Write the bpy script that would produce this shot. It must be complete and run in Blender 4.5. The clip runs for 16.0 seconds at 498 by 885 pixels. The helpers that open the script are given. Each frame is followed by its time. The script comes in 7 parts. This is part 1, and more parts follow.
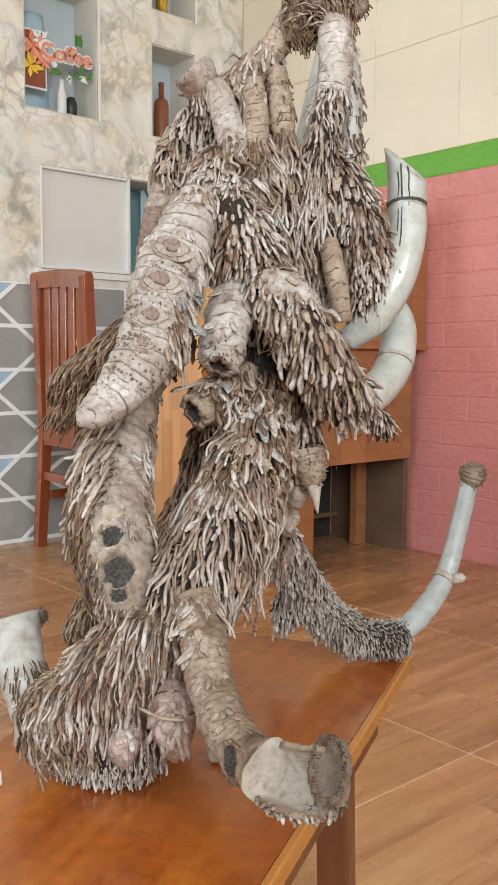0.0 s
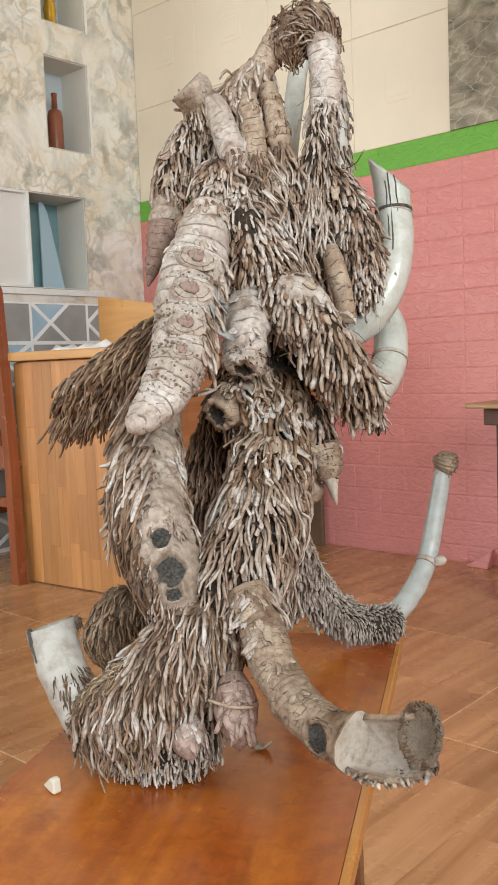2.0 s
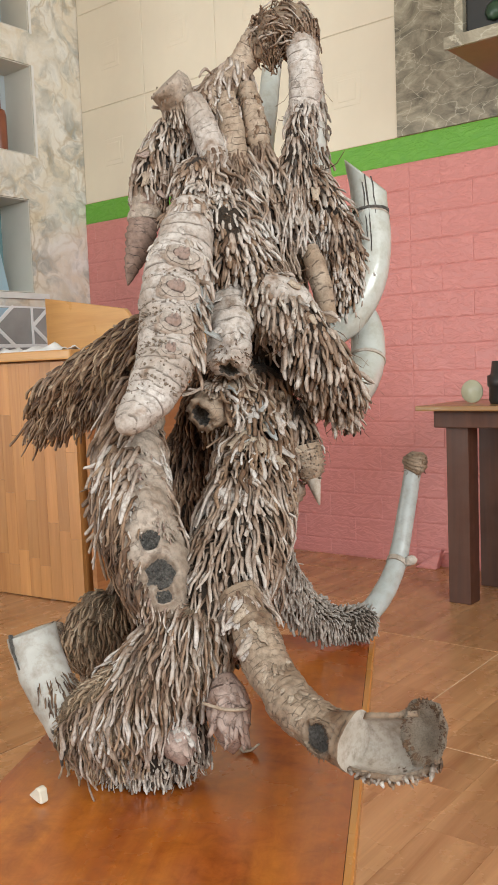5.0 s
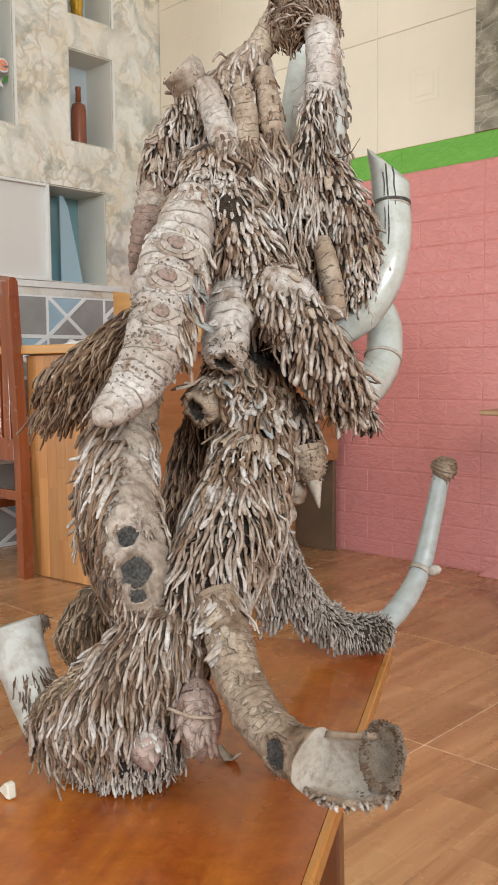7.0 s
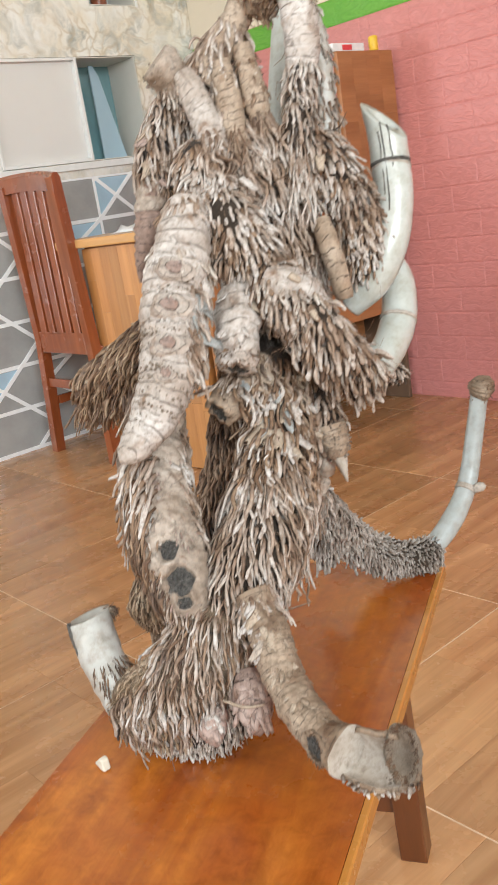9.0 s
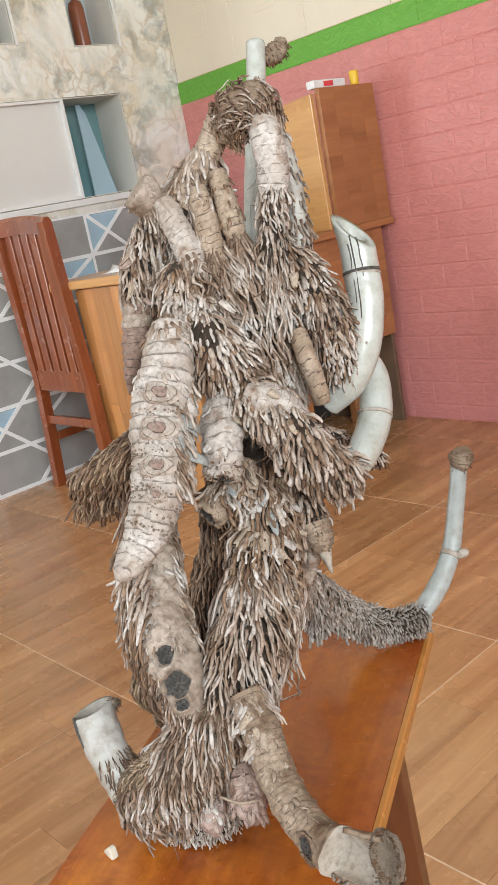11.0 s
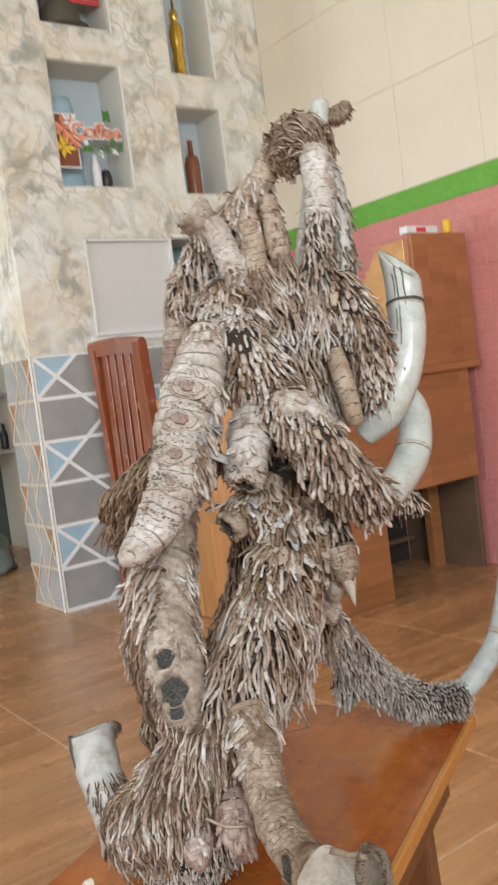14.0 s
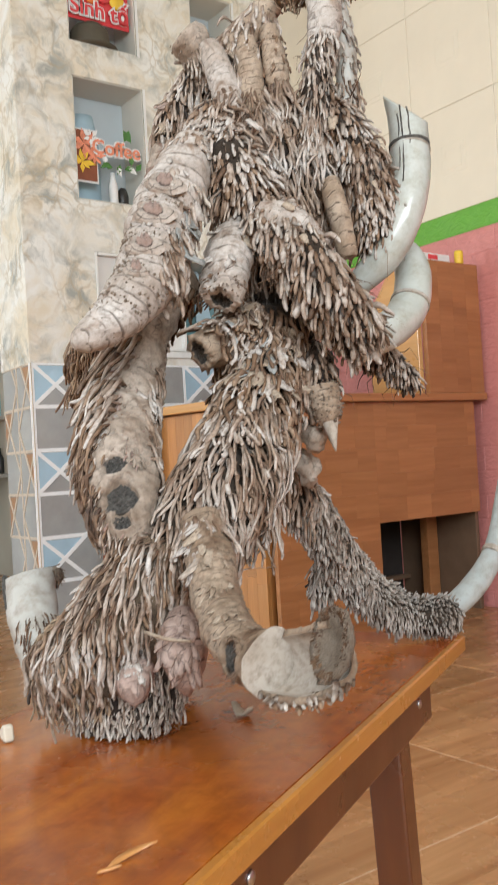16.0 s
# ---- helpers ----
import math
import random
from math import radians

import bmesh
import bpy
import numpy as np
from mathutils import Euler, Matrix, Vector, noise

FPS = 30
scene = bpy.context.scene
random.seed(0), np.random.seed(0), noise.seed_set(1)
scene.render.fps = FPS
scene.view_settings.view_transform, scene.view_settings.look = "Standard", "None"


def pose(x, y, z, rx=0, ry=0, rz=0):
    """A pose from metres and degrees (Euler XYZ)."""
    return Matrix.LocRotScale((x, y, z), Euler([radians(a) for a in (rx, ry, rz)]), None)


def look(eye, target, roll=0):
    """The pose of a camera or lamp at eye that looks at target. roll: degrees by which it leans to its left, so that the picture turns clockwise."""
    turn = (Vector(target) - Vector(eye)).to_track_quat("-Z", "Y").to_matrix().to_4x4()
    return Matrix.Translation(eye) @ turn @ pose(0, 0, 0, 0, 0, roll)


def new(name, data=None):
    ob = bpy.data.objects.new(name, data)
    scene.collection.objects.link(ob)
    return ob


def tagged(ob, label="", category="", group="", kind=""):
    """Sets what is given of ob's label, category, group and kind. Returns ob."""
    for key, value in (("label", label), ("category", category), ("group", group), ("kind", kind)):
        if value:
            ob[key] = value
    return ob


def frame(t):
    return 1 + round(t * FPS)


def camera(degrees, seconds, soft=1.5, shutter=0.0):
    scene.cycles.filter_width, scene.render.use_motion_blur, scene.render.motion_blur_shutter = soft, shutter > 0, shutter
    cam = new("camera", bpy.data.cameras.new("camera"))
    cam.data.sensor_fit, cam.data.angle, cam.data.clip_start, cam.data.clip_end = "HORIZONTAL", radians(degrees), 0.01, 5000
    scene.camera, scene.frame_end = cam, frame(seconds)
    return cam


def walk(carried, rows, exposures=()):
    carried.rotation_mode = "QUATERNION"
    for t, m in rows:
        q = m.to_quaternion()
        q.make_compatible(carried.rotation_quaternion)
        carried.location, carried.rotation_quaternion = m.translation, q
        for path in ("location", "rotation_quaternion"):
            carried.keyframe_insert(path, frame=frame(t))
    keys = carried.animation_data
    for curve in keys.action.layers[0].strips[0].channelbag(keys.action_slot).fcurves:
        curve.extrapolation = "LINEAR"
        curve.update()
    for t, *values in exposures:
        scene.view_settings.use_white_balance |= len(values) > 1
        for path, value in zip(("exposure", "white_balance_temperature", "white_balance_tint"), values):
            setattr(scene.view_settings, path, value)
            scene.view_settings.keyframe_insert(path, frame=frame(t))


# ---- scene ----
cam = camera(31.5, 16.0, soft=1.6, shutter=0.5)
EXPOSURE, FRONT_W, SIDE_W, DOOR_W = -0.25, 88, 208, 125
LEVELS = ((0.0, 0.13, 6400), (2.0, 0.12, 6550), (3.5, 0.02, 6600), (4.7, 0.05, 6650), (7.0, 0.08, 6450), (7.5, 0.08, 6400), (8.3, 0.3, 6600), (9.0, 0.36, 6450), (11.3, 0.22, 6350), (12.5, 0.26, 6300), (13.5, 0.25, 6300), (14.0, 0.06, 6350), (14.5, -0.24, 6450), (15.0, 0.06, 6400), (15.5, 0.12, 6350), (16.0, 0.14, 6350))
PATH = [
    (0, (0.021, 0.02, 0.773), (-1.496, 1.309, 0.586), 0.4),
    (0.5, (0.017, 0.007, 0.775), (-1.494, 1.305, 0.599), 0.0),
    (1, (0.0, -0.028, 0.775), (-1.471, 1.316, 0.603), -0.7),
    (1.5, (-0.029, -0.072, 0.772), (-1.434, 1.339, 0.593), -1.7),
    (2, (-0.04, -0.094, 0.771), (-1.381, 1.38, 0.596), -2.2),
    (2.5, (-0.057, -0.119, 0.777), (-1.381, 1.373, 0.624), -2.4),
    (3, (-0.065, -0.141, 0.781), (-1.37, 1.369, 0.655), -2.5),
    (3.5, (-0.065, -0.147, 0.779), (-1.335, 1.393, 0.661), -2.7),
    (4, (-0.07, -0.147, 0.778), (-1.318, 1.41, 0.648), -2.5),
    (4.5, (-0.075, -0.136, 0.774), (-1.313, 1.428, 0.62), -2.2),
    (4.7, (-0.075, -0.128, 0.77), (-1.308, 1.439, 0.605), -2.2),
    (6.8, (-0.043, -0.053, 0.765), (-1.403, 1.404, 0.594), -0.6),
    (7, (-0.035, -0.043, 0.764), (-1.412, 1.397, 0.593), -0.5),
    (7.5, (-0.027, -0.014, 0.759), (-1.445, 1.382, 0.554), -0.5),
    (8, (-0.024, -0.005, 0.775), (-1.479, 1.312, 0.388), -2.7),
    (8.5, (-0.012, -0.03, 0.834), (-1.487, 1.222, 0.326), -5.9),
    (9, (0.028, -0.007, 0.919), (-1.455, 1.221, 0.379), -9.0),
    (9.2, (0.033, -0.003, 0.943), (-1.443, 1.231, 0.395), -9.7),
    (11.3, (0.072, 0.001, 1.022), (-1.412, 1.235, 0.497), -11.4),
    (11.5, (0.074, -0.001, 1.016), (-1.406, 1.244, 0.508), -11.2),
    (12, (0.075, 0.011, 0.996), (-1.404, 1.253, 0.477), -11.0),
    (12.5, (0.08, 0.023, 0.977), (-1.426, 1.243, 0.483), -10.9),
    (13, (0.093, 0.05, 0.95), (-1.449, 1.236, 0.486), -10.4),
    (13.5, (0.101, 0.075, 0.911), (-1.485, 1.234, 0.534), -9.6),
    (14, (0.099, 0.025, 0.862), (-1.528, 1.181, 0.73), -7.3),
    (14.5, (0.071, 0.013, 0.788), (-1.578, 1.145, 0.751), -5.5),
    (15, (0.051, 0.031, 0.721), (-1.595, 1.167, 0.683), -4.5),
    (15.5, (0.036, 0.051, 0.637), (-1.592, 1.213, 0.598), -3.6),
    (16, (0.037, 0.075, 0.628), (-1.589, 1.239, 0.672), -3.4),
]
walk(cam, [(t, look(eye, target, roll)) for t, eye, target, roll in PATH], [(t, EXPOSURE + stops, kelvin, 8) for t, stops, kelvin in LEVELS])

# ---- light ----
world = bpy.data.worlds.new("sky")
scene.world = world
world.use_nodes = True
wn = world.node_tree
sky = wn.nodes.new("ShaderNodeTexSky")
sky.sky_type, sky.sun_disc = "NISHITA", False
sky.sun_elevation, sky.sun_rotation = radians(50), radians(150)
wn.links.new(sky.outputs[0], wn.nodes["Background"].inputs[0])
wn.nodes["Background"].inputs[1].default_value = 0.12


def window_light(name, eye, target, sx, sy, watts, color):
    lamp = bpy.data.lights.new(name, "AREA")
    lamp.shape, lamp.size, lamp.size_y, lamp.energy, lamp.color = "RECTANGLE", sx, sy, watts, color
    ob = new(name, lamp)
    ob.matrix_world = look(eye, target)
    return ob


window_light("daylight_front", (-1.2, -3.55, 2.25), (-1.2, 0, 1.2), 4.4, 1.1, FRONT_W, (0.905, 0.97, 1.0))
window_light("daylight_door", (-5.1, -3.6, 1.2), (-4.2, 0, 0.9), 1.5, 2.1, DOOR_W, (0.905, 0.97, 1.0))
window_light("daylight_side", (2.45, -1.0, 2.1), (0, -0.6, 1.2), 2.8, 1.5, SIDE_W, (0.905, 0.97, 1.0))


# ---- materials ----
def material(name):
    m = bpy.data.materials.new(name)
    m.use_nodes = True
    nt = m.node_tree
    return m, nt, nt.nodes["Principled BSDF"]


def node(nt, kind, **values):
    n = nt.nodes.new(kind)
    for key, value in values.items():
        if key in n.inputs:
            n.inputs[key].default_value = value
    return n


def ramp(nt, fac, *stops):
    r = nt.nodes.new("ShaderNodeValToRGB")
    el = r.color_ramp.elements
    while len(el) < len(stops):
        el.new(0.5)
    for e, (p, c) in zip(el, stops):
        e.position, e.color = p, (*c, 1)
    nt.links.new(fac, r.inputs[0])
    return r.outputs[0]


def mix(nt, kind, fac, a, b):
    m = nt.nodes.new("ShaderNodeMix")
    m.data_type, m.blend_type = "RGBA", kind
    for key, v in ((0, fac), (6, a), (7, b)):
        if hasattr(v, "is_linked"):
            nt.links.new(v, m.inputs[key])
        else:
            m.inputs[key].default_value = v if key == 0 else (*v, 1)
    return m.outputs[2]


def coords(nt, scale=(1, 1, 1), kind="Object", turn=(0, 0, 0)):
    tc = nt.nodes.new("ShaderNodeTexCoord")
    mp = nt.nodes.new("ShaderNodeMapping")
    mp.inputs["Scale"].default_value = scale
    mp.inputs["Rotation"].default_value = turn
    nt.links.new(tc.outputs[kind], mp.inputs["Vector"])
    return mp.outputs[0]


def noise_tex(nt, vec, scale, detail=6.0, rough=0.6, distort=0.0):
    n = node(nt, "ShaderNodeTexNoise", Scale=scale, Detail=detail, Roughness=rough, Distortion=distort)
    nt.links.new(vec, n.inputs["Vector"])
    return n.outputs["Fac"]


def bump(nt, bsdf, height, strength, distance):
    b = node(nt, "ShaderNodeBump", Strength=strength, Distance=distance)
    nt.links.new(height, b.inputs["Height"])
    nt.links.new(b.outputs[0], bsdf.inputs["Normal"])


def speckled(name, c1, c2, c3, scale, rough, relief=0.3, dist=0.002, stretch=(1, 1, 1), spec=0.5, island=0.0, coat=0.0):
    """Two scales of colour noise with relief; island: how much loose pieces differ from one another."""
    m, nt, b = material(name)
    v = coords(nt, stretch)
    big = ramp(nt, noise_tex(nt, v, scale, 5), (0.3, c1), (0.7, c2))
    fine = noise_tex(nt, v, scale * 7, 8, 0.7)
    col = mix(nt, "MIX", ramp(nt, fine, (0.45, (0, 0, 0)), (0.75, (1, 1, 1))), big, c3)
    if island:
        g = nt.nodes.new("ShaderNodeNewGeometry")
        r = ramp(nt, g.outputs["Random Per Island"], (0.0, (1 - island,) * 3), (0.5, (1, 1, 1)), (1.0, (1 + island * 0.9,) * 3))
        col = mix(nt, "MULTIPLY", 1.0, col, r)
    nt.links.new(col, b.inputs["Base Color"])
    b.inputs["Roughness"].default_value = rough
    b.inputs["Specular IOR Level"].default_value = spec
    b.inputs["Coat Weight"].default_value = coat
    b.inputs["Coat Roughness"].default_value = 0.12
    bump(nt, b, fine, relief, dist)
    return m


def plain(name, color, rough=0.6, metal=0.0, wear=0.12, scale=20.0):
    m, nt, b = material(name)
    v = coords(nt)
    dark = tuple(c * (1 - wear) for c in color)
    light = tuple(min(1, c * (1 + wear)) for c in color)
    n = noise_tex(nt, v, scale, 6)
    nt.links.new(ramp(nt, n, (0.3, dark), (0.7, light)), b.inputs["Base Color"])
    b.inputs["Roughness"].default_value, b.inputs["Metallic"].default_value = rough, metal
    bump(nt, b, n, 0.1, 0.002)
    return m


def marble(name, base, tan, grey, vein, scale, rough=0.25):
    m, nt, b = material(name)
    v = coords(nt)
    warp = noise_tex(nt, v, scale, 5, 0.6)
    add = nt.nodes.new("ShaderNodeVectorMath")
    add.operation = "ADD"
    sc = nt.nodes.new("ShaderNodeVectorMath")
    sc.operation = "SCALE"
    sc.inputs["Scale"].default_value = 0.35
    nz = node(nt, "ShaderNodeTexNoise", Scale=scale * 0.9, Detail=4.0)
    nt.links.new(v, nz.inputs["Vector"])
    nt.links.new(nz.outputs["Color"], sc.inputs[0])
    nt.links.new(v, add.inputs[0])
    nt.links.new(sc.outputs[0], add.inputs[1])
    vo = node(nt, "ShaderNodeTexVoronoi", Scale=scale * 2.4)
    vo.feature = "DISTANCE_TO_EDGE"
    nt.links.new(add.outputs[0], vo.inputs["Vector"])
    cloud = noise_tex(nt, add.outputs[0], scale * 1.2, 6, 0.62, 0.4)
    col = mix(nt, "MIX", ramp(nt, cloud, (0.40, (0, 0, 0)), (0.64, (0.9, 0.9, 0.9))), base, tan)
    blotch = noise_tex(nt, add.outputs[0], scale * 2.1, 6, 0.62, 0.5)
    gate = ramp(nt, noise_tex(nt, v, scale * 1.0, 3), (0.38, (0.3, 0.3, 0.3)), (0.58, (1, 1, 1)))
    dark = ramp(nt, blotch, (0.46, (0, 0, 0)), (0.64, (0.95, 0.95, 0.95)))
    col = mix(nt, "MIX", mix(nt, "MULTIPLY", 1.0, dark, gate), col, grey)
    fade = ramp(nt, warp, (0.40, (0, 0, 0)), (0.60, (0.8, 0.8, 0.8)))
    line = ramp(nt, vo.outputs["Distance"], (0.0, (0.75, 0.75, 0.75)), (0.10, (0, 0, 0)))
    col = mix(nt, "MIX", mix(nt, "MULTIPLY", 1.0, line, fade), col, vein)
    nt.links.new(col, b.inputs["Base Color"])
    b.inputs["Roughness"].default_value = rough
    bump(nt, b, blotch, 0.05, 0.002)
    return m


def wood(name, dark, light, along, grain=1.0, rough=0.35, coat=0.3, per_object=0.0, red=None, stains=None, blotch=0.0, hard=0.0):
    """Long grain along one axis (0 x, 1 y, 2 z); pieces differ from one another by per_object."""
    m, nt, b = material(name)
    s = [14 * grain] * 3
    s[along] = 0.9 * grain
    v = coords(nt, tuple(s))
    if per_object:
        info = nt.nodes.new("ShaderNodeObjectInfo")
        off = nt.nodes.new("ShaderNodeVectorMath")
        off.operation = "MULTIPLY_ADD"
        off.inputs[1].default_value = (37, 53, 71)
        nt.links.new(info.outputs["Random"], off.inputs[0])
        nt.links.new(v, off.inputs[2])
        v = off.outputs[0]
    n = noise_tex(nt, v, 1.0, 8, 0.62, 1.2)
    fine = noise_tex(nt, v, 5.5, 6, 0.7)
    col = ramp(nt, n, (0.25 + hard, dark), (0.75 - hard, light))
    col = mix(nt, "MULTIPLY", 0.35, col, ramp(nt, fine, (0.3, (0.55, 0.5, 0.45)), (0.7, (1, 1, 1))))
    if red:
        patch = noise_tex(nt, coords(nt), 3.2, 5, 0.6)
        col = mix(nt, "MIX", ramp(nt, patch, (0.38, (0, 0, 0)), (0.65, (0.9, 0.9, 0.9))), col, red)
    if stains:
        patch = noise_tex(nt, coords(nt, (1.6, 1, 1)), 8.0, 6, 0.65, 0.4)
        col = mix(nt, "MIX", ramp(nt, patch, (0.54, (0, 0, 0)), (0.75, (0.75, 0.75, 0.75))), col, stains)
    if blotch:
        spots = noise_tex(nt, coords(nt), 55.0, 7, 0.7, 0.6)
        col = mix(nt, 'MULTIPLY', blotch, col, ramp(nt, spots, (0.32, (0.42, 0.34, 0.3)), (0.5, (0.9, 0.9, 0.9)), (0.66, (1.3, 1.35, 1.4))))
    if per_object:
        tone = ramp(nt, info.outputs["Random"], (0.0, (1 - per_object,) * 3), (1.0, (1 + per_object * 0.6,) * 3))
        col = mix(nt, "MULTIPLY", 1.0, col, tone)
    nt.links.new(col, b.inputs["Base Color"])
    rg = ramp(nt, noise_tex(nt, coords(nt), 9.0, 5), (0.3, (rough * 0.8,) * 3), (0.7, (min(1, rough * 1.4),) * 3))
    nt.links.new(rg, b.inputs["Roughness"])
    b.inputs["Coat Weight"].default_value, b.inputs["Coat Roughness"].default_value = coat, 0.15
    bump(nt, b, fine, 0.08, 0.001)
    return m


def rootlet(name, *tones, dust=0.3):
    """Dry root skin: tone by patch and by piece, brown and darkened for shade at the growing end, bleached at the tip.
    """
    m, nt, b = material(name)
    g, info = nt.nodes.new("ShaderNodeNewGeometry"), nt.nodes.new("ShaderNodeObjectInfo")
    add = nt.nodes.new("ShaderNodeMath")
    add.operation = "ADD"
    nt.links.new(g.outputs["Random Per Island"], add.inputs[0])
    nt.links.new(info.outputs["Random"], add.inputs[1])
    fr = nt.nodes.new("ShaderNodeMath")
    fr.operation = "FRACT"
    nt.links.new(add.outputs[0], fr.inputs[0])
    v = coords(nt)
    spread = ramp(nt, noise_tex(nt, v, 24, 3, 0.5), (0.34, (0.0, 0.0, 0.0)), (0.66, (1.0, 1.0, 1.0)))
    col = ramp(nt, mix(nt, "MIX", 0.55, fr.outputs[0], spread), *((0.12 + 0.76 * k / (len(tones) - 1), c) for k, c in enumerate(tones)))
    fine = noise_tex(nt, v, 210, 6, 0.7)
    patch = noise_tex(nt, v, 38, 4, 0.6)
    col = mix(nt, "MULTIPLY", 1.0, col, ramp(nt, fine, (0.34, (0.50, 0.43, 0.37)), (0.54, (1.0, 1.0, 1.0)), (0.68, (1.14, 1.14, 1.14))))
    col = mix(nt, "MIX", ramp(nt, patch, (0.5, (0, 0, 0)), (0.72, (dust,) * 3)), col, (0.46, 0.45, 0.43))
    # besides real browning, the root-end darkening puts shade between strands into the colour
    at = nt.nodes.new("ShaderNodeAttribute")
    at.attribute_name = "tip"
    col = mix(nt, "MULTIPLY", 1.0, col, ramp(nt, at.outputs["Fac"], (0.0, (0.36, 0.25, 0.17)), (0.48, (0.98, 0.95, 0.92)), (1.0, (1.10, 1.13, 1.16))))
    nt.links.new(col, b.inputs["Base Color"])
    b.inputs["Roughness"].default_value = 0.70
    bump(nt, b, fine, 0.5, 0.001)
    return m


def bark(name, c1, c2, line, cracks=0.60, edges=0.95):
    """Skin with dark scale edges where the mesh carries its node rings."""
    m = speckled(name, c1, c2, tuple(c * 0.55 for c in c1), 24, 0.72, 0.6, 0.0015)
    nt = m.node_tree
    b = nt.nodes["Principled BSDF"]
    old = b.inputs["Base Color"].links[0].from_socket
    stain = noise_tex(nt, coords(nt), 34, 5, 0.65, 0.8)
    old = mix(nt, "MULTIPLY", 1.0, old, ramp(nt, stain, (0.30, (0.52, 0.39, 0.30)), (0.45, (1, 1, 1)), (0.56, (1, 1, 1)), (0.70, (1.26, 1.28, 1.30))))
    at = nt.nodes.new("ShaderNodeAttribute")
    at.attribute_name = "ring"
    edge = ramp(nt, at.outputs["Fac"], (0.78, (0, 0, 0)), (0.90, (edges,) * 3))
    broken = ramp(nt, noise_tex(nt, coords(nt), 75, 3), (0.34, (0, 0, 0)), (0.48, (1, 1, 1)))
    col = mix(nt, "MIX", mix(nt, "MULTIPLY", 1.0, edge, broken), old, line)
    vo = node(nt, "ShaderNodeTexVoronoi", Scale=70.0)
    vo.feature = "DISTANCE_TO_EDGE"
    warped = nt.nodes.new("ShaderNodeVectorMath")
    warped.operation = "MULTIPLY_ADD"
    warped.inputs[1].default_value = (0.012, 0.012, 0.012)
    wn2 = node(nt, "ShaderNodeTexNoise", Scale=60.0, Detail=4.0)
    base_v = coords(nt, (1, 1, 1.6))
    nt.links.new(base_v, wn2.inputs["Vector"])
    nt.links.new(wn2.outputs["Color"], warped.inputs[0])
    nt.links.new(base_v, warped.inputs[2])
    nt.links.new(warped.outputs[0], vo.inputs["Vector"])
    crack = ramp(nt, vo.outputs["Distance"], (0.0, (0.9, 0.9, 0.9)), (0.05, (0, 0, 0)))
    some = ramp(nt, noise_tex(nt, coords(nt), 48, 3), (cracks, (0, 0, 0)), (cracks + 0.1, (0.8, 0.8, 0.8)))
    col = mix(nt, "MIX", mix(nt, "MULTIPLY", 1.0, crack, some), col, line)
    nt.links.new(col, b.inputs["Base Color"])
    return m


def stone(name, *tones):
    """Swirled, cracked stone cladding."""
    m, nt, b = material(name)
    v = coords(nt, (1.0, 1.0, 1.7), turn=(0, 35, 0))
    n = noise_tex(nt, v, 6.5, 9, 0.66, 1.8)
    col = ramp(nt, n, *((0.30 + 0.42 * k / (len(tones) - 1), c) for k, c in enumerate(tones)))
    vo = node(nt, "ShaderNodeTexVoronoi", Scale=9.0)
    vo.feature = "DISTANCE_TO_EDGE"
    wob = nt.nodes.new("ShaderNodeVectorMath")
    wob.operation = "MULTIPLY_ADD"
    wob.inputs[1].default_value = (0.12, 0.12, 0.12)
    nz = node(nt, "ShaderNodeTexNoise", Scale=9.0, Detail=5.0)
    nt.links.new(v, nz.inputs["Vector"])
    nt.links.new(nz.outputs["Color"], wob.inputs[0])
    nt.links.new(v, wob.inputs[2])
    nt.links.new(wob.outputs[0], vo.inputs["Vector"])
    col = mix(nt, "MIX", ramp(nt, vo.outputs["Distance"], (0.0, (0.75, 0.75, 0.75)), (0.022, (0, 0, 0))), col, tones[-1])
    nt.links.new(col, b.inputs["Base Color"])
    b.inputs["Roughness"].default_value = 0.35
    bump(nt, b, n, 0.15, 0.003)
    return m


def foam(name, c1, c2):
    """Moulded foam with chiselled wrinkles, a little glossy."""
    m, nt, b = material(name)
    v = coords(nt, (1, 1, 2.0), "Object")
    info = nt.nodes.new("ShaderNodeObjectInfo")
    off = nt.nodes.new("ShaderNodeVectorMath")
    off.operation = "MULTIPLY_ADD"
    off.inputs[1].default_value = (31, 0, 57)
    nt.links.new(info.outputs["Random"], off.inputs[0])
    nt.links.new(v, off.inputs[2])
    w = noise_tex(nt, off.outputs[0], 15, 3, 0.5, 2.2)
    fine = noise_tex(nt, off.outputs[0], 70, 4, 0.6)
    nt.links.new(ramp(nt, w, (0.3, c1), (0.7, c2)), b.inputs["Base Color"])
    b.inputs["Roughness"].default_value = 0.42
    ridge = ramp(nt, w, (0.42, (0, 0, 0)), (0.58, (1, 1, 1)), (0.72, (0.4, 0.4, 0.4)))
    h = mix(nt, "MIX", 0.15, ridge, fine)
    bump(nt, b, h, 0.36, 0.006)
    return m


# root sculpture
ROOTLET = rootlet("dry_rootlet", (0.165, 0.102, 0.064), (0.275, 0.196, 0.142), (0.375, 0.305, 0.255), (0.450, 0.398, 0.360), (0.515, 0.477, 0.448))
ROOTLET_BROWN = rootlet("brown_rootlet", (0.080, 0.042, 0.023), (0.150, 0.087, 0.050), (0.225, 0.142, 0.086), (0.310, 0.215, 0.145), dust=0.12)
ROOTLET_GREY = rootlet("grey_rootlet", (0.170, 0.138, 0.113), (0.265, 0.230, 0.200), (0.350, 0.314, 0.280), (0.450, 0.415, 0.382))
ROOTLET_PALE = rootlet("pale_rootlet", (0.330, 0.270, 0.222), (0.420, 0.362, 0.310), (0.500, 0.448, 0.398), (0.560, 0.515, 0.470))
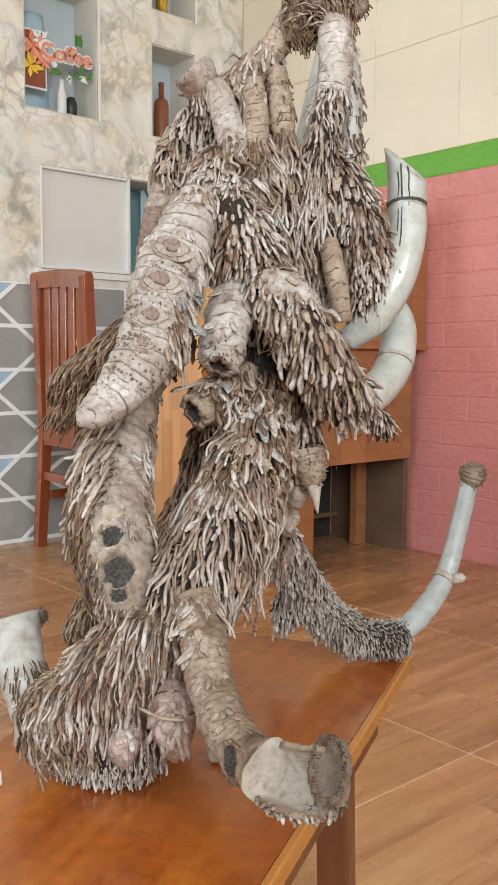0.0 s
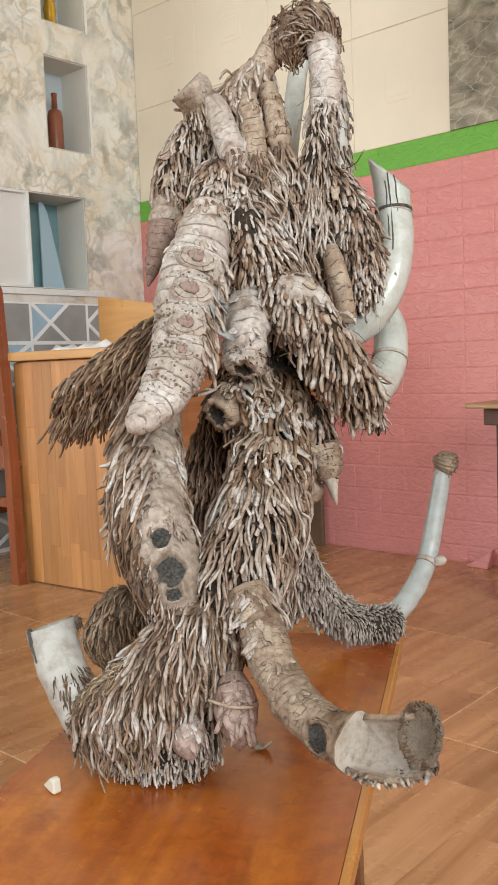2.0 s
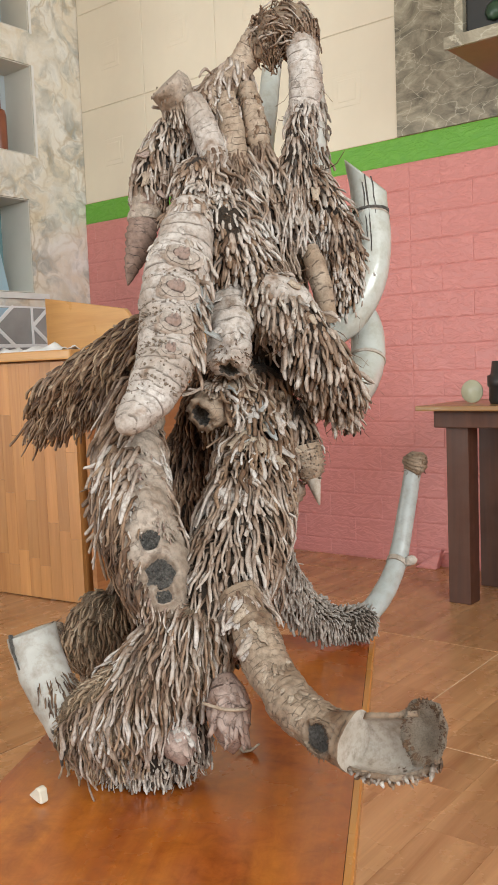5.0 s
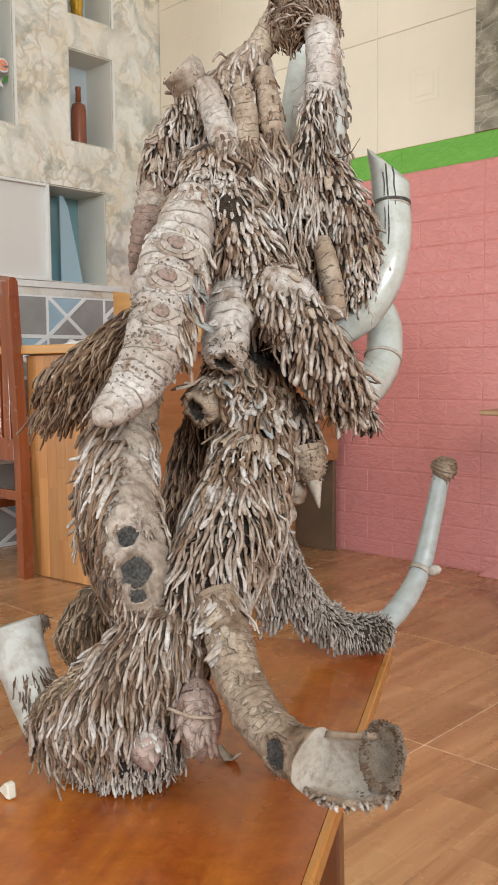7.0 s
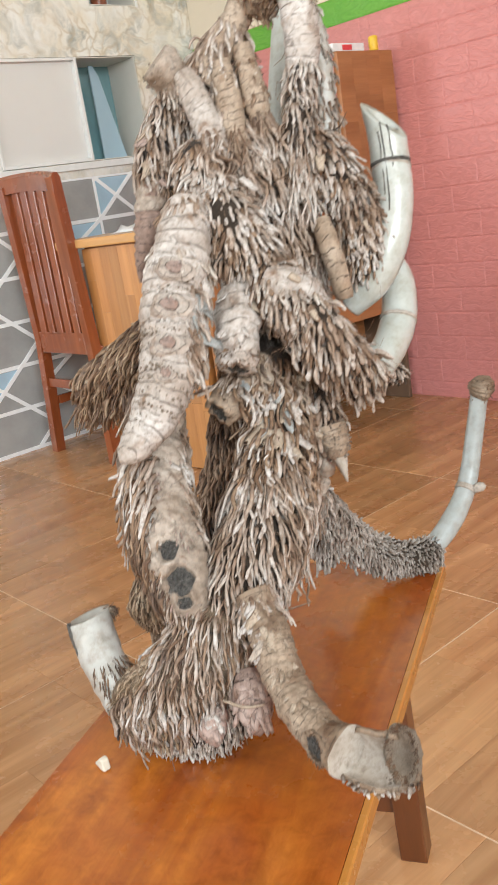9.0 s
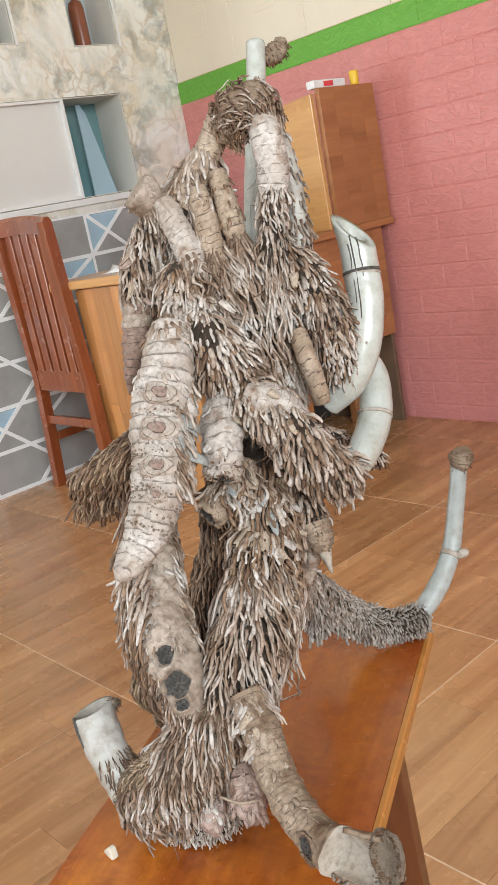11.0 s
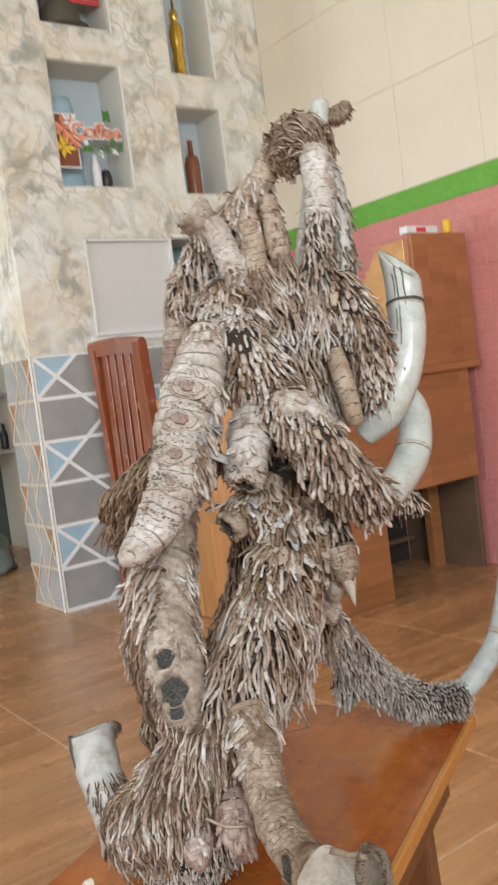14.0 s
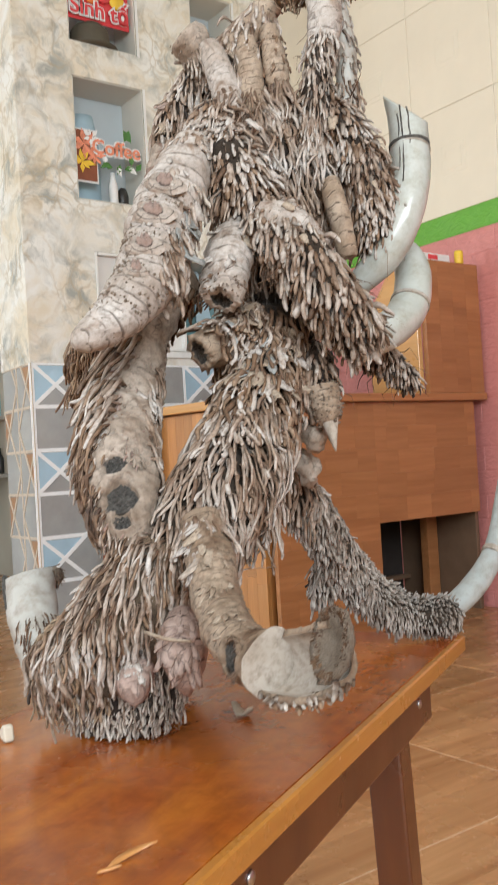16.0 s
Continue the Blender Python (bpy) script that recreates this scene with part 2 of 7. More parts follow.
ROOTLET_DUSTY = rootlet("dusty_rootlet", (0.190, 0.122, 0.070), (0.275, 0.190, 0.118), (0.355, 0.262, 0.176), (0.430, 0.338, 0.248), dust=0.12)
# near-black strands for the hidden layer, imitating shade deep in the fringe
ROOTLET_SHADE = rootlet("shade_rootlet", (0.016, 0.009, 0.006), (0.028, 0.016, 0.010), (0.042, 0.026, 0.017), (0.062, 0.041, 0.028))
FIBRE = speckled("torn_fibre", (0.25, 0.185, 0.13), (0.44, 0.355, 0.275), (0.12, 0.083, 0.055), 130, 0.95, 1.0, 0.006)
# core coloured almost black so gaps in the fringe look shaded
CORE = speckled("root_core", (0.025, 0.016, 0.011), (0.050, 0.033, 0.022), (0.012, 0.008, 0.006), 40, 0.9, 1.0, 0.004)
WART = speckled("dark_wart", (0.12, 0.080, 0.055), (0.26, 0.20, 0.15), (0.06, 0.038, 0.026), 300, 0.8, 0.4, 0.0006)
FELT = speckled("felted_brown_root", (0.185, 0.122, 0.074), (0.305, 0.222, 0.148), (0.105, 0.066, 0.040), 90, 0.95, 1.0, 0.006)
# brown core darkened until its bare patches read as shadow
SHADE_CORE = speckled("shade_root_core", (0.030, 0.019, 0.012), (0.066, 0.044, 0.028), (0.016, 0.010, 0.006), 60, 0.95, 1.0, 0.004)
SHEATH = speckled("brown_sheath", (0.26, 0.19, 0.13), (0.42, 0.34, 0.26), (0.14, 0.09, 0.06), 70, 0.7, 0.3, 0.0008)
PALE_SHEATH = speckled("pale_sheath", (0.245, 0.248, 0.238), (0.38, 0.385, 0.372), (0.14, 0.115, 0.09), 90, 0.7, 0.3, 0.0008)
BARK = bark("pale_bark", (0.305, 0.242, 0.195), (0.550, 0.500, 0.462), (0.070, 0.045, 0.030), 0.54, 0.75)
BARK_BROWN = bark("brown_bark", (0.235, 0.158, 0.102), (0.425, 0.335, 0.255), (0.058, 0.032, 0.018), 0.54, 0.9)
BARK_FOOT = bark("peeling_brown_bark", (0.165, 0.106, 0.064), (0.330, 0.245, 0.175), (0.030, 0.017, 0.010), 0.47, 0.75)
BUD = bark("red_brown_bud", (0.235, 0.148, 0.115), (0.385, 0.285, 0.240), (0.045, 0.024, 0.017), 0.44)
TIP_SKIN = bark("red_brown_tip", (0.150, 0.086, 0.062), (0.275, 0.185, 0.145), (0.035, 0.019, 0.013), 0.5)
# pale bamboo greyed for the weaker light at the low arm
CULM_SHADED = speckled("shaded_bamboo", (0.300, 0.318, 0.308), (0.385, 0.402, 0.390), (0.245, 0.240, 0.205), 11, 0.4, 0.1, 0.0005)
CULM = speckled("pale_bamboo", (0.365, 0.373, 0.335), (0.485, 0.492, 0.460), (0.300, 0.282, 0.225), 11, 0.28, 0.1, 0.0005, coat=0.3)
CULM_DULL = speckled("stained_bamboo", (0.320, 0.304, 0.272), (0.420, 0.402, 0.366), (0.215, 0.170, 0.128), 9, 0.5, 0.2, 0.0006)
BARK_LEG = bark("pale_scaly_bark", (0.225, 0.162, 0.115), (0.425, 0.355, 0.295), (0.055, 0.033, 0.022), 0.54, 0.7)
SCAR = bark("scar_bark", (0.31, 0.245, 0.198), (0.48, 0.415, 0.36), (0.05, 0.032, 0.022), 0.40)
CUT = speckled("cut_wood", (0.330, 0.272, 0.216), (0.480, 0.430, 0.380), (0.175, 0.130, 0.092), 22, 0.85, 0.5, 0.001)
ROT = speckled("dark_rotten_core", (0.060, 0.052, 0.044), (0.27, 0.245, 0.22), (0.014, 0.011, 0.009), 330, 0.95, 1.0, 0.004)

BENCH = wood("varnished_bench", (0.27, 0.058, 0.008), (0.57, 0.188, 0.022), 0, 0.8, 0.24, 0.28, red=(0.29, 0.054, 0.010), stains=(0.15, 0.030, 0.008), blotch=0.4, hard=0.07)
BENCH_EDGE = wood("bench_edge", (0.34, 0.125, 0.022), (0.54, 0.235, 0.045), 0, 1.0, 0.25, 0.4)
BENCH_LEG = wood("bench_leg", (0.066, 0.018, 0.007), (0.135, 0.041, 0.013), 2, 1.0, 0.3, 0.3)
CHAIR = wood("red_brown_chair", (0.165, 0.038, 0.013), (0.33, 0.086, 0.028), 2, 1.0, 0.22, 0.6)
COUNTER = wood("pine_block", (0.40, 0.160, 0.045), (0.60, 0.285, 0.094), 2, 1.0, 0.35, 0.25, per_object=0.18)
COUNTER_RED = wood("red_pine_block", (0.31, 0.122, 0.042), (0.47, 0.208, 0.080), 1, 1.0, 0.35, 0.25, per_object=0.10)
COUNTER_TOP = wood("pine_top", (0.55, 0.27, 0.09), (0.70, 0.40, 0.15), 0, 1.0, 0.3, 0.3)
# dark unpainted board, blackened further to hold the shade inside the kneehole
SHADED_BOARD = plain("shaded_dark_board", (0.035, 0.026, 0.022), 0.7, 0, 0.3, 8.0)
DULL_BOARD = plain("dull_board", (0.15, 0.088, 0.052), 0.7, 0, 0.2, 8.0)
TABLE_TOP = wood("table_top", (0.26, 0.13, 0.045), (0.40, 0.22, 0.085), 0, 1.0, 0.35, 0.2)
TABLE_DARK = wood("dark_table", (0.060, 0.022, 0.012), (0.115, 0.044, 0.024), 2, 1.0, 0.55, 0.0)
PLANK = wood("wood_look_tile", (0.335, 0.143, 0.053), (0.71, 0.400, 0.188), 1, 0.9, 0.24, 0.2, per_object=0.17)
GROUT = plain("grout", (0.70, 0.52, 0.36), 0.7)
MARBLE = marble("pale_marble", (0.87, 0.865, 0.825), (0.76, 0.675, 0.53), (0.38, 0.395, 0.37), (0.50, 0.40, 0.26), 4.2)
MARBLE_DARK = stone("grey_brown_stone", (0.12, 0.105, 0.075), (0.21, 0.185, 0.135), (0.30, 0.265, 0.195), (0.40, 0.355, 0.265), (0.58, 0.53, 0.42))
CREAM = plain("cream_panel", (0.77, 0.685, 0.55), 0.55, 0, 0.04, 3.0)
CREAM_JOINT = plain("cream_joint", (0.74, 0.655, 0.52), 0.8)
PINK = foam("pink_foam_brick", (0.58, 0.215, 0.195), (0.66, 0.255, 0.23))
PINK_JOINT = plain("pink_joint", (0.62, 0.235, 0.213), 0.7)
GREEN = foam("green_foam_band", (0.12, 0.36, 0.035), (0.16, 0.42, 0.05))
WHITE = plain("white_paint", (0.80, 0.80, 0.78), 0.5, 0, 0.05)
WHITE_BOARD = plain("grey_white_board", (0.74, 0.725, 0.70), 0.4, 0, 0.03, 2.0)
TILE_GREY = plain("grey_tile", (0.37, 0.37, 0.36), 0.2, 0, 0.14, 6.0)
TILE_BLUE = plain("blue_tile", (0.41, 0.57, 0.68), 0.2, 0, 0.1, 6.0)
RACK_BACK = plain("dim_rack_back", (0.07, 0.08, 0.075), 0.6, 0, 0.3, 5.0)
TILE_BROWN = plain("brown_tile", (0.36, 0.20, 0.11), 0.3)
STRIP = plain("white_tile_strip", (0.90, 0.91, 0.91), 0.3, 0, 0.04)
STRIP_TAN = plain("tan_tile_strip", (0.55, 0.46, 0.37), 0.4, 0, 0.06)
NICHE = plain("niche_back", (0.55, 0.62, 0.66), 0.5, 0, 0.05, 4.0)
NICHE_SIDE = plain("niche_side", (0.66, 0.64, 0.58), 0.5, 0, 0.05, 4.0)
TEAL = plain("teal_glass_back", (0.19, 0.33, 0.35), 0.12, 0, 0.15, 3.0)
PALE_BLUE = plain("pale_blue", (0.42, 0.58, 0.68), 0.4, 0, 0.06, 3.0)
GOLD = plain("gold", (0.80, 0.52, 0.10), 0.22, 1.0)
BOTTLE = plain("brown_bottle", (0.26, 0.085, 0.045), 0.3)
DARK = plain("dark", (0.025, 0.024, 0.023), 0.4)
DARK_GREEN = plain("dark_green", (0.03, 0.06, 0.03), 0.3, 0, 0.4)
OLIVE = plain("olive_hat", (0.10, 0.085, 0.06), 0.8)
RED = plain("red", (0.70, 0.06, 0.07), 0.45)
ORANGE = plain("orange", (0.80, 0.22, 0.06), 0.45)
YELLOW = plain("yellow", (0.85, 0.55, 0.05), 0.45)
LEAF = plain("leaf_green", (0.08, 0.22, 0.05), 0.5)
SALMON = plain("salmon_petal", (0.78, 0.28, 0.17), 0.5, 0, 0.3, 40.0)
CLOTH = plain("grey_green_cloth", (0.20, 0.235, 0.22), 0.9, 0, 0.2)
CEILING = plain("ceiling_paint", (0.62, 0.60, 0.56), 0.8, 0, 0.03)
BACK_WALL = plain("back_wall_paint", (0.42, 0.37, 0.29), 0.8, 0, 0.08, 3.0)
STEEL = plain("steel", (0.55, 0.55, 0.56), 0.3, 1.0)
STONE = plain("pale_chip", (0.56, 0.49, 0.39), 0.8)
GLASSY = plain("milky_disc", (0.42, 0.40, 0.28), 0.25)
PAPER = plain("white_paper", (0.80, 0.80, 0.80), 0.7)


# ---- building helpers ----
def mesh_of(name, verts, faces, mat=None, smooth=False):
    me = bpy.data.meshes.new(name)
    me.from_pydata([tuple(v) for v in verts], [], [tuple(f) for f in faces])
    if smooth:
        me.polygons.foreach_set("use_smooth", [True] * len(me.polygons))
    if mat:
        me.materials.append(mat)
    me.update()
    return me


def finish(bm, name, mat, smooth=False):
    me = bpy.data.meshes.new(name)
    bmesh.ops.recalc_face_normals(bm, faces=bm.faces)
    bm.to_mesh(me)
    bm.free()
    if smooth:
        me.polygons.foreach_set("use_smooth", [True] * len(me.polygons))
    me.materials.append(mat)
    return me


def part(name, data, mat, parent, label="", smooth=False):
    """One mesh object under a thing or a part; data: a bmesh or a ready mesh."""
    me = finish(data, name, mat, smooth) if isinstance(data, bmesh.types.BMesh) else data
    ob = new(name, me)
    ob.parent = parent
    if label:
        ob["label"] = label
    return ob


def thing(name, label, category, at=(0, 0, 0), yaw=0.0, group="", kind=""):
    ob = new(name)
    ob.empty_display_size = 0.05
    ob.matrix_world = pose(*at, 0, 0, yaw)
    return tagged(ob, label, category, group, kind)


def box(bm, x0, x1, y0, y1, z0, z1, bevel=0.0):
    r = bmesh.ops.create_cube(bm, size=1.0)
    vs = r["verts"]
    for v in vs:
        v.co = Vector(((x0 + x1) / 2 + v.co.x * (x1 - x0), (y0 + y1) / 2 + v.co.y * (y1 - y0), (z0 + z1) / 2 + v.co.z * (z1 - z0)))
    if bevel:
        es = list({e for v in vs for e in v.link_edges})
        bmesh.ops.bevel(bm, geom=es, offset=bevel, segments=2, affect="EDGES", profile=0.6)
    return bm


def boxed(*args, bevel=0.004):
    return box(bmesh.new(), *args, bevel=bevel)


def lathe(profile, sides=20):
    """Turned shape about z from (radius, height) pairs."""
    vs, fs = [], []
    for r, z in profile:
        vs += [(r * math.cos(2 * math.pi * k / sides), r * math.sin(2 * math.pi * k / sides), z) for k in range(sides)]
    for i in range(len(profile) - 1):
        fs += [(i * sides + k, i * sides + (k + 1) % sides, (i + 1) * sides + (k + 1) % sides, (i + 1) * sides + k) for k in range(sides)]
    fs.append(tuple(reversed(range(sides))))
    fs.append(tuple((len(profile) - 1) * sides + k for k in range(sides)))
    return vs, fs


def prism(outline, axis, a, b, bevel=0.0):
    """A plate: a closed outline in the two other axes, from a to b along axis."""
    bm = bmesh.new()

    def at(p, d):
        q = list(p)
        q.insert(axis, d)
        return bm.verts.new(q)

    va, vb = [at(p, a) for p in outline], [at(p, b) for p in outline]
    n = len(outline)
    bm.faces.new(va)
    bm.faces.new(list(reversed(vb)))
    for k in range(n):
        bm.faces.new((va[k], vb[k], vb[(k + 1) % n], va[(k + 1) % n]))
    if bevel:
        bmesh.ops.bevel(bm, geom=list(bm.edges), offset=bevel, segments=1, affect="EDGES")
    return bm


# ---- the room ----
X1, Y2 = -3.395, 2.857       # marble wall, foam-brick wall
YP = 1.457                   # free end of the marble wall
XL, XR, YF, ZC = -6.2, 2.6, -3.7, 3.4
TILE_TOP = 1.085


def structure(name, me, mat=None, label="", category="wall", smooth=False):
    ob = new(name, finish(me, name, mat, smooth) if isinstance(me, bmesh.types.BMesh) else me)
    return tagged(ob, label, category, kind="structure")


floor = structure("floor", box(bmesh.new(), XL - 0.2, XR + 0.2, YF - 0.2, Y2 + 0.2, -0.15, -0.0012), GROUT, "wood-look ceramic tile floor in warm brown planks", "floor")
structure("ceiling", box(bmesh.new(), XL - 0.2, XR + 0.2, YF - 0.2, Y2 + 0.2, ZC, ZC + 0.15), CEILING, "plain off-white painted ceiling", "ceiling")


def wall_with_openings(plane, back, y0, y1, z0, z1, holes):
    """A slab facing +x with recesses: (y0, y1, z0, z1, depth)."""
    ys = sorted({y0, y1, *(h[0] for h in holes), *(h[1] for h in holes)})
    zs = sorted({z0, z1, *(h[2] for h in holes), *(h[3] for h in holes)})
    bm = bmesh.new()

    def quad(*ps):
        bm.faces.new([bm.verts.new(p) for p in ps])

    for ya, yb in zip(ys, ys[1:]):
        for za, zb in zip(zs, zs[1:]):
            if not any(h[0] <= ya and yb <= h[1] and h[2] <= za and zb <= h[3] for h in holes):
                quad((plane, ya, za), (plane, yb, za), (plane, yb, zb), (plane, ya, zb))
    for a, b, c, d, deep in holes:
        p = plane - deep
        quad((plane, a, c), (p, a, c), (p, a, d), (plane, a, d))
        quad((plane, b, c), (plane, b, d), (p, b, d), (p, b, c))
        quad((plane, a, c), (plane, b, c), (p, b, c), (p, a, c))
        quad((plane, a, d), (p, a, d), (p, b, d), (plane, b, d))
        quad((p, a, c), (p, b, c), (p, b, d), (p, a, d))
    quad((plane, y0, z0), (plane, y0, z1), (back, y0, z1), (back, y0, z0))
    quad((plane, y1, z0), (back, y1, z0), (back, y1, z1), (plane, y1, z1))
    quad((back, y0, z0), (back, y0, z1), (back, y1, z1), (back, y1, z0))
    quad((plane, y0, z0), (back, y0, z0), (back, y1, z0), (plane, y1, z0))
    quad((plane, y0, z1), (plane, y1, z1), (back, y1, z1), (back, y0, z1))
    bmesh.ops.remove_doubles(bm, verts=bm.verts, dist=1e-5)
    return bm


HOLES = [(1.709, 2.040, 2.479, 3.02, 0.2), (1.713, 2.056, 1.793, 2.331, 0.2), (2.334, 2.576, 2.326, 2.86, 0.2),
         (2.333, 2.575, 1.773, 2.18, 0.2), (1.775, 2.523, 1.147, 1.572, 0.22)]
XB = X1 - 0.33
wall_marble = structure("wall_west", wall_with_openings(X1, XB, YP, Y2 + 0.0115, TILE_TOP, ZC, HOLES), MARBLE, "polished pale marble wall with square display niches", "wall")
tile_base = structure("wall_tile_base", box(bmesh.new(), XB + 0.004, X1 - 0.004, YP + 0.004, Y2 + 0.0115, -0.004, TILE_TOP), TILE_GREY, "grey and blue tiled wall base with white lattice strips", "wall")
# linings inside the niches
for k, (a, b, c, d, deep) in enumerate(HOLES):
    p = X1 - deep + 0.004
    lining = part("niche_back", boxed(p, p + 0.004, a + 0.002, b - 0.002, c + 0.002, d - 0.002, bevel=0), TEAL if k == 4 else NICHE, wall_marble)
    for y in (a + 0.0022, b - 0.0062):
        part("niche_side", boxed(p + 0.005, X1 - 0.003, y, y + 0.004, c + 0.002, d - 0.002, bevel=0), NICHE_SIDE, wall_marble)
    for z in (c + 0.002, d - 0.006):
        part("niche_shelf", boxed(p + 0.005, X1 - 0.003, a + 0.007, b - 0.007, z, z + 0.004, bevel=0), NICHE_SIDE, wall_marble)
# pale trim down the right side of each small niche
for a, b, c, d, deep in HOLES[:4]:
    part("niche_trim", boxed(X1, X1 + 0.004, b, b + 0.012, c - 0.006, d, bevel=0.001), WHITE, wall_marble)
part("wall_ledge", boxed(X1, X1 + 0.012, 1.75, 2.6, 1.118, 1.145, bevel=0.002), WHITE, wall_marble, "white painted window ledge")

# lattice of strips over blue and grey tiles
ROW = 0.18


def strip_mesh(p, q, width, thick, normal):
    """A flat strip from p to q on a wall whose outward normal is given."""
    p, q, n = Vector(p), Vector(q), Vector(normal)
    side = (q - p).normalized().cross(n) * width / 2
    vs = [p - side, p + side, q + side, q - side]
    vs += [v + n * thick for v in vs]
    return mesh_of("tile_strip", vs, [(4, 5, 6, 7), (0, 1, 5, 4), (1, 2, 6, 5), (2, 3, 7, 6), (3, 0, 4, 7)])


def lattice(to_world, normal, bounds, strip_mat, mirror, blue_mat, width=0.016):
    for k, (y0, y1) in enumerate(zip(bounds, bounds[1:])):
        cell = y1 - y0
        flip = mirror and k % 2

        def place(s, z):
            return to_world(y0 + cell * (1 - s if flip else s), z)

        for r in range(7):
            z = TILE_TOP - r * ROW if r < 6 else 0.006
            me = strip_mesh(to_world(y0, max(z, 0.008)), to_world(y1, max(z, 0.008)), width, 0.003, normal)
            me.materials.append(strip_mat)
            part("tile_strip", me, None, tile_base)
        me = strip_mesh(to_world(y0 if k == 0 else y0, 0), to_world(y0, TILE_TOP), width * (1.3 if k == 0 else 0.7), 0.0035, normal)
        me.materials.append(strip_mat)
        part("tile_strip", me, None, tile_base)
        if cell > 0.1:
            shift = 0.18 if flip else 0.0
            for start in (TILE_TOP + 0.36 - shift, TILE_TOP - shift, TILE_TOP - 0.36 - shift, TILE_TOP - 0.72 - shift, TILE_TOP - 1.08 - shift):
                for high, (s0, za, s1, zb) in enumerate(((0, start, 1, start - 0.27), (1, start - 0.27, 0, start - 0.54))):
                    if zb >= TILE_TOP or za <= 0:
                        continue
                    if za > TILE_TOP:
                        u = (za - TILE_TOP) / (za - zb)
                        s0, za = s0 + (s1 - s0) * u, TILE_TOP
                    if zb < 0:
                        u = za / (za - zb)
                        s1, zb = s0 + (s1 - s0) * u, 0.0
                    me = strip_mesh(place(s0, za), place(s1, zb), width, 0.004 + 0.0006 * high + 0.0003 * (k % 2), normal)
                    me.materials.append(strip_mat)
                    part("tile_strip", me, None, tile_base)
                if 0.1 < start <= TILE_TOP and blue_mat:
                    n = Vector(normal) * 0.0012
                    tri = [Vector(place(0.02, start - 0.01)) + n, Vector(place(0.02, start - 0.17)) + n, Vector(place(0.34, start - 0.09)) + n]
                    tri2 = [Vector(place(0.05, start - 0.01)) + n, Vector(place(0.34, start - 0.09)) + n, Vector(place(0.62, start - 0.01)) + n]
                    for t3 in (tri, tri2):
                        part("tile", mesh_of("tile", t3 + [v - n * 0.8 for v in t3], [(0, 1, 2), (0, 3, 4, 1), (1, 4, 5, 2), (2, 5, 3, 0)], blue_mat), None, tile_base)


lattice(lambda s, z: (X1 - 0.004, YP + 0.004 + s, z), (1, 0, 0), (0.0, 0.31, 0.73, 1.041, 1.352, 1.40), STRIP, True, TILE_BLUE)
lattice(lambda s, z: (X1 - 0.004 - s, YP + 0.004, z), (0, -1, 0), (0.0, 0.159, 0.318), STRIP_TAN, True, TILE_BROWN, 0.012)

# foam-brick wall with a green band and cream panels above
wall_back = structure("wall_north", box(bmesh.new(), XL, XR, Y2 + 0.012, Y2 + 0.2, -0.004, ZC), CREAM_JOINT, "cream panel wall over a green band and pink foam bricks", "wall")
part("brick_bed", boxed(X1, XR - 0.01, Y2 + 0.004, Y2 + 0.011, 0.0, 1.588, bevel=0), PINK_JOINT, wall_back)


def pillow(w, h, d, inset, across=None):
    """A soft-edged block, front at -y, centred on x and z."""
    x, z, xi, zi = w / 2, h / 2, w / 2 - (inset if across is None else across), h / 2 - inset
    vs = [(-x, 0, -z), (x, 0, -z), (x, 0, z), (-x, 0, z), (-x, -d * 0.5, -z), (x, -d * 0.5, -z), (x, -d * 0.5, z), (-x, -d * 0.5, z), (-xi, -d, -zi), (xi, -d, -zi), (xi, -d, zi), (-xi, -d, zi)]
    fs = [(8, 9, 10, 11)]
    for a in (0, 4):
        fs += [(a + k, a + (k + 1) % 4, a + 4 + (k + 1) % 4, a + 4 + k) for k in range(4)]
    return vs, fs


PITCH, BL, SEAM = 0.0952, 0.238, -1.638
brick_meshes = {}


def brick(x0, x1, z0, z1, mat, name="brick"):
    key = (round(x1 - x0, 3), round(z1 - z0, 3), mat.name)
    if key not in brick_meshes:
        brick_meshes[key] = mesh_of("brick", *pillow(x1 - x0 - 0.0002, z1 - z0 - 0.0016, 0.0036, 0.0060, 0.0030), mat)
    ob = part(name, brick_meshes[key], None, wall_back)
    ob.location = ((x0 + x1) / 2, Y2 + 0.0045, (z0 + z1) / 2)


for r in range(16):
    z1 = 1.491 - r * PITCH
    z0 = max(z1 - PITCH, 0.002)
    if z1 - z0 < 0.02:
        continue
    shift = -1.393 if r % 2 else -1.515
    cuts = {round(shift + BL * k, 3) for k in range(-9, 9) if shift + BL * k > SEAM + 0.02} | {round(shift - 0.391 - BL * k, 3) for k in range(9)}
    cuts |= {round(SEAM + 0.7 * k, 3) for k in range(-2, 3)}
    cuts = sorted(c for c in cuts if X1 + 0.03 < c < 0.4)
    for a, b in zip([X1 + 0.002] + cuts, cuts):
        brick(a, b, z0, z1, PINK)
x = X1 + 0.002
while x < 0.4:
    brick(x, x + 0.7, 1.491, 1.588, GREEN, "green_band")
    x += 0.7
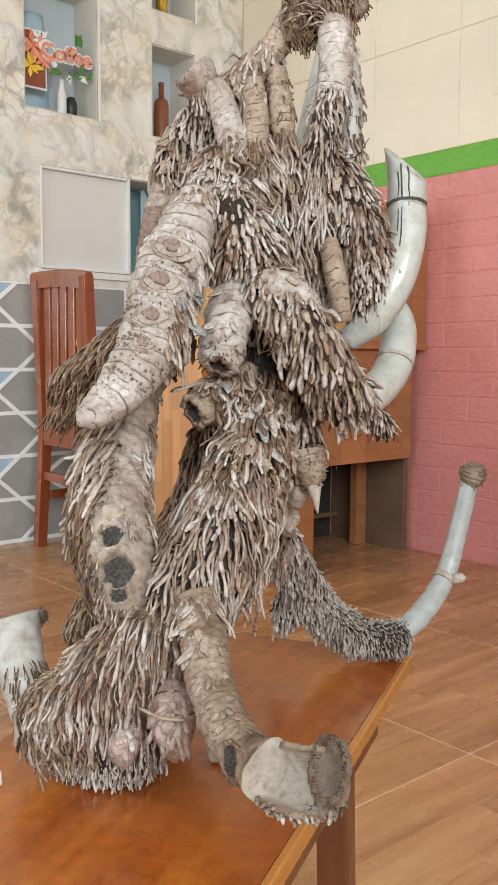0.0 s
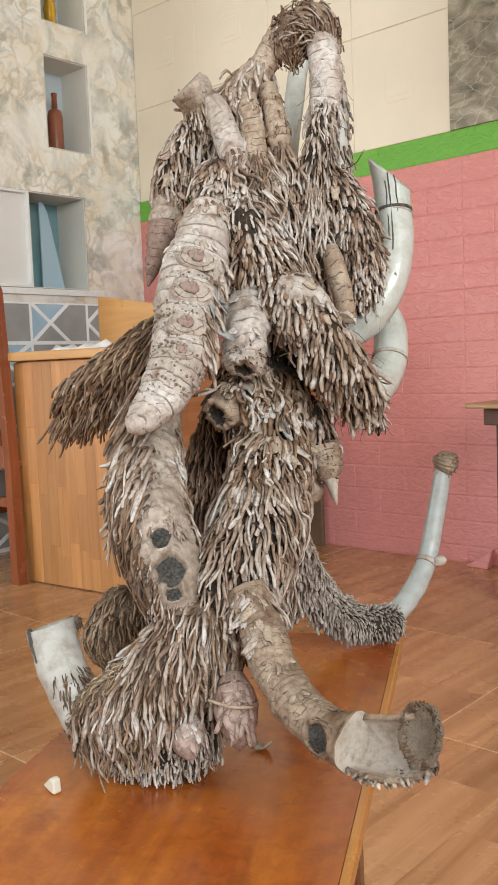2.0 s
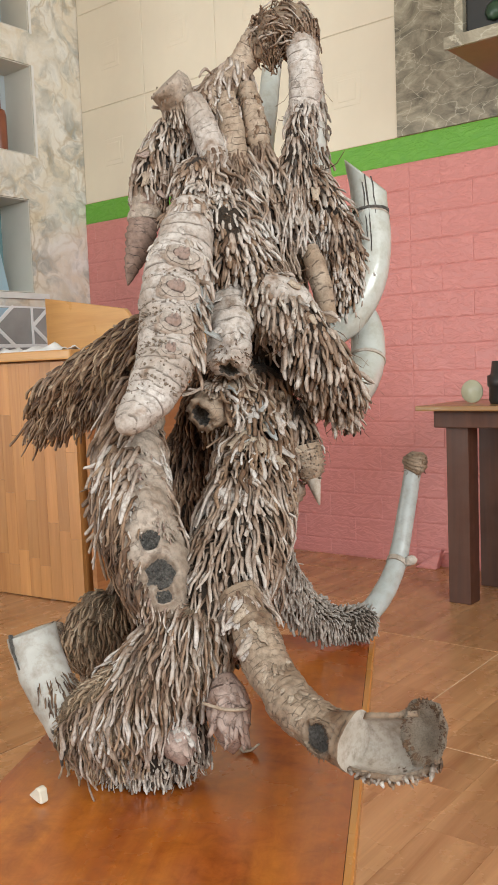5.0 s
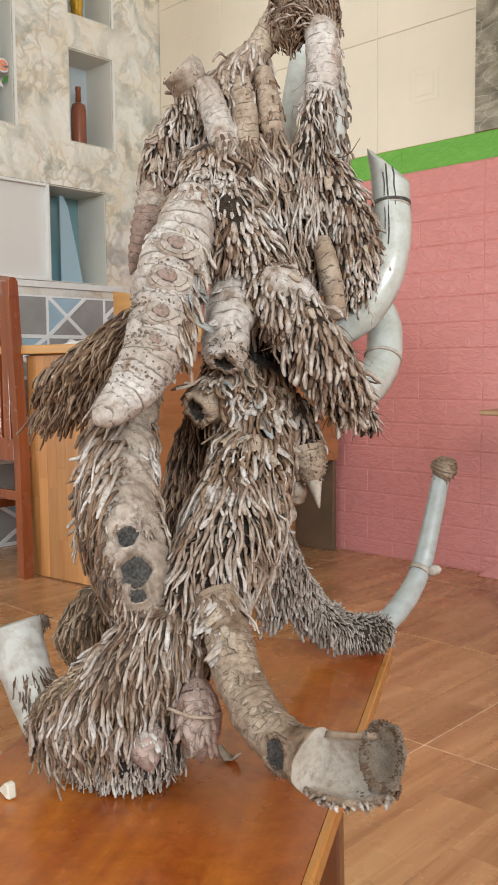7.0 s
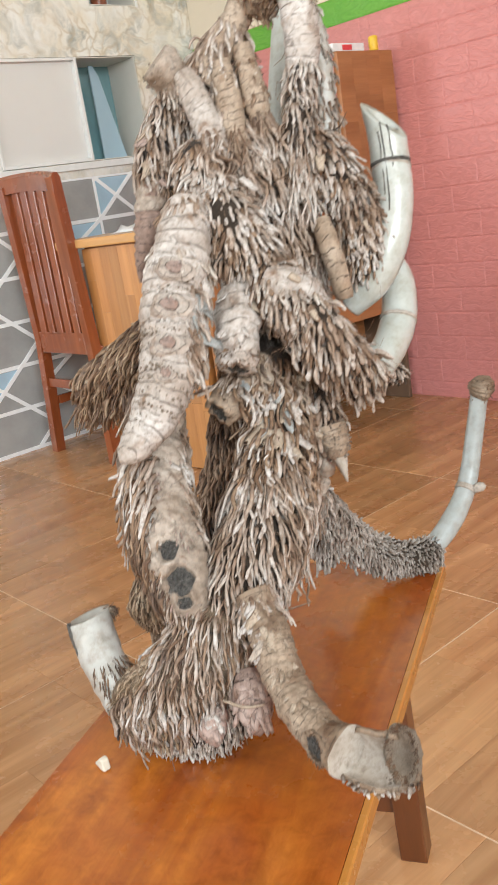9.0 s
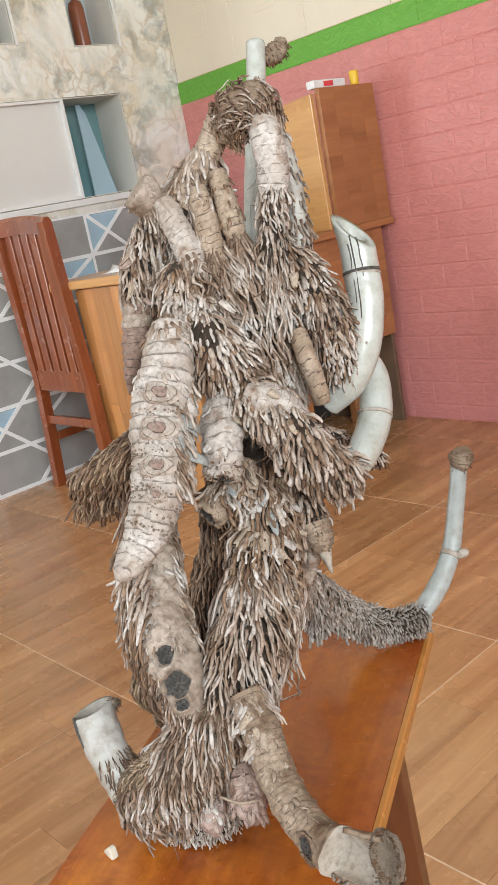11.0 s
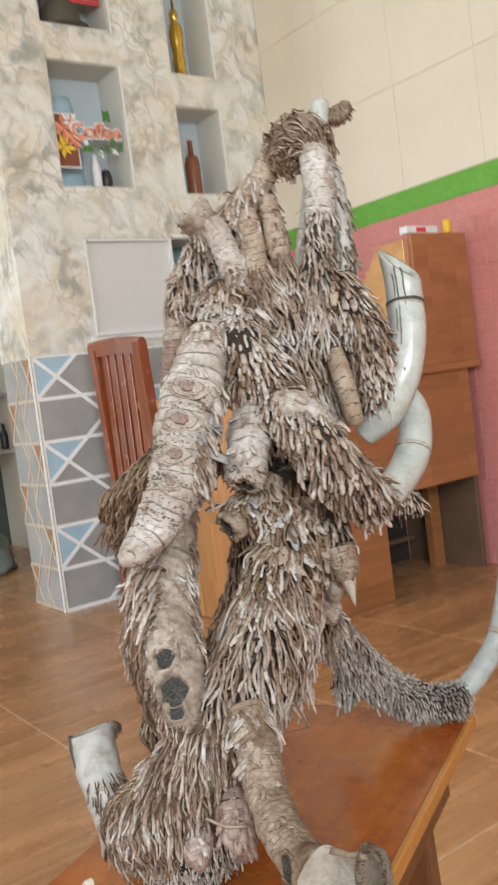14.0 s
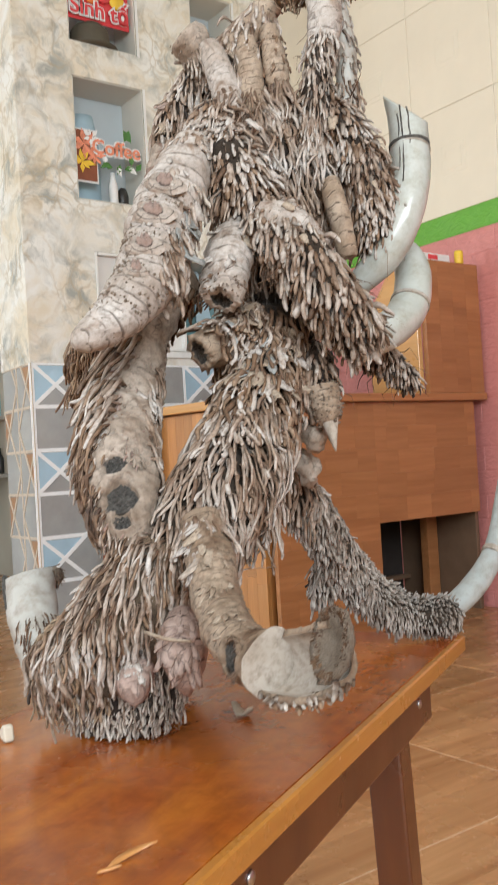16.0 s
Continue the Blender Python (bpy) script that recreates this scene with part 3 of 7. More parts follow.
# embossed cream panels
PW = 0.4275
panel_meshes = {}
for row, (z0, z1) in enumerate(((1.588, 2.022), (2.022, 2.472), (2.472, 2.922), (2.922, 3.39))):
    for k in range(9):
        x0 = X1 + 0.004 + k * PW
        if k >= 4 and row < 3:
            continue
        key = round(z1 - z0, 3)
        if key not in panel_meshes:
            vs, fs = pillow(PW - 0.0012, z1 - z0 - 0.0012, 0.005, 0.003)
            for half, dd in ((0.065, 0.0062), (0.045, 0.0062)):
                v2, f2 = pillow(half * 2, half * 2, dd if half > 0.05 else 0.0074, 0.006)
                fs += [tuple(i + len(vs) for i in f) for f in f2]
                vs += v2
            panel_meshes[key] = mesh_of("cream_panel", vs, fs, CREAM)
        ob = part("cream_panel", panel_meshes[key], None, wall_back)
        ob.location = (x0 + PW / 2, Y2 + 0.011, (z0 + z1) / 2)
# stone cladding right of the cream panels
part("stone_cladding", boxed(-1.68, XR - 0.01, Y2 - 0.003, Y2 + 0.011, 1.589, 2.92, bevel=0.002), MARBLE_DARK, wall_back, "grey-brown veined stone cladding")

# unseen sides of the room, with the openings that let the daylight in
structure("wall_left", boxed(XL - 0.2, XL, YF, Y2, 0, ZC, bevel=0), BACK_WALL, "dim beige painted wall of the room beyond", "wall")
structure("wall_beyond", boxed(XL, XB - 0.004, YP + 0.6, YP + 0.8, 0, ZC, bevel=0), BACK_WALL, "dim beige painted partition", "wall")
front = bmesh.new()
for a in ((XL, -5.9, YF - 0.2, YF, 0, ZC), (-4.3, -3.9, YF - 0.2, YF, 0, ZC), (-5.9, -4.3, YF - 0.2, YF, 2.3, ZC), (1.5, XR, YF - 0.2, YF, 0, ZC), (-3.9, 1.5, YF - 0.2, YF, 0, 0.55), (-3.9, 1.5, YF - 0.2, YF, 2.95, ZC)):
    box(front, *a)
structure("wall_south", front, CEILING, "off-white painted wall with a wide shop window and a doorway", "wall")
side = bmesh.new()
for a in ((XR, XR + 0.2, YF, -2.5, 0, ZC), (XR, XR + 0.2, 0.5, Y2, 0, ZC), (XR, XR + 0.2, -2.5, 0.5, 0, 0.6), (XR, XR + 0.2, -2.5, 0.5, 2.9, ZC)):
    box(side, *a)
structure("wall_east", side, CEILING, "off-white painted wall with a window", "wall")


# ---- things against the walls ----
def on_marble(name, label, category, y, z, depth=0.1, yaw=0.0):
    return thing(name, label, category, (X1 - depth, y, z), yaw)


# sliding board over the wide opening
board = thing("sliding_board", "grey-white sliding board in a thin white frame on the marble wall", "board", (X1 - 0.03, 1.775, 1.149))
part("panel", boxed(0, 0.012, 0.012, 0.425, 0.014, 0.409, bevel=0.001), WHITE_BOARD, board)
for y0, y1, z0, z1 in ((0, 0.012, 0, 0.421), (0.425, 0.44, 0, 0.421), (0.012, 0.425, 0, 0.014), (0.012, 0.425, 0.409, 0.421)):
    part("frame", boxed(0, 0.035, y0 + 0.0005, y1 - 0.0005, z0, z1, bevel=0.002), WHITE, board)
pale = thing("slanted_screen", "pale blue slanted screen leaning inside the wall opening", "screen", (X1 - 0.14, 2.36, 1.153))
part("panel", prism([(0.0, 0.0), (0.125, 0.0), (0.045, 0.36), (0.02, 0.405), (0.0, 0.405)], 0, 0.0, 0.008, 0.001), PALE_BLUE, pale)

# bottle in the small niche
bottle = on_marble("bottle", "reddish-brown bottle with a slim neck in a wall niche", "bottle", 2.455, 1.7795)
part("body", mesh_of("body", *lathe([(0.026, 0), (0.034, 0.006), (0.035, 0.02), (0.035, 0.17), (0.03, 0.195), (0.014, 0.205)]), BOTTLE, True), None, bottle)
part("neck", mesh_of("neck", *lathe([(0.013, 0.204), (0.012, 0.26), (0.014, 0.262), (0.014, 0.275)], 14), BOTTLE, True), None, bottle)

# gold statuette in the upper niche, a plain turned shape
statuette = tagged(new("statuette", mesh_of("statuette", *lathe([(0.036, 0), (0.038, 0.02), (0.03, 0.03), (0.026, 0.06), (0.032, 0.09), (0.024, 0.12), (0.03, 0.17), (0.034, 0.22), (0.028, 0.26), (0.012, 0.275), (0.02, 0.29), (0.02, 0.32), (0.008, 0.335), (0.006, 0.38)], 18), GOLD, True)), "shiny gold statuette standing in a wall niche", "statuette")
statuette.location = (X1 - 0.09, 2.45, 2.3325)

# flat die-cut sign with flowers and lettering in the wide niche
sign = on_marble("coffee_sign", "die-cut coffee sign with orange lettering and green leaves in a niche", "sign", 1.725, 1.7995, 0.03)
part("picture", boxed(-0.004, 0.0, 0.0, 0.1, 0.09, 0.31, bevel=0.001), BOTTLE, sign, "dark brown picture panel with a white edge")
part("picture_edge", boxed(-0.007, -0.0045, -0.008, 0.108, 0.082, 0.318, bevel=0.001), PAPER, sign)


def blossom(radius, petals, seed):
    rnd = random.Random(seed)
    vs, fs = [(0, 0, 0)], []
    for k in range(petals):
        a = 2 * math.pi * k / petals + rnd.uniform(-0.2, 0.2)
        w = math.pi / petals * 0.85
        i = len(vs)
        r = radius * rnd.uniform(0.75, 1.1)
        vs += [(0.004, r * 0.55 * math.cos(a - w), r * 0.55 * math.sin(a - w)), (0.008, r * math.cos(a), r * math.sin(a)), (0.004, r * 0.55 * math.cos(a + w), r * 0.55 * math.sin(a + w))]
        fs.append((0, i, i + 1, i + 2))
    return vs, fs


def letters(name, text, size, mat, parent, at, extrude=0.002, bold=0.0):
    """Raised lettering facing +x, reading towards +y."""
    cu = bpy.data.curves.new(name, "FONT")
    cu.body, cu.size, cu.extrude, cu.offset = text, size, extrude, bold
    tmp = bpy.data.objects.new(name, cu)
    me = bpy.data.meshes.new_from_object(tmp)
    bpy.data.objects.remove(tmp)
    me.materials.append(mat)
    ob = part(name, me, None, parent)
    ob.matrix_local = Matrix.Translation(at) @ Matrix(((0, 0, 1, 0), (1, 0, 0, 0), (0, 1, 0, 0), (0, 0, 0, 1)))
    return ob


for k, (y, z, r, m) in enumerate(((0.045, 0.25, 0.075, SALMON), (0.03, 0.17, 0.06, YELLOW), (0.09, 0.20, 0.05, SALMON), (0.075, 0.28, 0.05, PAPER))):
    f = part("flower", mesh_of("flower", *blossom(r, 7, k), m), None, sign)
    f.location = (0.002 + 0.001 * k, y, z)
letters("lettering_edge", "Coffee", 0.088, PAPER, sign, (0.006, 0.075, 0.215), 0.0015, 0.008)
letters("lettering", "Coffee", 0.088, SALMON, sign, (0.0095, 0.075, 0.215), 0.0015, 0.0015)
for k in range(9):
    a = k * 0.7
    lf = part("leaf", mesh_of("leaf", [(0, 0, 0), (0.004, 0.014, 0.022), (0, 0, 0.052), (0.004, -0.014, 0.022)], [(0, 1, 2, 3)], LEAF if k % 3 else PAPER), None, sign)
    lf.location, lf.rotation_euler = (0.008, 0.135 + 0.019 * k, 0.17 + 0.012 * math.sin(k * 2.1)), (a + 1.5 * (k % 2), 0, 0)
for y in (0.235, 0.27):
    lf = part("leaf", mesh_of("leaf", [(0, 0, 0), (0.004, 0.02, 0.03), (0, 0, 0.065), (0.004, -0.02, 0.03)], [(0, 1, 2, 3)], LEAF), None, sign)
    lf.location, lf.rotation_euler = (0.008, y, 0.285), (0.6 if y > 0.25 else -0.5, 0, 0)
blue_box = on_marble("blue_bag", "pale blue bag with a rounded top inside a niche", "bag", 1.775, 1.7995, 0.15)
vs, fs = [], []
for i in range(11):
    z = i / 10 * 0.42
    w = 0.075 * (1 - 0.35 * max(0, i / 10 - 0.7) / 0.3)
    for k in range(12):
        a = 2 * math.pi * k / 12
        vs.append((0.035 * math.cos(a), 0.05 + w * math.sin(a), z))
fs = [(i * 12 + k, i * 12 + (k + 1) % 12, (i + 1) * 12 + (k + 1) % 12, (i + 1) * 12 + k) for i in range(10) for k in range(12)] + [tuple(120 + k for k in range(12))]
part("body", mesh_of("body", vs, fs, PALE_BLUE, True), None, blue_box)
vase = on_marble("small_vase", "small glossy dark vase standing in a niche", "vase", 1.965, 1.7995, 0.07)
part("body", mesh_of("body", *lathe([(0.018, 0), (0.024, 0.01), (0.027, 0.05), (0.02, 0.08), (0.012, 0.09)]), DARK, True), None, vase)
stem = on_marble("glass_bottle", "pale slim glass bottle standing in a niche", "bottle", 1.915, 1.7995, 0.06)
part("body", mesh_of("body", *lathe([(0.016, 0), (0.02, 0.01), (0.02, 0.09), (0.012, 0.12), (0.01, 0.15)]), PAPER, True), None, stem)

# hat and smoothie sign in the top niche
hat = on_marble("olive_hat", "olive felt hat lying in the upper niche", "hat", 1.85, 2.4855, 0.085)
part("crown", mesh_of("crown", *lathe([(0.09, 0), (0.092, 0.02), (0.085, 0.09), (0.06, 0.12), (0.02, 0.125)]), OLIVE, True), None, hat)
part("brim", mesh_of("brim", *lathe([(0.1, 0.0), (0.125, 0.004), (0.125, 0.009), (0.09, 0.012)]), OLIVE, True), None, hat)
smoothie = on_marble("smoothie_sign", "red and white smoothie sign with fruit in a niche", "sign", 1.73, 2.62, 0.02)
letters("lettering_edge", "Sinh tố", 0.100, PAPER, smoothie, (0.0, 0.0, 0.0), 0.002, 0.008)
letters("lettering", "Sinh tố", 0.100, RED, smoothie, (0.004, 0.0, 0.0), 0.002, 0.001)
for k, (y, z, m) in enumerate(((0.11, 0.1, ORANGE), (0.17, 0.115, RED), (0.235, 0.1, YELLOW), (0.06, 0.11, RED))):
    fr = part("fruit", mesh_of("fruit", *lathe([(0.004, -0.006), (0.034, -0.005), (0.04, 0.0), (0.034, 0.005), (0.004, 0.006)], 16), m, True), None, smoothie)
    fr.location, fr.rotation_euler = (-0.006, y, z), (0, math.pi / 2, 0)
part("backing", boxed(-0.016, -0.013, -0.005, 0.295, -0.02, 0.16, bevel=0.001), RED, smoothie)


# ---- chair between the counter and the wall ----
def chair():
    c = thing("dining_chair", "tall red-brown wooden chair with vertical back slats", "chair", (-3.05, 1.69, 0))
    for s in (-1, 1):
        x = 0.192 * s
        bm = bmesh.new()
        for zz0, zz1, dx0, dx1, dy0, dy1 in ((0, 0.47, 0.03 * s, 0.0, 0.0, 0.015), (0.47, 1.075, 0.0, -0.004 * s, 0.015, -0.01)):
            a, b = Vector((x + dx0, dy0, zz0)), Vector((x + dx1, dy1, zz1))
            vs = [bm.verts.new(p + Vector((i, j, 0))) for p in (a, b) for i, j in ((-0.021, -0.02), (0.021, -0.02), (0.021, 0.02), (-0.021, 0.02))]
            for q in ((0, 1, 5, 4), (1, 2, 6, 5), (2, 3, 7, 6), (3, 0, 4, 7), (3, 2, 1, 0), (4, 5, 6, 7)):
                bm.faces.new([vs[i] for i in q])
        part("back_post", bm, CHAIR, c)
        part("leg", boxed(x - 0.02, x + 0.02, 0.36, 0.4, 0, 0.43), CHAIR, c)
        part("stretcher", boxed(x - 0.011, x + 0.011, 0.03, 0.36, 0.2, 0.235), CHAIR, c)
    top = bmesh.new()
    n = 12
    ring = []
    for i in range(n + 1):
        s = i / n * 2 - 1
        y, z = -0.012 + 0.02 * (1 - s * s), 1.088 + 0.012 * (1 - s * s) - 0.012 * s
        ring.append([top.verts.new((0.216 * s, y + dy, z + dz)) for dy, dz in ((-0.018, -0.055), (0.016, -0.055), (0.016, 0.0), (0.008, 0.012), (-0.01, 0.012), (-0.018, 0.0))])
    for a, b in zip(ring, ring[1:]):
        for k in range(6):
            top.faces.new((a[k], a[(k + 1) % 6], b[(k + 1) % 6], b[k]))
    top.faces.new(list(reversed(ring[0])))
    top.faces.new(ring[-1])
    part("top_rail", top, CHAIR, c)
    for k in range(5):
        x = -0.128 + 0.064 * k
        part("slat", boxed(x - 0.024, x + 0.024, -0.004, 0.01, 0.5, 1.05), CHAIR, c)
    part("back_rail", boxed(-0.17, 0.17, -0.004, 0.022, 0.425, 0.51), CHAIR, c)
    part("seat", boxed(-0.215, 0.215, 0.025, 0.42, 0.43, 0.455, bevel=0.008), CHAIR, c)
    part("stretcher", boxed(-0.19, 0.19, 0.0, 0.022, 0.279, 0.316), CHAIR, c)
    part("stretcher", boxed(-0.19, 0.19, 0.37, 0.392, 0.25, 0.285), CHAIR, c)
    return c


chair()


# ---- counters ----
def block_front(parent, mat, u0, u1, z0, z1, to_part, lengths, rows, seed, name="wood_block", vertical=True):
    """Edge-glued blocks of uneven length over a face; to_part(u0, u1, z0, z1) gives a bmesh."""
    rnd = random.Random(seed)
    n = rows
    for i in range(n):
        a, b = u0 + (u1 - u0) * i / n, u0 + (u1 - u0) * (i + 1) / n
        z = z0
        first = True
        while z < z1 - 0.001:
            step = rnd.uniform(*lengths) * (rnd.uniform(0.3, 1) if first else 1)
            e = min(z1, z + step)
            if z1 - e < 0.08:
                e = z1
            part(name, to_part(a, b, z, e), mat, parent)
            z, first = e, False


counter = thing("wooden_counter", "pine-block counter with a varnished top beside the tall chair", "counter", (-2.31, 1.795, 0), 6.5)
part("body", boxed(-0.545, 0.0, 0.012, 0.42, 0.0, 0.815), COUNTER, counter)
block_front(counter, COUNTER, -0.545, 0.0, 0.004, 0.81, lambda a, b, z, e: boxed(a + 0.0003, b - 0.0003, 0.0, 0.0118, z + 0.0003, e - 0.0003, bevel=0), (0.2, 0.45), 11, 5)
part("top", boxed(-0.66, 0.02, -0.03, 0.45, 0.816, 0.848, bevel=0.006), COUNTER_TOP, counter)
screen = thing("low_screen", "light pine screen with a clipped corner standing on the counter", "screen", (-2.36, 2.06, 0.8485), 2)
part("panel", prism([(-0.38, 0.0), (-0.38, 0.205), (0.03, 0.14), (0.09, 0.07), (0.09, 0.0)], 1, 0.0, 0.018, 0.002), COUNTER_TOP, screen)
cloth = thing("white_cloth", "crumpled white cloth and papers lying on the counter", "cloth", (-2.62, 1.9, 0.8485))
rnd = random.Random(4)
vs, fs = [], []
for i in range(23):
    for j in range(9):
        vs.append((i / 22 * 0.34 - 0.17, j / 8 * 0.14 - 0.07, 0.002 + 0.038 * max(0, noise.noise(Vector((i * 0.35, j * 0.5, 2.0))) + 0.25) * math.sin(math.pi * j / 8)))
fs = [(i * 9 + j, (i + 1) * 9 + j, (i + 1) * 9 + j + 1, i * 9 + j + 1) for i in range(22) for j in range(8)]
sheet = part("sheet", mesh_of("sheet", vs, fs, PAPER, True), None, cloth)
sheet.modifiers.new("thickness", "SOLIDIFY").thickness = 0.002
ornament = thing("dark_ornament", "small dark pointed ornament standing on the counter", "ornament", (-2.19, 2.03, 0.8435))
part("body", mesh_of("body", *lathe([(0.03, 0), (0.032, 0.02), (0.018, 0.035), (0.022, 0.055), (0.024, 0.075), (0.008, 0.095), (0.004, 0.14)]), DARK, True), None, ornament)

XD = -2.25
desk = thing("cashier_desk", "red-brown block-wood cashier desk with an open kneehole", "desk", (XD, 0, 0))
block_front(desk, COUNTER_RED, 0.40, 0.80, 0, 1, lambda z0, z1, a, b: boxed(-0.02, 0.0, 2.262 + a * 0.538, 2.262 + b * 0.538, 0.384 + (z0 - 0.40) * 1.075, 0.384 + (z1 - 0.40) * 1.075, bevel=0.0008), (0.2, 0.5), 5, 8)
block_front(desk, COUNTER_RED, 0.0, 1.0, 0, 1, lambda z0, z1, a, b: boxed(-0.02, 0.0, 1.80 + a * 0.462, 1.80 + b * 0.462, 0.002 + z0 * 0.812, 0.002 + z1 * 0.812, bevel=0.0008), (0.25, 0.6), 10, 9)
part("side_panel", boxed(-0.44, -0.021, 2.24, 2.262, 0.0, 0.814), SHADED_BOARD, desk)
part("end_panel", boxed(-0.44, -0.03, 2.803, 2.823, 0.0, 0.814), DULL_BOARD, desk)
part("inner_leg", boxed(-0.265, -0.225, 2.735, 2.795, 0.0, 0.80), COUNTER_RED, desk)
part("back_panel", boxed(-0.46, -0.441, 1.80, 2.80, 0.0, 0.814), SHADED_BOARD, desk)
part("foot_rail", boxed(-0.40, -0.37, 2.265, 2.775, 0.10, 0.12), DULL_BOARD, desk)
part("top", boxed(-0.47, 0.035, 1.83, 2.845, 0.815, 0.843, bevel=0.005), COUNTER_RED, desk)
hutch = thing("raised_screen", "raised block-wood screen with a clipped corner on the cashier desk", "screen", (XD + 0.03, 0, 0.8435))
block_front(hutch, COUNTER_RED, 2.53, 2.835, 0.0, 0.5, lambda a, b, z, e: boxed(-0.022, 0.0, a, b, z, e, bevel=0.0008), (0.2, 0.5), 4, 12)
part("side_screen", prism([(-0.28, 0.0), (-0.28, 0.33), (-0.16, 0.475), (-0.023, 0.485), (-0.023, 0.0)], 1, 2.505, 2.527, 0.002), COUNTER_TOP, hutch, "lighter pine side screen")
papers = thing("paper_packet", "white packet with a red print lying on the raised screen", "packet", (XD + 0.018, 2.52, 1.344))
part("packet", boxed(-0.035, 0.005, 0.0, 0.17, 0.0, 0.028, bevel=0.004), PAPER, papers)
part("print", boxed(0.0055, 0.0075, 0.05, 0.1, 0.004, 0.022, bevel=0.001), RED, papers)
can = thing("small_can", "small pale yellow can on top of the raised screen", "can", (XD + 0.02, 2.745, 1.344))
part("body", mesh_of("body", *lathe([(0.016, 0), (0.017, 0.003), (0.017, 0.045), (0.014, 0.05)]), YELLOW, True), None, can)

# ---- low table by the foam wall ----
table = thing("low_table", "dark wooden table with a thin yellow-brown top by the pink wall", "table", (-1.33, 2.40, 0))
part("tabletop", boxed(-0.04, 1.2, -0.045, 0.4, 0.612, 0.628), TABLE_TOP, table)
part("apron", boxed(0.0, 1.15, 0.0, 0.022, 0.558, 0.611), TABLE_DARK, table)
part("apron", boxed(0.0, 1.15, 0.34, 0.362, 0.558, 0.611), TABLE_DARK, table)
part("apron", boxed(0.0, 0.022, 0.023, 0.339, 0.558, 0.611), TABLE_DARK, table)
for x in (0.03, 1.05):
    for y in (0.024, 0.27):
        part("leg", boxed(x, x + 0.074, y, y + 0.07, 0.0, 0.61, bevel=0.003), TABLE_DARK, table)
disc = thing("milky_disc", "round milky plastic disc standing on the low table", "disc", (-1.245, 2.5, 0.6285))
part("disc", mesh_of("disc", *lathe([(0.035, -0.003), (0.037, 0.0), (0.035, 0.003)], 24), GLASSY, True), None, disc).matrix_local = pose(0, 0, 0.037, 90, 0, 0)
jar = thing("dark_jar", "dark lidded jar standing on the low table", "jar", (-1.13, 2.5, 0.6285))
part("body", mesh_of("body", *lathe([(0.05, 0), (0.055, 0.01), (0.055, 0.05), (0.06, 0.055), (0.06, 0.085), (0.05, 0.09), (0.045, 0.13)]), DARK, True), None, jar)
stool = thing("dark_stool", "dark wooden stool tucked behind the low table", "stool", (-1.02, 2.62, 0))
part("seat", boxed(-0.12, 0.16, -0.1, 0.15, 0.32, 0.345), TABLE_DARK, stool)
for x in (-0.1, 0.11):
    for y in (-0.09, 0.11):
        part("leg", boxed(x, x + 0.03, y, y + 0.03, 0, 0.319), TABLE_DARK, stool)
part("stretcher", boxed(-0.11, 0.15, -0.085, -0.065, 0.1, 0.13), TABLE_DARK, stool)
chip = thing("foam_offcut", "pink foam offcut leaning at the foot of the wall", "offcut", (-1.62, 2.80, 0))
part("wedge", prism([(0, 0), (0.09, 0.0), (0.11, 0.075)], 1, 0.0, 0.03, 0.003), PINK, chip)

# ---- stone shelf with a dark tank ----
shelf = thing("stone_shelf", "deep stone-edged wall shelf with a brown underside", "shelf", (-1.27, 2.40, 1.69))
part("slab", boxed(0.0, 1.5, 0.012, 0.45, 0.0, 0.02, bevel=0.001), BOTTLE, shelf, "brown shelf underside")
part("edge", boxed(-0.004, 1.5, 0.0, 0.0115, -0.004, 0.032, bevel=0.003), MARBLE_DARK, shelf)
tank = thing("dark_tank", "dark glass tank with green growth standing on the stone shelf", "tank", (-1.25, 2.425, 1.723))
part("body", boxed(0.03, 1.3, 0.02, 0.4, 0.0, 0.62), DARK, tank)
part("corner_post", boxed(0.0, 0.028, 0.0, 0.03, -0.01, 0.64, bevel=0.004), MARBLE_DARK, tank)
for k in range(16):
    g = part("growth", mesh_of("growth", *lathe([(0.004, 0), (0.03, 0.004), (0.022, 0.012), (0.006, 0.016)], 8), DARK_GREEN, True), None, tank)
    g.location, g.rotation_euler = (0.12 + 0.05 * (k % 6), 0.018, 0.05 + 0.09 * (k // 4) + 0.02 * (k % 3)), (math.pi / 2, 0, k)
cable = bpy.data.curves.new("cable", "CURVE")
cable.dimensions, cable.bevel_depth = "3D", 0.004
sp = cable.splines.new("POLY")
sp.points.add(3)
for pnt, co in zip(sp.points, ((-1.25, 2.848, 1.80), (-1.25, 2.847, 1.72), (-1.235, 2.847, 1.65), (-1.23, 2.847, 1.598))):
    pnt.co = (*co, 1)
tmp = bpy.data.objects.new("cable", cable)
cm = bpy.data.meshes.new_from_object(tmp)
bpy.data.objects.remove(tmp)
cm.materials.append(DARK)
tagged(new("cable", cm), "thin dark cable running down the stone wall", "cable")

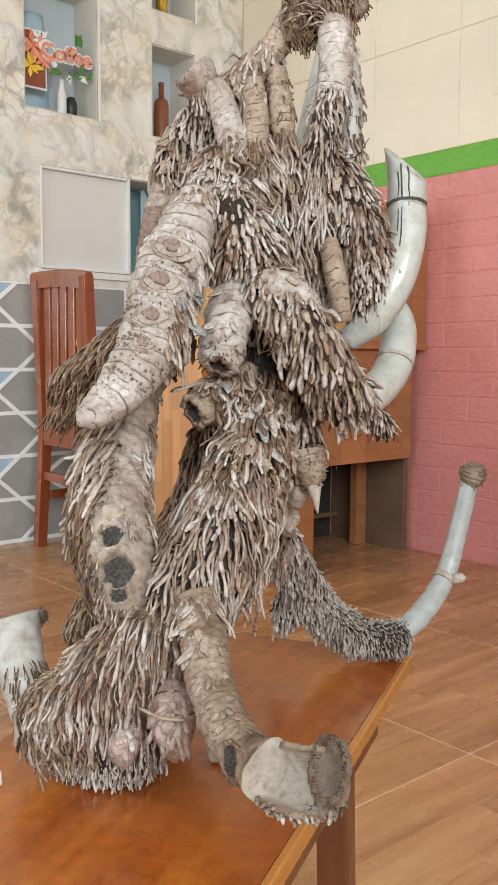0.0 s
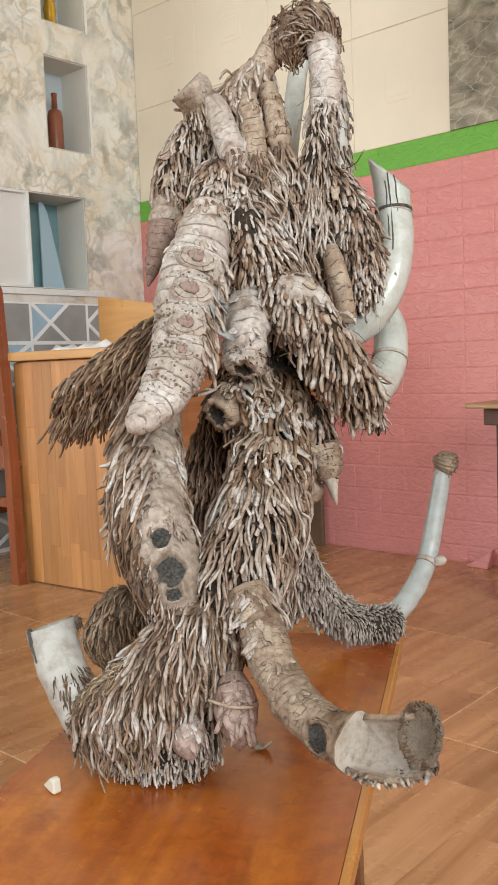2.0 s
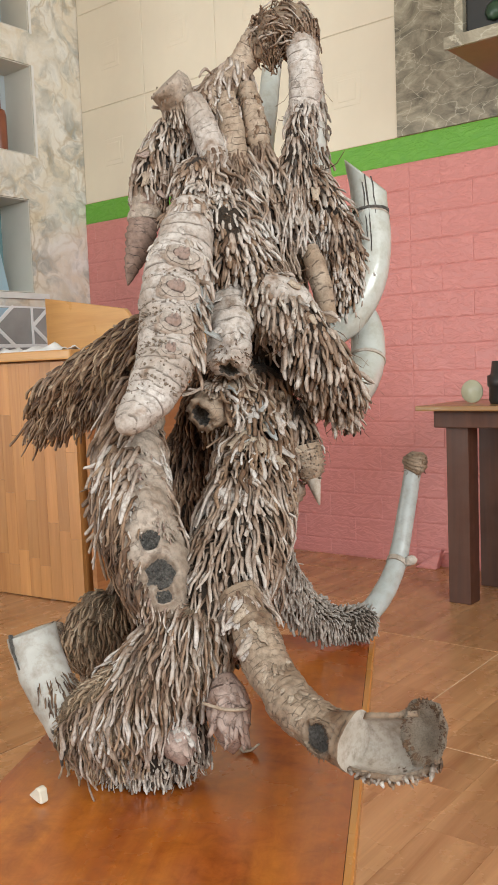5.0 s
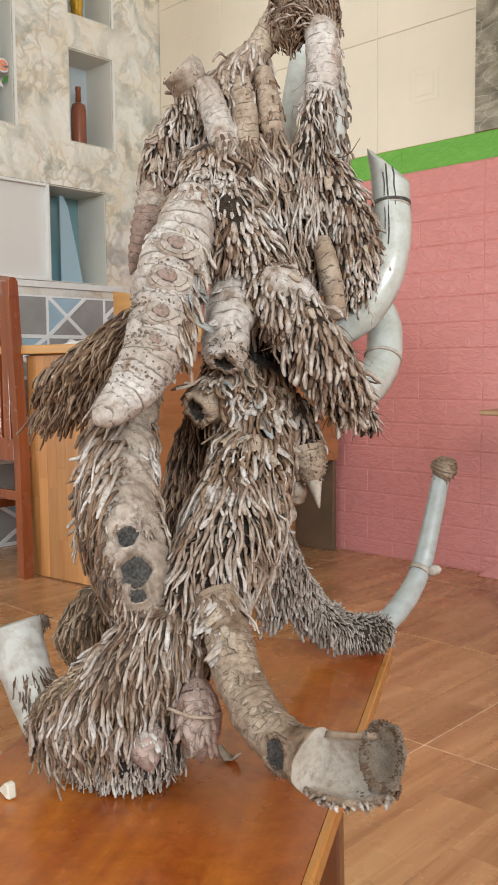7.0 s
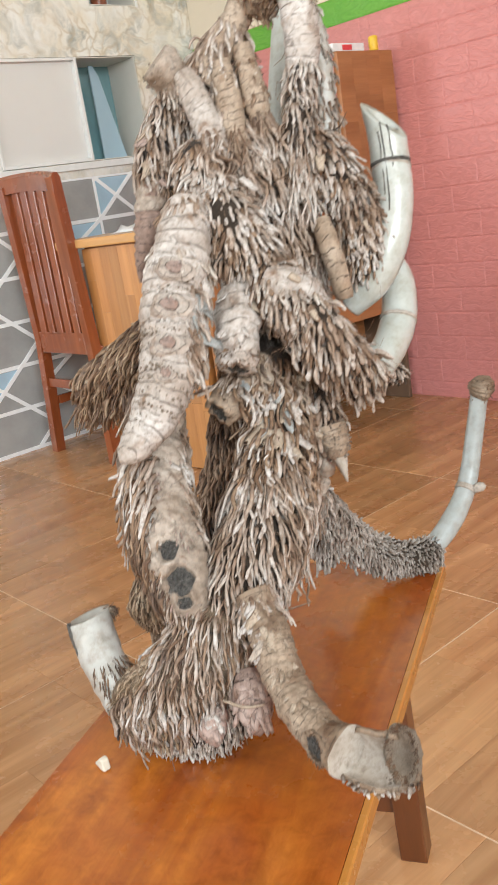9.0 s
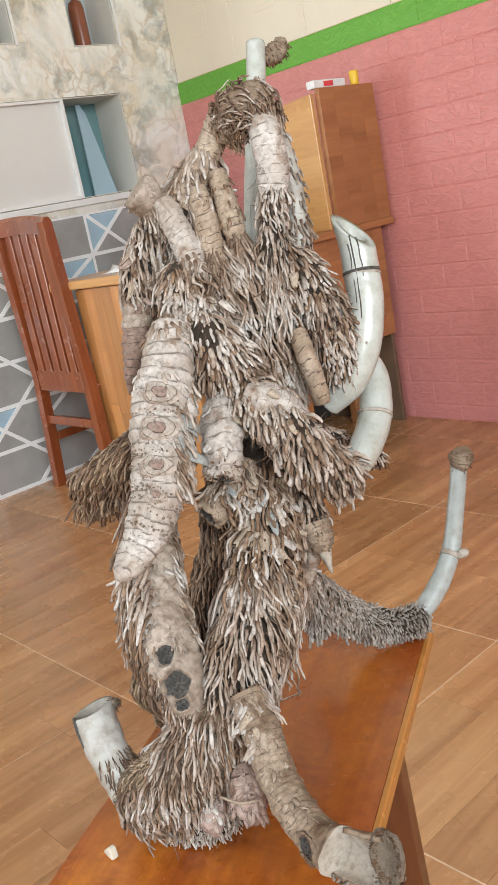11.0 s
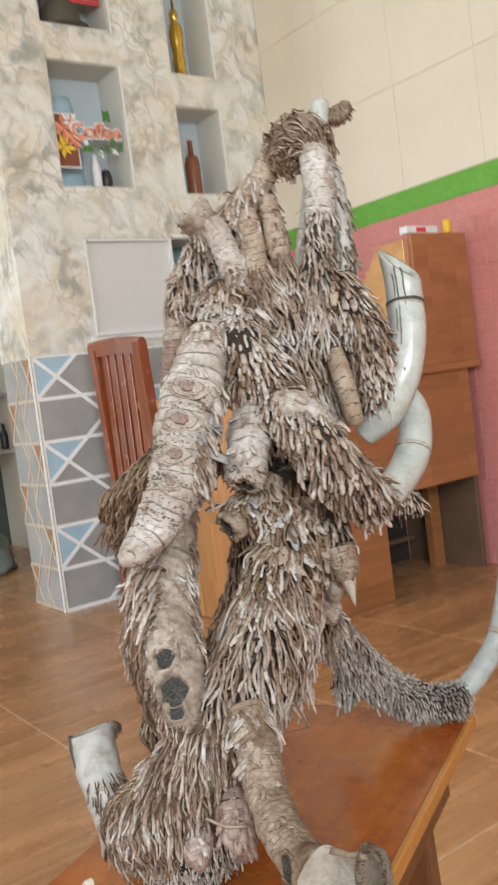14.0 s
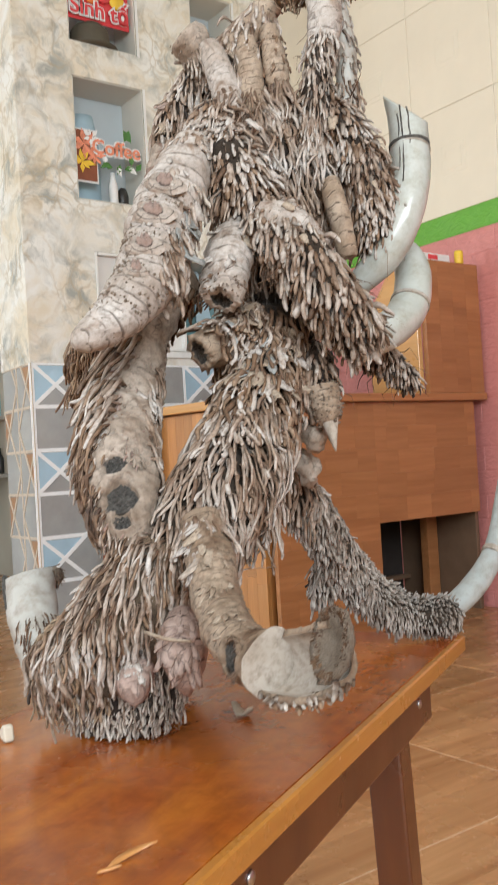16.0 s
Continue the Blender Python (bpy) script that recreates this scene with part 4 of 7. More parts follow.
# ---- dim room beyond the marble wall ----
rack = thing("bottle_rack", "dark metal rack of bottles in the dim room", "rack", (-5.6, 0.75, 0))
for z in (0.62, 0.98, 1.34):
    part("shelf", boxed(0, 0.3, 0, 1.6, z, z + 0.025), STEEL, rack)
for y in (0.0, 1.57):
    part("upright", boxed(0.13, 0.16, y, y + 0.03, 0, 1.6), STEEL, rack)
part("rack_back", boxed(-0.03, -0.01, 0, 1.6, 0.0, 1.62, bevel=0), RACK_BACK, rack)
rnd = random.Random(3)
for z in (0.646, 1.006, 1.366):
    for k in range(9):
        m = rnd.choice((DARK, DARK_GREEN, LEAF, BOTTLE, PALE_BLUE, DARK_GREEN))
        h, r = rnd.uniform(0.12, 0.26), rnd.uniform(0.025, 0.05)
        if z < 0.7 and 4 < k < 7:
            continue
        b = thing("rack_bottle", "bottle on the dim metal rack", "bottle", (-5.46 + rnd.uniform(-0.06, 0.06), 0.85 + k * 0.17, z), group="bottles on the rack")
        part("body", mesh_of("body", *lathe([(r * 0.9, 0), (r, 0.01), (r, h * 0.6), (r * 0.35, h * 0.75), (r * 0.35, h)], 12), m, True), None, b)
sack = thing("grey_green_sack", "slumped grey-green cloth sack on the floor", "sack", (-4.92, 1.50, 0))
vs, fs = [], []
for i in range(13):
    for k in range(28):
        a, t = 2 * math.pi * k / 28, i / 12
        r = 0.34 * math.sqrt(max(0, 1 - t ** 2.4)) + 0.01
        w = 1 + 0.22 * noise.noise(Vector((math.cos(a) * 2.5, math.sin(a) * 2.5, t * 4)))
        vs.append((r * w * math.cos(a), r * 0.8 * w * math.sin(a), t * 0.31 * (1 + 0.1 * math.sin(a * 3))))
fs = [(i * 28 + k, i * 28 + (k + 1) % 28, (i + 1) * 28 + (k + 1) % 28, (i + 1) * 28 + k) for i in range(12) for k in range(28)] + [tuple(12 * 28 + k for k in range(28)), tuple(reversed(range(28)))]
part("cloth", mesh_of("cloth", vs, fs, CLOTH, True), None, sack)
basin = thing("orange_basin", "orange plastic basin resting on the cloth sack", "basin", (-4.92, 1.52, 0.30))
part("bowl", mesh_of("bowl", *lathe([(0.1, 0), (0.17, 0.06), (0.185, 0.075), (0.18, 0.08), (0.16, 0.06), (0.09, 0.012)]), ORANGE, True), None, basin)
pot = thing("red_pot", "red lidded pot on the dim metal rack", "pot", (-5.42, 1.72, 0.646))
part("body", mesh_of("body", *lathe([(0.08, 0), (0.1, 0.02), (0.11, 0.1), (0.1, 0.14), (0.02, 0.17)]), RED, True), None, pot)


# ---- bench ----
bench = thing("wooden_bench", "glossy orange-brown varnished wooden bench with dark legs", "bench", (0, 0, 0), math.degrees(math.atan2(0.879, -0.477)))
B0, B1, BL0, BR0 = 0.390, 1.045, 0.470, 0.168


def corner(u, v, r, a0, a1):
    """Points of a rounded corner about (u, v)."""
    return [(u + r * math.cos(a0 + (a1 - a0) * k / 6), v + r * math.sin(a0 + (a1 - a0) * k / 6)) for k in range(7)]


RC = 0.022
rim = [(B1, BR0)] + list(reversed(corner(B0 + RC, BR0 + RC, RC, math.pi, 1.5 * math.pi))) + list(reversed(corner(B0 + RC, BL0 - RC, RC, 0.5 * math.pi, math.pi)))
part("seat", prism(rim + [(B1, BL0)], 2, 0.402, 0.42), BENCH, bench)
outer = [(B1 - 0.002, BR0 - 0.007)] + list(reversed(corner(B0 + RC, BR0 + RC, RC + 0.007, math.pi, 1.5 * math.pi))) + list(reversed(corner(B0 + RC, BL0 - RC, RC + 0.007, 0.5 * math.pi, math.pi)))
inner = [(B1 - 0.002, BR0 - 0.0004)] + list(reversed(corner(B0 + RC, BR0 + RC, RC + 0.0004, math.pi, 1.5 * math.pi))) + list(reversed(corner(B0 + RC, BL0 - RC, RC + 0.0004, 0.5 * math.pi, math.pi)))
strip = bmesh.new()
ring = [[strip.verts.new((*p, z)) for z in (0.4035, 0.4178)] + [strip.verts.new((p[0] * 0.75 + q[0] * 0.25, p[1] * 0.75 + q[1] * 0.25, 0.4192))] + [strip.verts.new((*q, z)) for z in (0.4192, 0.4035)] for p, q in zip(outer, inner)]
for a, b in zip(ring, ring[1:]):
    for k in range(5):
        strip.faces.new((a[k], a[(k + 1) % 5], b[(k + 1) % 5], b[k]))
strip.faces.new(list(reversed(ring[0])))
strip.faces.new(ring[-1])
bmesh.ops.recalc_face_normals(strip, faces=strip.faces)
part("edge_strip", strip, BENCH_EDGE, bench, "lighter honey-coloured edge strip")
part("apron", boxed(0.470, 0.964, 0.182, 0.199, 0.350, 0.4015, bevel=0.002), BENCH_LEG, bench)
part("apron", boxed(0.470, 0.964, 0.437, 0.454, 0.350, 0.4015, bevel=0.002), BENCH_LEG, bench)
for a in (0.511, 0.905):
    part("end_apron", boxed(a, a + 0.018, 0.2, 0.436, 0.350, 0.4015, bevel=0.002), BENCH_LEG, bench)


def splayed_leg(a, y, lean):
    """A square leg whose foot stands further out than its head."""
    bm = boxed(a, a + 0.038, y, y + 0.038, 0.0, 0.4012, bevel=0.003)
    for v in bm.verts:
        v.co.x += lean * (0.4012 - v.co.z)
    return bm


for y in (0.212, 0.386):
    part("leg", splayed_leg(0.931, y, 0.10), BENCH_LEG, bench)
    part("leg", splayed_leg(0.453, y, -0.10), BENCH_LEG, bench)
part("stretcher", boxed(0.970, 0.988, 0.251, 0.385, 0.080, 0.130, bevel=0.003), BENCH_LEG, bench)
for a in (0.529, 0.917):
    s = part("screw", mesh_of("screw", *lathe([(0.0025, -0.001), (0.005, 0.0), (0.0045, 0.0015), (0.001, 0.002)], 10), STEEL, True), None, bench)
    s.matrix_local = pose(a, 0.1819, 0.376, 90, 0, 0)
chip_stone = thing("pale_wood_chip", "small pale angular chip lying on the bench", "chip", (-0.65, 0.316, 0.4205))
part("chip", prism([(-0.010, 0.004), (0.003, 0.0), (0.007, 0.0005), (0.0055, 0.012), (0.001, 0.0135)], 1, -0.004, 0.004, 0.0012), STONE, chip_stone)
flake = thing("dry_bark_flake", "curled dry bark flake lying on the bench", "flake", (-0.566, 0.484, 0.4215))
vs = [(0.012 * (i - 2) / 2, 0.006 * (j - 1) * (1 - abs(i - 2) * 0.3), 0.008 * ((i - 2) / 2) ** 2 + 0.001) for i in range(5) for j in range(3)]
fl = part("flake", mesh_of("flake", vs, [(i * 3 + j, (i + 1) * 3 + j, (i + 1) * 3 + j + 1, i * 3 + j + 1) for i in range(4) for j in range(2)], SHEATH, True), None, flake)
fl.modifiers.new("thickness", "SOLIDIFY").thickness = 0.0015


shaving = thing("wood_shaving", "thin curved pale wood shaving lying on the bench", "shaving", (-0.3915, 0.2905, 0.4205))
for name, bow, long, wide, turn in (("strip", 0.005, 0.030, 0.0044, 93), ("curl", 0.004, 0.013, 0.0024, 40)):
    vs = []
    for i in range(9):
        u = i / 8
        for j in (-1, 1):
            vs.append((long * (u - 0.5), bow * (1 - (2 * u - 1) ** 2) + j * wide * math.sin(math.pi * (0.12 + 0.88 * u)) * 0.5, 0.0012 + 0.004 * u * u + 0.0006 * j))
    ob = part(name, mesh_of(name, vs, [(2 * i, 2 * i + 2, 2 * i + 3, 2 * i + 1) for i in range(8)], COUNTER, True), None, shaving)
    ob.modifiers.new("thickness", "SOLIDIFY").thickness = 0.0008
    ob.matrix_local = pose(0.0, 0.0, 0.0, 0, 0, turn) if name == "strip" else pose(0.007, -0.018, 0.0, 0, 0, turn)


# ---- root sculpture ----
RIGHT, DEEP = Vector((0.6603, 0.7510, 0)), Vector((-0.7510, 0.6603, 0))
ORIGIN = Vector((-0.55, 0.55, 0.42))
sculpture = thing("root_sculpture", "gnarled dry bamboo rhizome with root fringes standing on a bench", "root sculpture", ORIGIN, math.degrees(math.atan2(0.7510, 0.6603)))
# local axes: x right, y away from the viewer, z up


def spline(points, step):
    """Catmull-Rom through (x, y, z, radius) rows, sampled about every step metres."""
    p = np.array(points, float)
    p = np.vstack([2 * p[0] - p[1], p, 2 * p[-1] - p[-2]])
    out = []
    for i in range(1, len(p) - 2):
        n = max(2, int(np.linalg.norm(p[i + 1, :3] - p[i, :3]) / step))
        for k in range(n):
            t = k / n
            out.append(0.5 * (2 * p[i] + (p[i + 1] - p[i - 1]) * t + (2 * p[i - 1] - 5 * p[i] + 4 * p[i + 1] - p[i + 2]) * t ** 2 + (3 * p[i] - p[i - 1] - 3 * p[i + 1] + p[i + 2]) * t ** 3))
    out.append(p[-2])
    out = np.array(out)
    out[:, 3] = np.maximum(out[:, 3], 0.0008)
    return out


def frames(path):
    """Tangent and two side vectors along the path, without twist."""
    c = path[:, :3]
    t = np.gradient(c, axis=0)
    t /= np.linalg.norm(t, axis=1)[:, None] + 1e-12
    a = np.zeros_like(t)
    ref = np.array([0.3, 1.0, 0.2]) if abs(t[0] @ [0.3, 1, 0.2]) < 0.9 else np.array([1.0, 0, 0])
    for i in range(len(t)):
        ref = ref - t[i] * (ref @ t[i])
        ref /= np.linalg.norm(ref)
        a[i] = ref
    return t, a, np.cross(t, a)


def tube(path, sides, rings=0.0, ring_every=0.012, lump=0.0, seed=0, open_end=False, wall=0.0, cut=None, slant=None, depth=1.0):
    """A closed tube with nodes (rings) and lumps; open_end: hollow at its end with this wall left standing."""
    t, a, b = frames(path)
    s = np.r_[0, np.cumsum(np.linalg.norm(np.diff(path[:, :3], axis=0), axis=1))]
    ang = np.linspace(0, 2 * np.pi, sides, endpoint=False)
    verts, marks = [], []
    for i in range(len(path)):
        ph = (s[i] / ring_every) % 1.0
        saw = rings * (1.0 - ph) ** 2
        for k, q in enumerate(ang):
            d = a[i] * math.cos(q) + b[i] * math.sin(q)
            n = lump * noise.noise(Vector(path[i, :3] * 55 + d * 0.9) + Vector((seed * 7.1, 0, 0)))
            n += 0.45 * lump * noise.noise(Vector(path[i, :3] * 160 + d * 2.6) + Vector((0, seed * 3.3, 0)))
            if rings:
                wob = 0.42 * noise.noise(Vector((math.cos(q) * 1.2, math.sin(q) * 1.2, s[i] * 14 + seed)))
                ph2 = (s[i] / ring_every + wob) % 1.0
                saw = rings * (1.0 - ph2) ** 2
                ph = ph2
            off = d * path[i, 3] * (1 + n + saw)
            marks.append(ph if rings else 0.0)
            if cut and s[i] >= cut[3] * s[-1]:
                over = off @ cut[0] - cut[1] * path[i, 3]
                if over > 0:
                    off = off - cut[0] * (over + cut[2] * path[i, 3] * (1 - (np.linalg.norm(off - cut[0] * (off @ cut[0])) / path[i, 3]) ** 2))
            if slant is not None:
                off = off + t[i] * (off @ slant) * (i / (len(path) - 1)) ** 8
            verts.append(path[i, :3] + off)
    m = len(path)
    faces = [(i * sides + k, i * sides + (k + 1) % sides, (i + 1) * sides + (k + 1) % sides, (i + 1) * sides + k) for i in range(m - 1) for k in range(sides)]
    faces.append(tuple(reversed(range(sides))))
    if open_end:
        base = len(verts)
        if depth < 1:
            for k in range(sides):
                v = verts[(m - 1) * sides + k]
                verts[(m - 1) * sides + k] = v + t[-1] * 0.0055 * noise.noise(Vector(v * 190)) + (v - path[-1, :3]) * 0.35 * noise.noise(Vector(v * 260))
        for j, (f, back) in enumerate(((1 - wall, 0.0), (1 - wall * 1.1, 0.010 * depth), (1 - wall * 1.3, 0.025 * depth), (0.3, 0.03 * depth))):
            for k in range(sides):
                v = np.array(verts[(m - 1) * sides + k])
                c = path[-1, :3]
                verts.append(c + (v - c) * f - t[-1] * back)
        prev = (m - 1) * sides
        for j in range(4):
            cur = base + j * sides
            faces += [(prev + k, prev + (k + 1) % sides, cur + (k + 1) % sides, cur + k) for k in range(sides)]
            prev = cur
        faces.append(tuple(prev + k for k in range(sides)))
    else:
        faces.append(tuple((m - 1) * sides + k for k in range(sides)))
    marks += [0.0] * (len(verts) - len(marks))
    return verts, faces, marks


GRAVITY = np.array([0, 0, -1.0])


def rootlet_shapes(starts, dirs, lens, rads, falls, bend, wave, rng, sides=6, segs=6, hug=None, lift=0.0):
    """Many curved blunt pegs as one mesh's verts and faces; hug: the limb on whose skin they lie."""
    n = len(starts)
    ts = np.linspace(0, 1, segs + 1)
    g = falls
    side = np.cross(dirs, rng.normal(size=(n, 3)))
    side /= np.linalg.norm(side, axis=1)[:, None] + 1e-9
    up = np.cross(dirs, side)
    ph, amp = rng.uniform(0, 6.28, n), wave * rng.uniform(0.2, 1.0, n)
    layer, loose = rng.uniform(0.0, 1.0, n), 0.16 * rng.random(n) ** 3
    curl, kink, knot = rng.uniform(0.35, 1.65, n), rng.normal(0, 0.55, n), rng.uniform(0, 6.28, n)
    flat = rng.uniform(0.6, 1.0, n)[:, None]
    verts = np.zeros((n, segs + 3, sides, 3))
    ang = np.linspace(0, 2 * np.pi, sides, endpoint=False)
    pos = starts.copy()
    d = dirs.copy()
    for j, t in enumerate(ts):
        off = (side * np.sin(ph + t * 6.5)[:, None] + up * np.cos(ph * 1.7 + t * 5.0)[:, None]) * (amp * lens * t ** 0.7)[:, None]
        prof = 1.0 - 0.24 * t + 0.06 * math.sin(9 * t)
        c = pos + off
        for k, q in enumerate(ang):
            verts[:, j, k] = c + (side * math.cos(q) + up * flat * math.sin(q)) * (rads * prof * (1.12 + 0.19 * np.sin(knot + 7 * t) + 0.13 * np.sin(2.3 * knot + 17 * t)))[:, None]
        if j == segs:
            for ring, (ahead, wide) in enumerate(((0.55, 0.70), (0.85, 0.30))):
                for k in range(sides):
                    verts[:, j + 1 + ring, k] = c + d * (rads * ahead)[:, None] + (side * math.cos(ang[k]) + up * flat * math.sin(ang[k])) * (rads * wide * 0.8)[:, None]
        d = d + (g * curl[:, None] + side * kink[:, None] * math.sin(5.0 * t + 1.0)) * (bend / segs)
        d = d / np.linalg.norm(d, axis=1)[:, None]
        was = pos
        pos = pos + d * (lens / segs)[:, None]
        if hug is not None:
            near = np.argmin(((pos[:, None] - hug[None, :, :3]) ** 2).sum(2), axis=1)
            rel = pos - hug[near, :3]
            far = np.linalg.norm(rel, axis=1) + 1e-9
            most = hug[near, 3] + rads * 0.5 + lift * layer + loose * lens * t ** 2
            held = np.where(rel[:, 2] > -0.6 * far, most, np.maximum(far, hug[near, 3] + rads * 0.4))
            pos = hug[near, :3] + rel * (held / far)[:, None]
            way = pos - was
            d = 0.4 * d + 0.6 * way / (np.linalg.norm(way, axis=1)[:, None] + 1e-9)
    rows = segs + 3
    one = [(j * sides + k, j * sides + (k + 1) % sides, (j + 1) * sides + (k + 1) % sides, (j + 1) * sides + k) for j in range(rows - 1) for k in range(sides)]
    one = np.array(one)
    caps = np.array([[(rows - 1) * sides + k for k in range(sides)]])
    quads = (one[None] + (np.arange(n) * rows * sides)[:, None, None]).reshape(-1, 4)
    tops = (caps[None] + (np.arange(n) * rows * sides)[:, None, None]).reshape(-1, sides)
    return verts.reshape(-1, 3), quads, tops


def rootlets(path, rng, gap=0.0065, length=(0.018, 0.03), radius=(0.0018, 0.0028), normal=0.9, hang=0.5, along=0.0, bend=1.2, wave=0.05, span=(0, 1), skip=None, floor_z=0.003, row=0.0, swirl=0.28, drift=(0, 0, 0)):
    """Pegs over the skin of a limb: their root points, ways, lengths and radii."""
    t, a, b = frames(path)
    s = np.r_[0, np.cumsum(np.linalg.norm(np.diff(path[:, :3], axis=0), axis=1))]
    S, D, L, R, G = [], [], [], [], []
    x = span[0] * s[-1]
    while x < span[1] * s[-1]:
        i = min(int(np.searchsorted(s, x)), len(path) - 1)
        r = path[i, 3]
        n = max(7 if gap < 0.007 else 3, int(2 * np.pi * r / gap))
        turn = rng.uniform(0, 6.28)
        for k in range(n):
            q = turn + 2 * np.pi * (k + rng.uniform(-0.35, 0.35)) / n
            out = a[i] * math.cos(q) + b[i] * math.sin(q)
            p = path[i, :3] + out * r * 0.92 + t[i] * rng.uniform(-0.5, 0.5) * gap * 1.2
            if skip and skip(p, out):
                continue
            fall = GRAVITY - out * min(0.0, GRAVITY @ out)
            size = np.linalg.norm(fall)
            fall = (fall / size if size > 0.25 else (fall + t[i] * np.sign(t[i] @ GRAVITY + 0.2) * 0.8)) + np.array(drift)
            d = out * normal + fall * hang + t[i] * along + rng.normal(size=3) * 0.12 + swirl * np.array([noise.noise(Vector(p * 42 + k2 * 9.7)) for k2 in range(3)])
            d /= np.linalg.norm(d)
            ln = rng.uniform(*length) * (0.65 + 0.6 * rng.random())
            if p[2] + min(0, d[2]) * ln < floor_z:
                d[2] = max(d[2], (floor_z - p[2]) / ln)
                d /= np.linalg.norm(d)
                if p[2] < floor_z + 0.002:
                    continue
            S.append(p), D.append(d), L.append(ln), R.append(0.92 * rng.uniform(*radius) * (0.75 + 0.5 * rng.random())), G.append(fall)
        x += row or gap * 1.2
    return np.array(S), np.array(D), np.array(L), np.array(R), np.array(G)


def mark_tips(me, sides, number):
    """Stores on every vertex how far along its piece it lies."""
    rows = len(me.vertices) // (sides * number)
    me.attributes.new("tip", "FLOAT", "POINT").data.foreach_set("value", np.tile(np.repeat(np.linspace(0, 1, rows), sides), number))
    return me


count = [0]


def limb(name, points, mat, label="", sides=22, step=0.004, rings=0.0, ring_every=0.012, lump=0.12, open_end=False, wall=0.0, fringe=None, fringe_mat=None, parent=None, single=0, cut=None, slant=None, dents=(), fuzz=True, bare=False):
    """One limb of the root as a mesh, with its fringe of rootlets as a mesh under it."""
    count[0] += 1
    seed = count[0]
    path = spline(points, step)
    woody = mat in (CORE, SHADE_CORE, FELT)
    if woody:
        path[:, 3] *= 0.88 if any("lift" in f for f in fringe or ()) else 0.67
        run = np.r_[0, np.cumsum(np.linalg.norm(np.diff(path[:, :3], axis=0), axis=1))]
        near = np.minimum(run, run[-1] - run) / 0.02
        path[:, 3] *= np.sqrt(np.clip(1 - (1 - np.minimum(near, 1)) ** 2, 0.03, 1))
    vs, fs, marks = tube(path, sides, rings, ring_every, lump, seed, open_end, wall, cut, slant, 0.4 if mat in (BARK, BARK_BROWN) else 1.0)
    for v in vs:
        v[2] = max(v[2], 0.0012)
    hollow = 3 * sides + 1 if open_end and mat in (BARK, BARK_BROWN) else 0
    for share, toward, wide, deep in dents:
        place = on_limb(points, share, toward)
        c, n = np.array(place.translation), np.array(place.to_3x3().col[2])
        for i, v in enumerate(vs):
            rel = v - c
            out = rel @ n
            d = np.linalg.norm(rel - n * out) * (1 + 0.34 * noise.noise(Vector(v * 110)))
            if out > -wide and d < wide:
                vs[i] = v - n * deep * (1 - (d / wide) ** 3)
            elif out > -wide and d < wide * 1.35:
                vs[i] = v + n * 0.0014 * (1.35 - d / wide) / 0.35
    me = mesh_of(name, vs, fs, mat, True)
    if cut:
        me.materials.append(CUT)
        for poly in me.polygons:
            if np.array(poly.normal) @ cut[0] > 0.3:
                poly.material_index = 1
    if hollow:
        me.materials.append(ROT)
        for poly in me.polygons:
            if poly.index >= len(fs) - hollow:
                poly.material_index = 1
    for poly in me.polygons:
        if len(poly.vertices) > 6:
            poly.use_smooth = False
    if rings:
        me.attributes.new("ring", "FLOAT", "POINT").data.foreach_set("value", marks)
    ob = part(name, me, None, parent or sculpture, label)
    for share, toward, wide, deep in dents:
        r = path[int(share * (len(path) - 1)), 3]
        flat, floor_faces, n, m = [(0.0, 0.0, -deep * 0.36)], [], 48, 12
        for q in range(1, m + 1):
            for k in range(n):
                a = 2 * math.pi * k / n
                x, y = wide * 1.05 * q / m * math.cos(a), wide * 1.05 * q / m * math.sin(a)
                flat.append((x, y, -deep * 0.36 - x * x / (2 * r) + 0.0022 * noise.noise(Vector((x * 520, y * 520, share * 50))) + 0.0016 * noise.noise(Vector((x * 1400, y * 1400, share * 90)))))
        floor_faces += [(0, 1 + k, 1 + (k + 1) % n) for k in range(n)]
        floor_faces += [(1 + q * n + k, 1 + (q + 1) * n + k, 1 + (q + 1) * n + (k + 1) % n, 1 + q * n + (k + 1) % n) for q in range(m - 1) for k in range(n)]
        core = part("rot_core", mesh_of("rot_core", flat, floor_faces, ROT), None, ob, "dark crumbly rotten core")
        core.matrix_local = on_limb(points, share, toward)
    # the first layer's near-black strands stand in for shade beneath the outer roots
    under = [dict(gap=0.0068, length=(0.007, 0.013), radius=(0.0016, 0.0024), normal=0.05, hang=1.0, bend=0.3, wave=0.12, mat=ROOTLET_SHADE, skip=fringe[0].get("skip") if bare else None), dict(gap=0.016, length=(0.018, 0.036), radius=(0.0003, 0.0006), normal=0.9, hang=0.4, bend=1.5, wave=0.3, mat=ROOTLET_BROWN, skip=None)][: 1 if any("lift" in f for f in fringe) else 2] if woody and fringe and fuzz else []
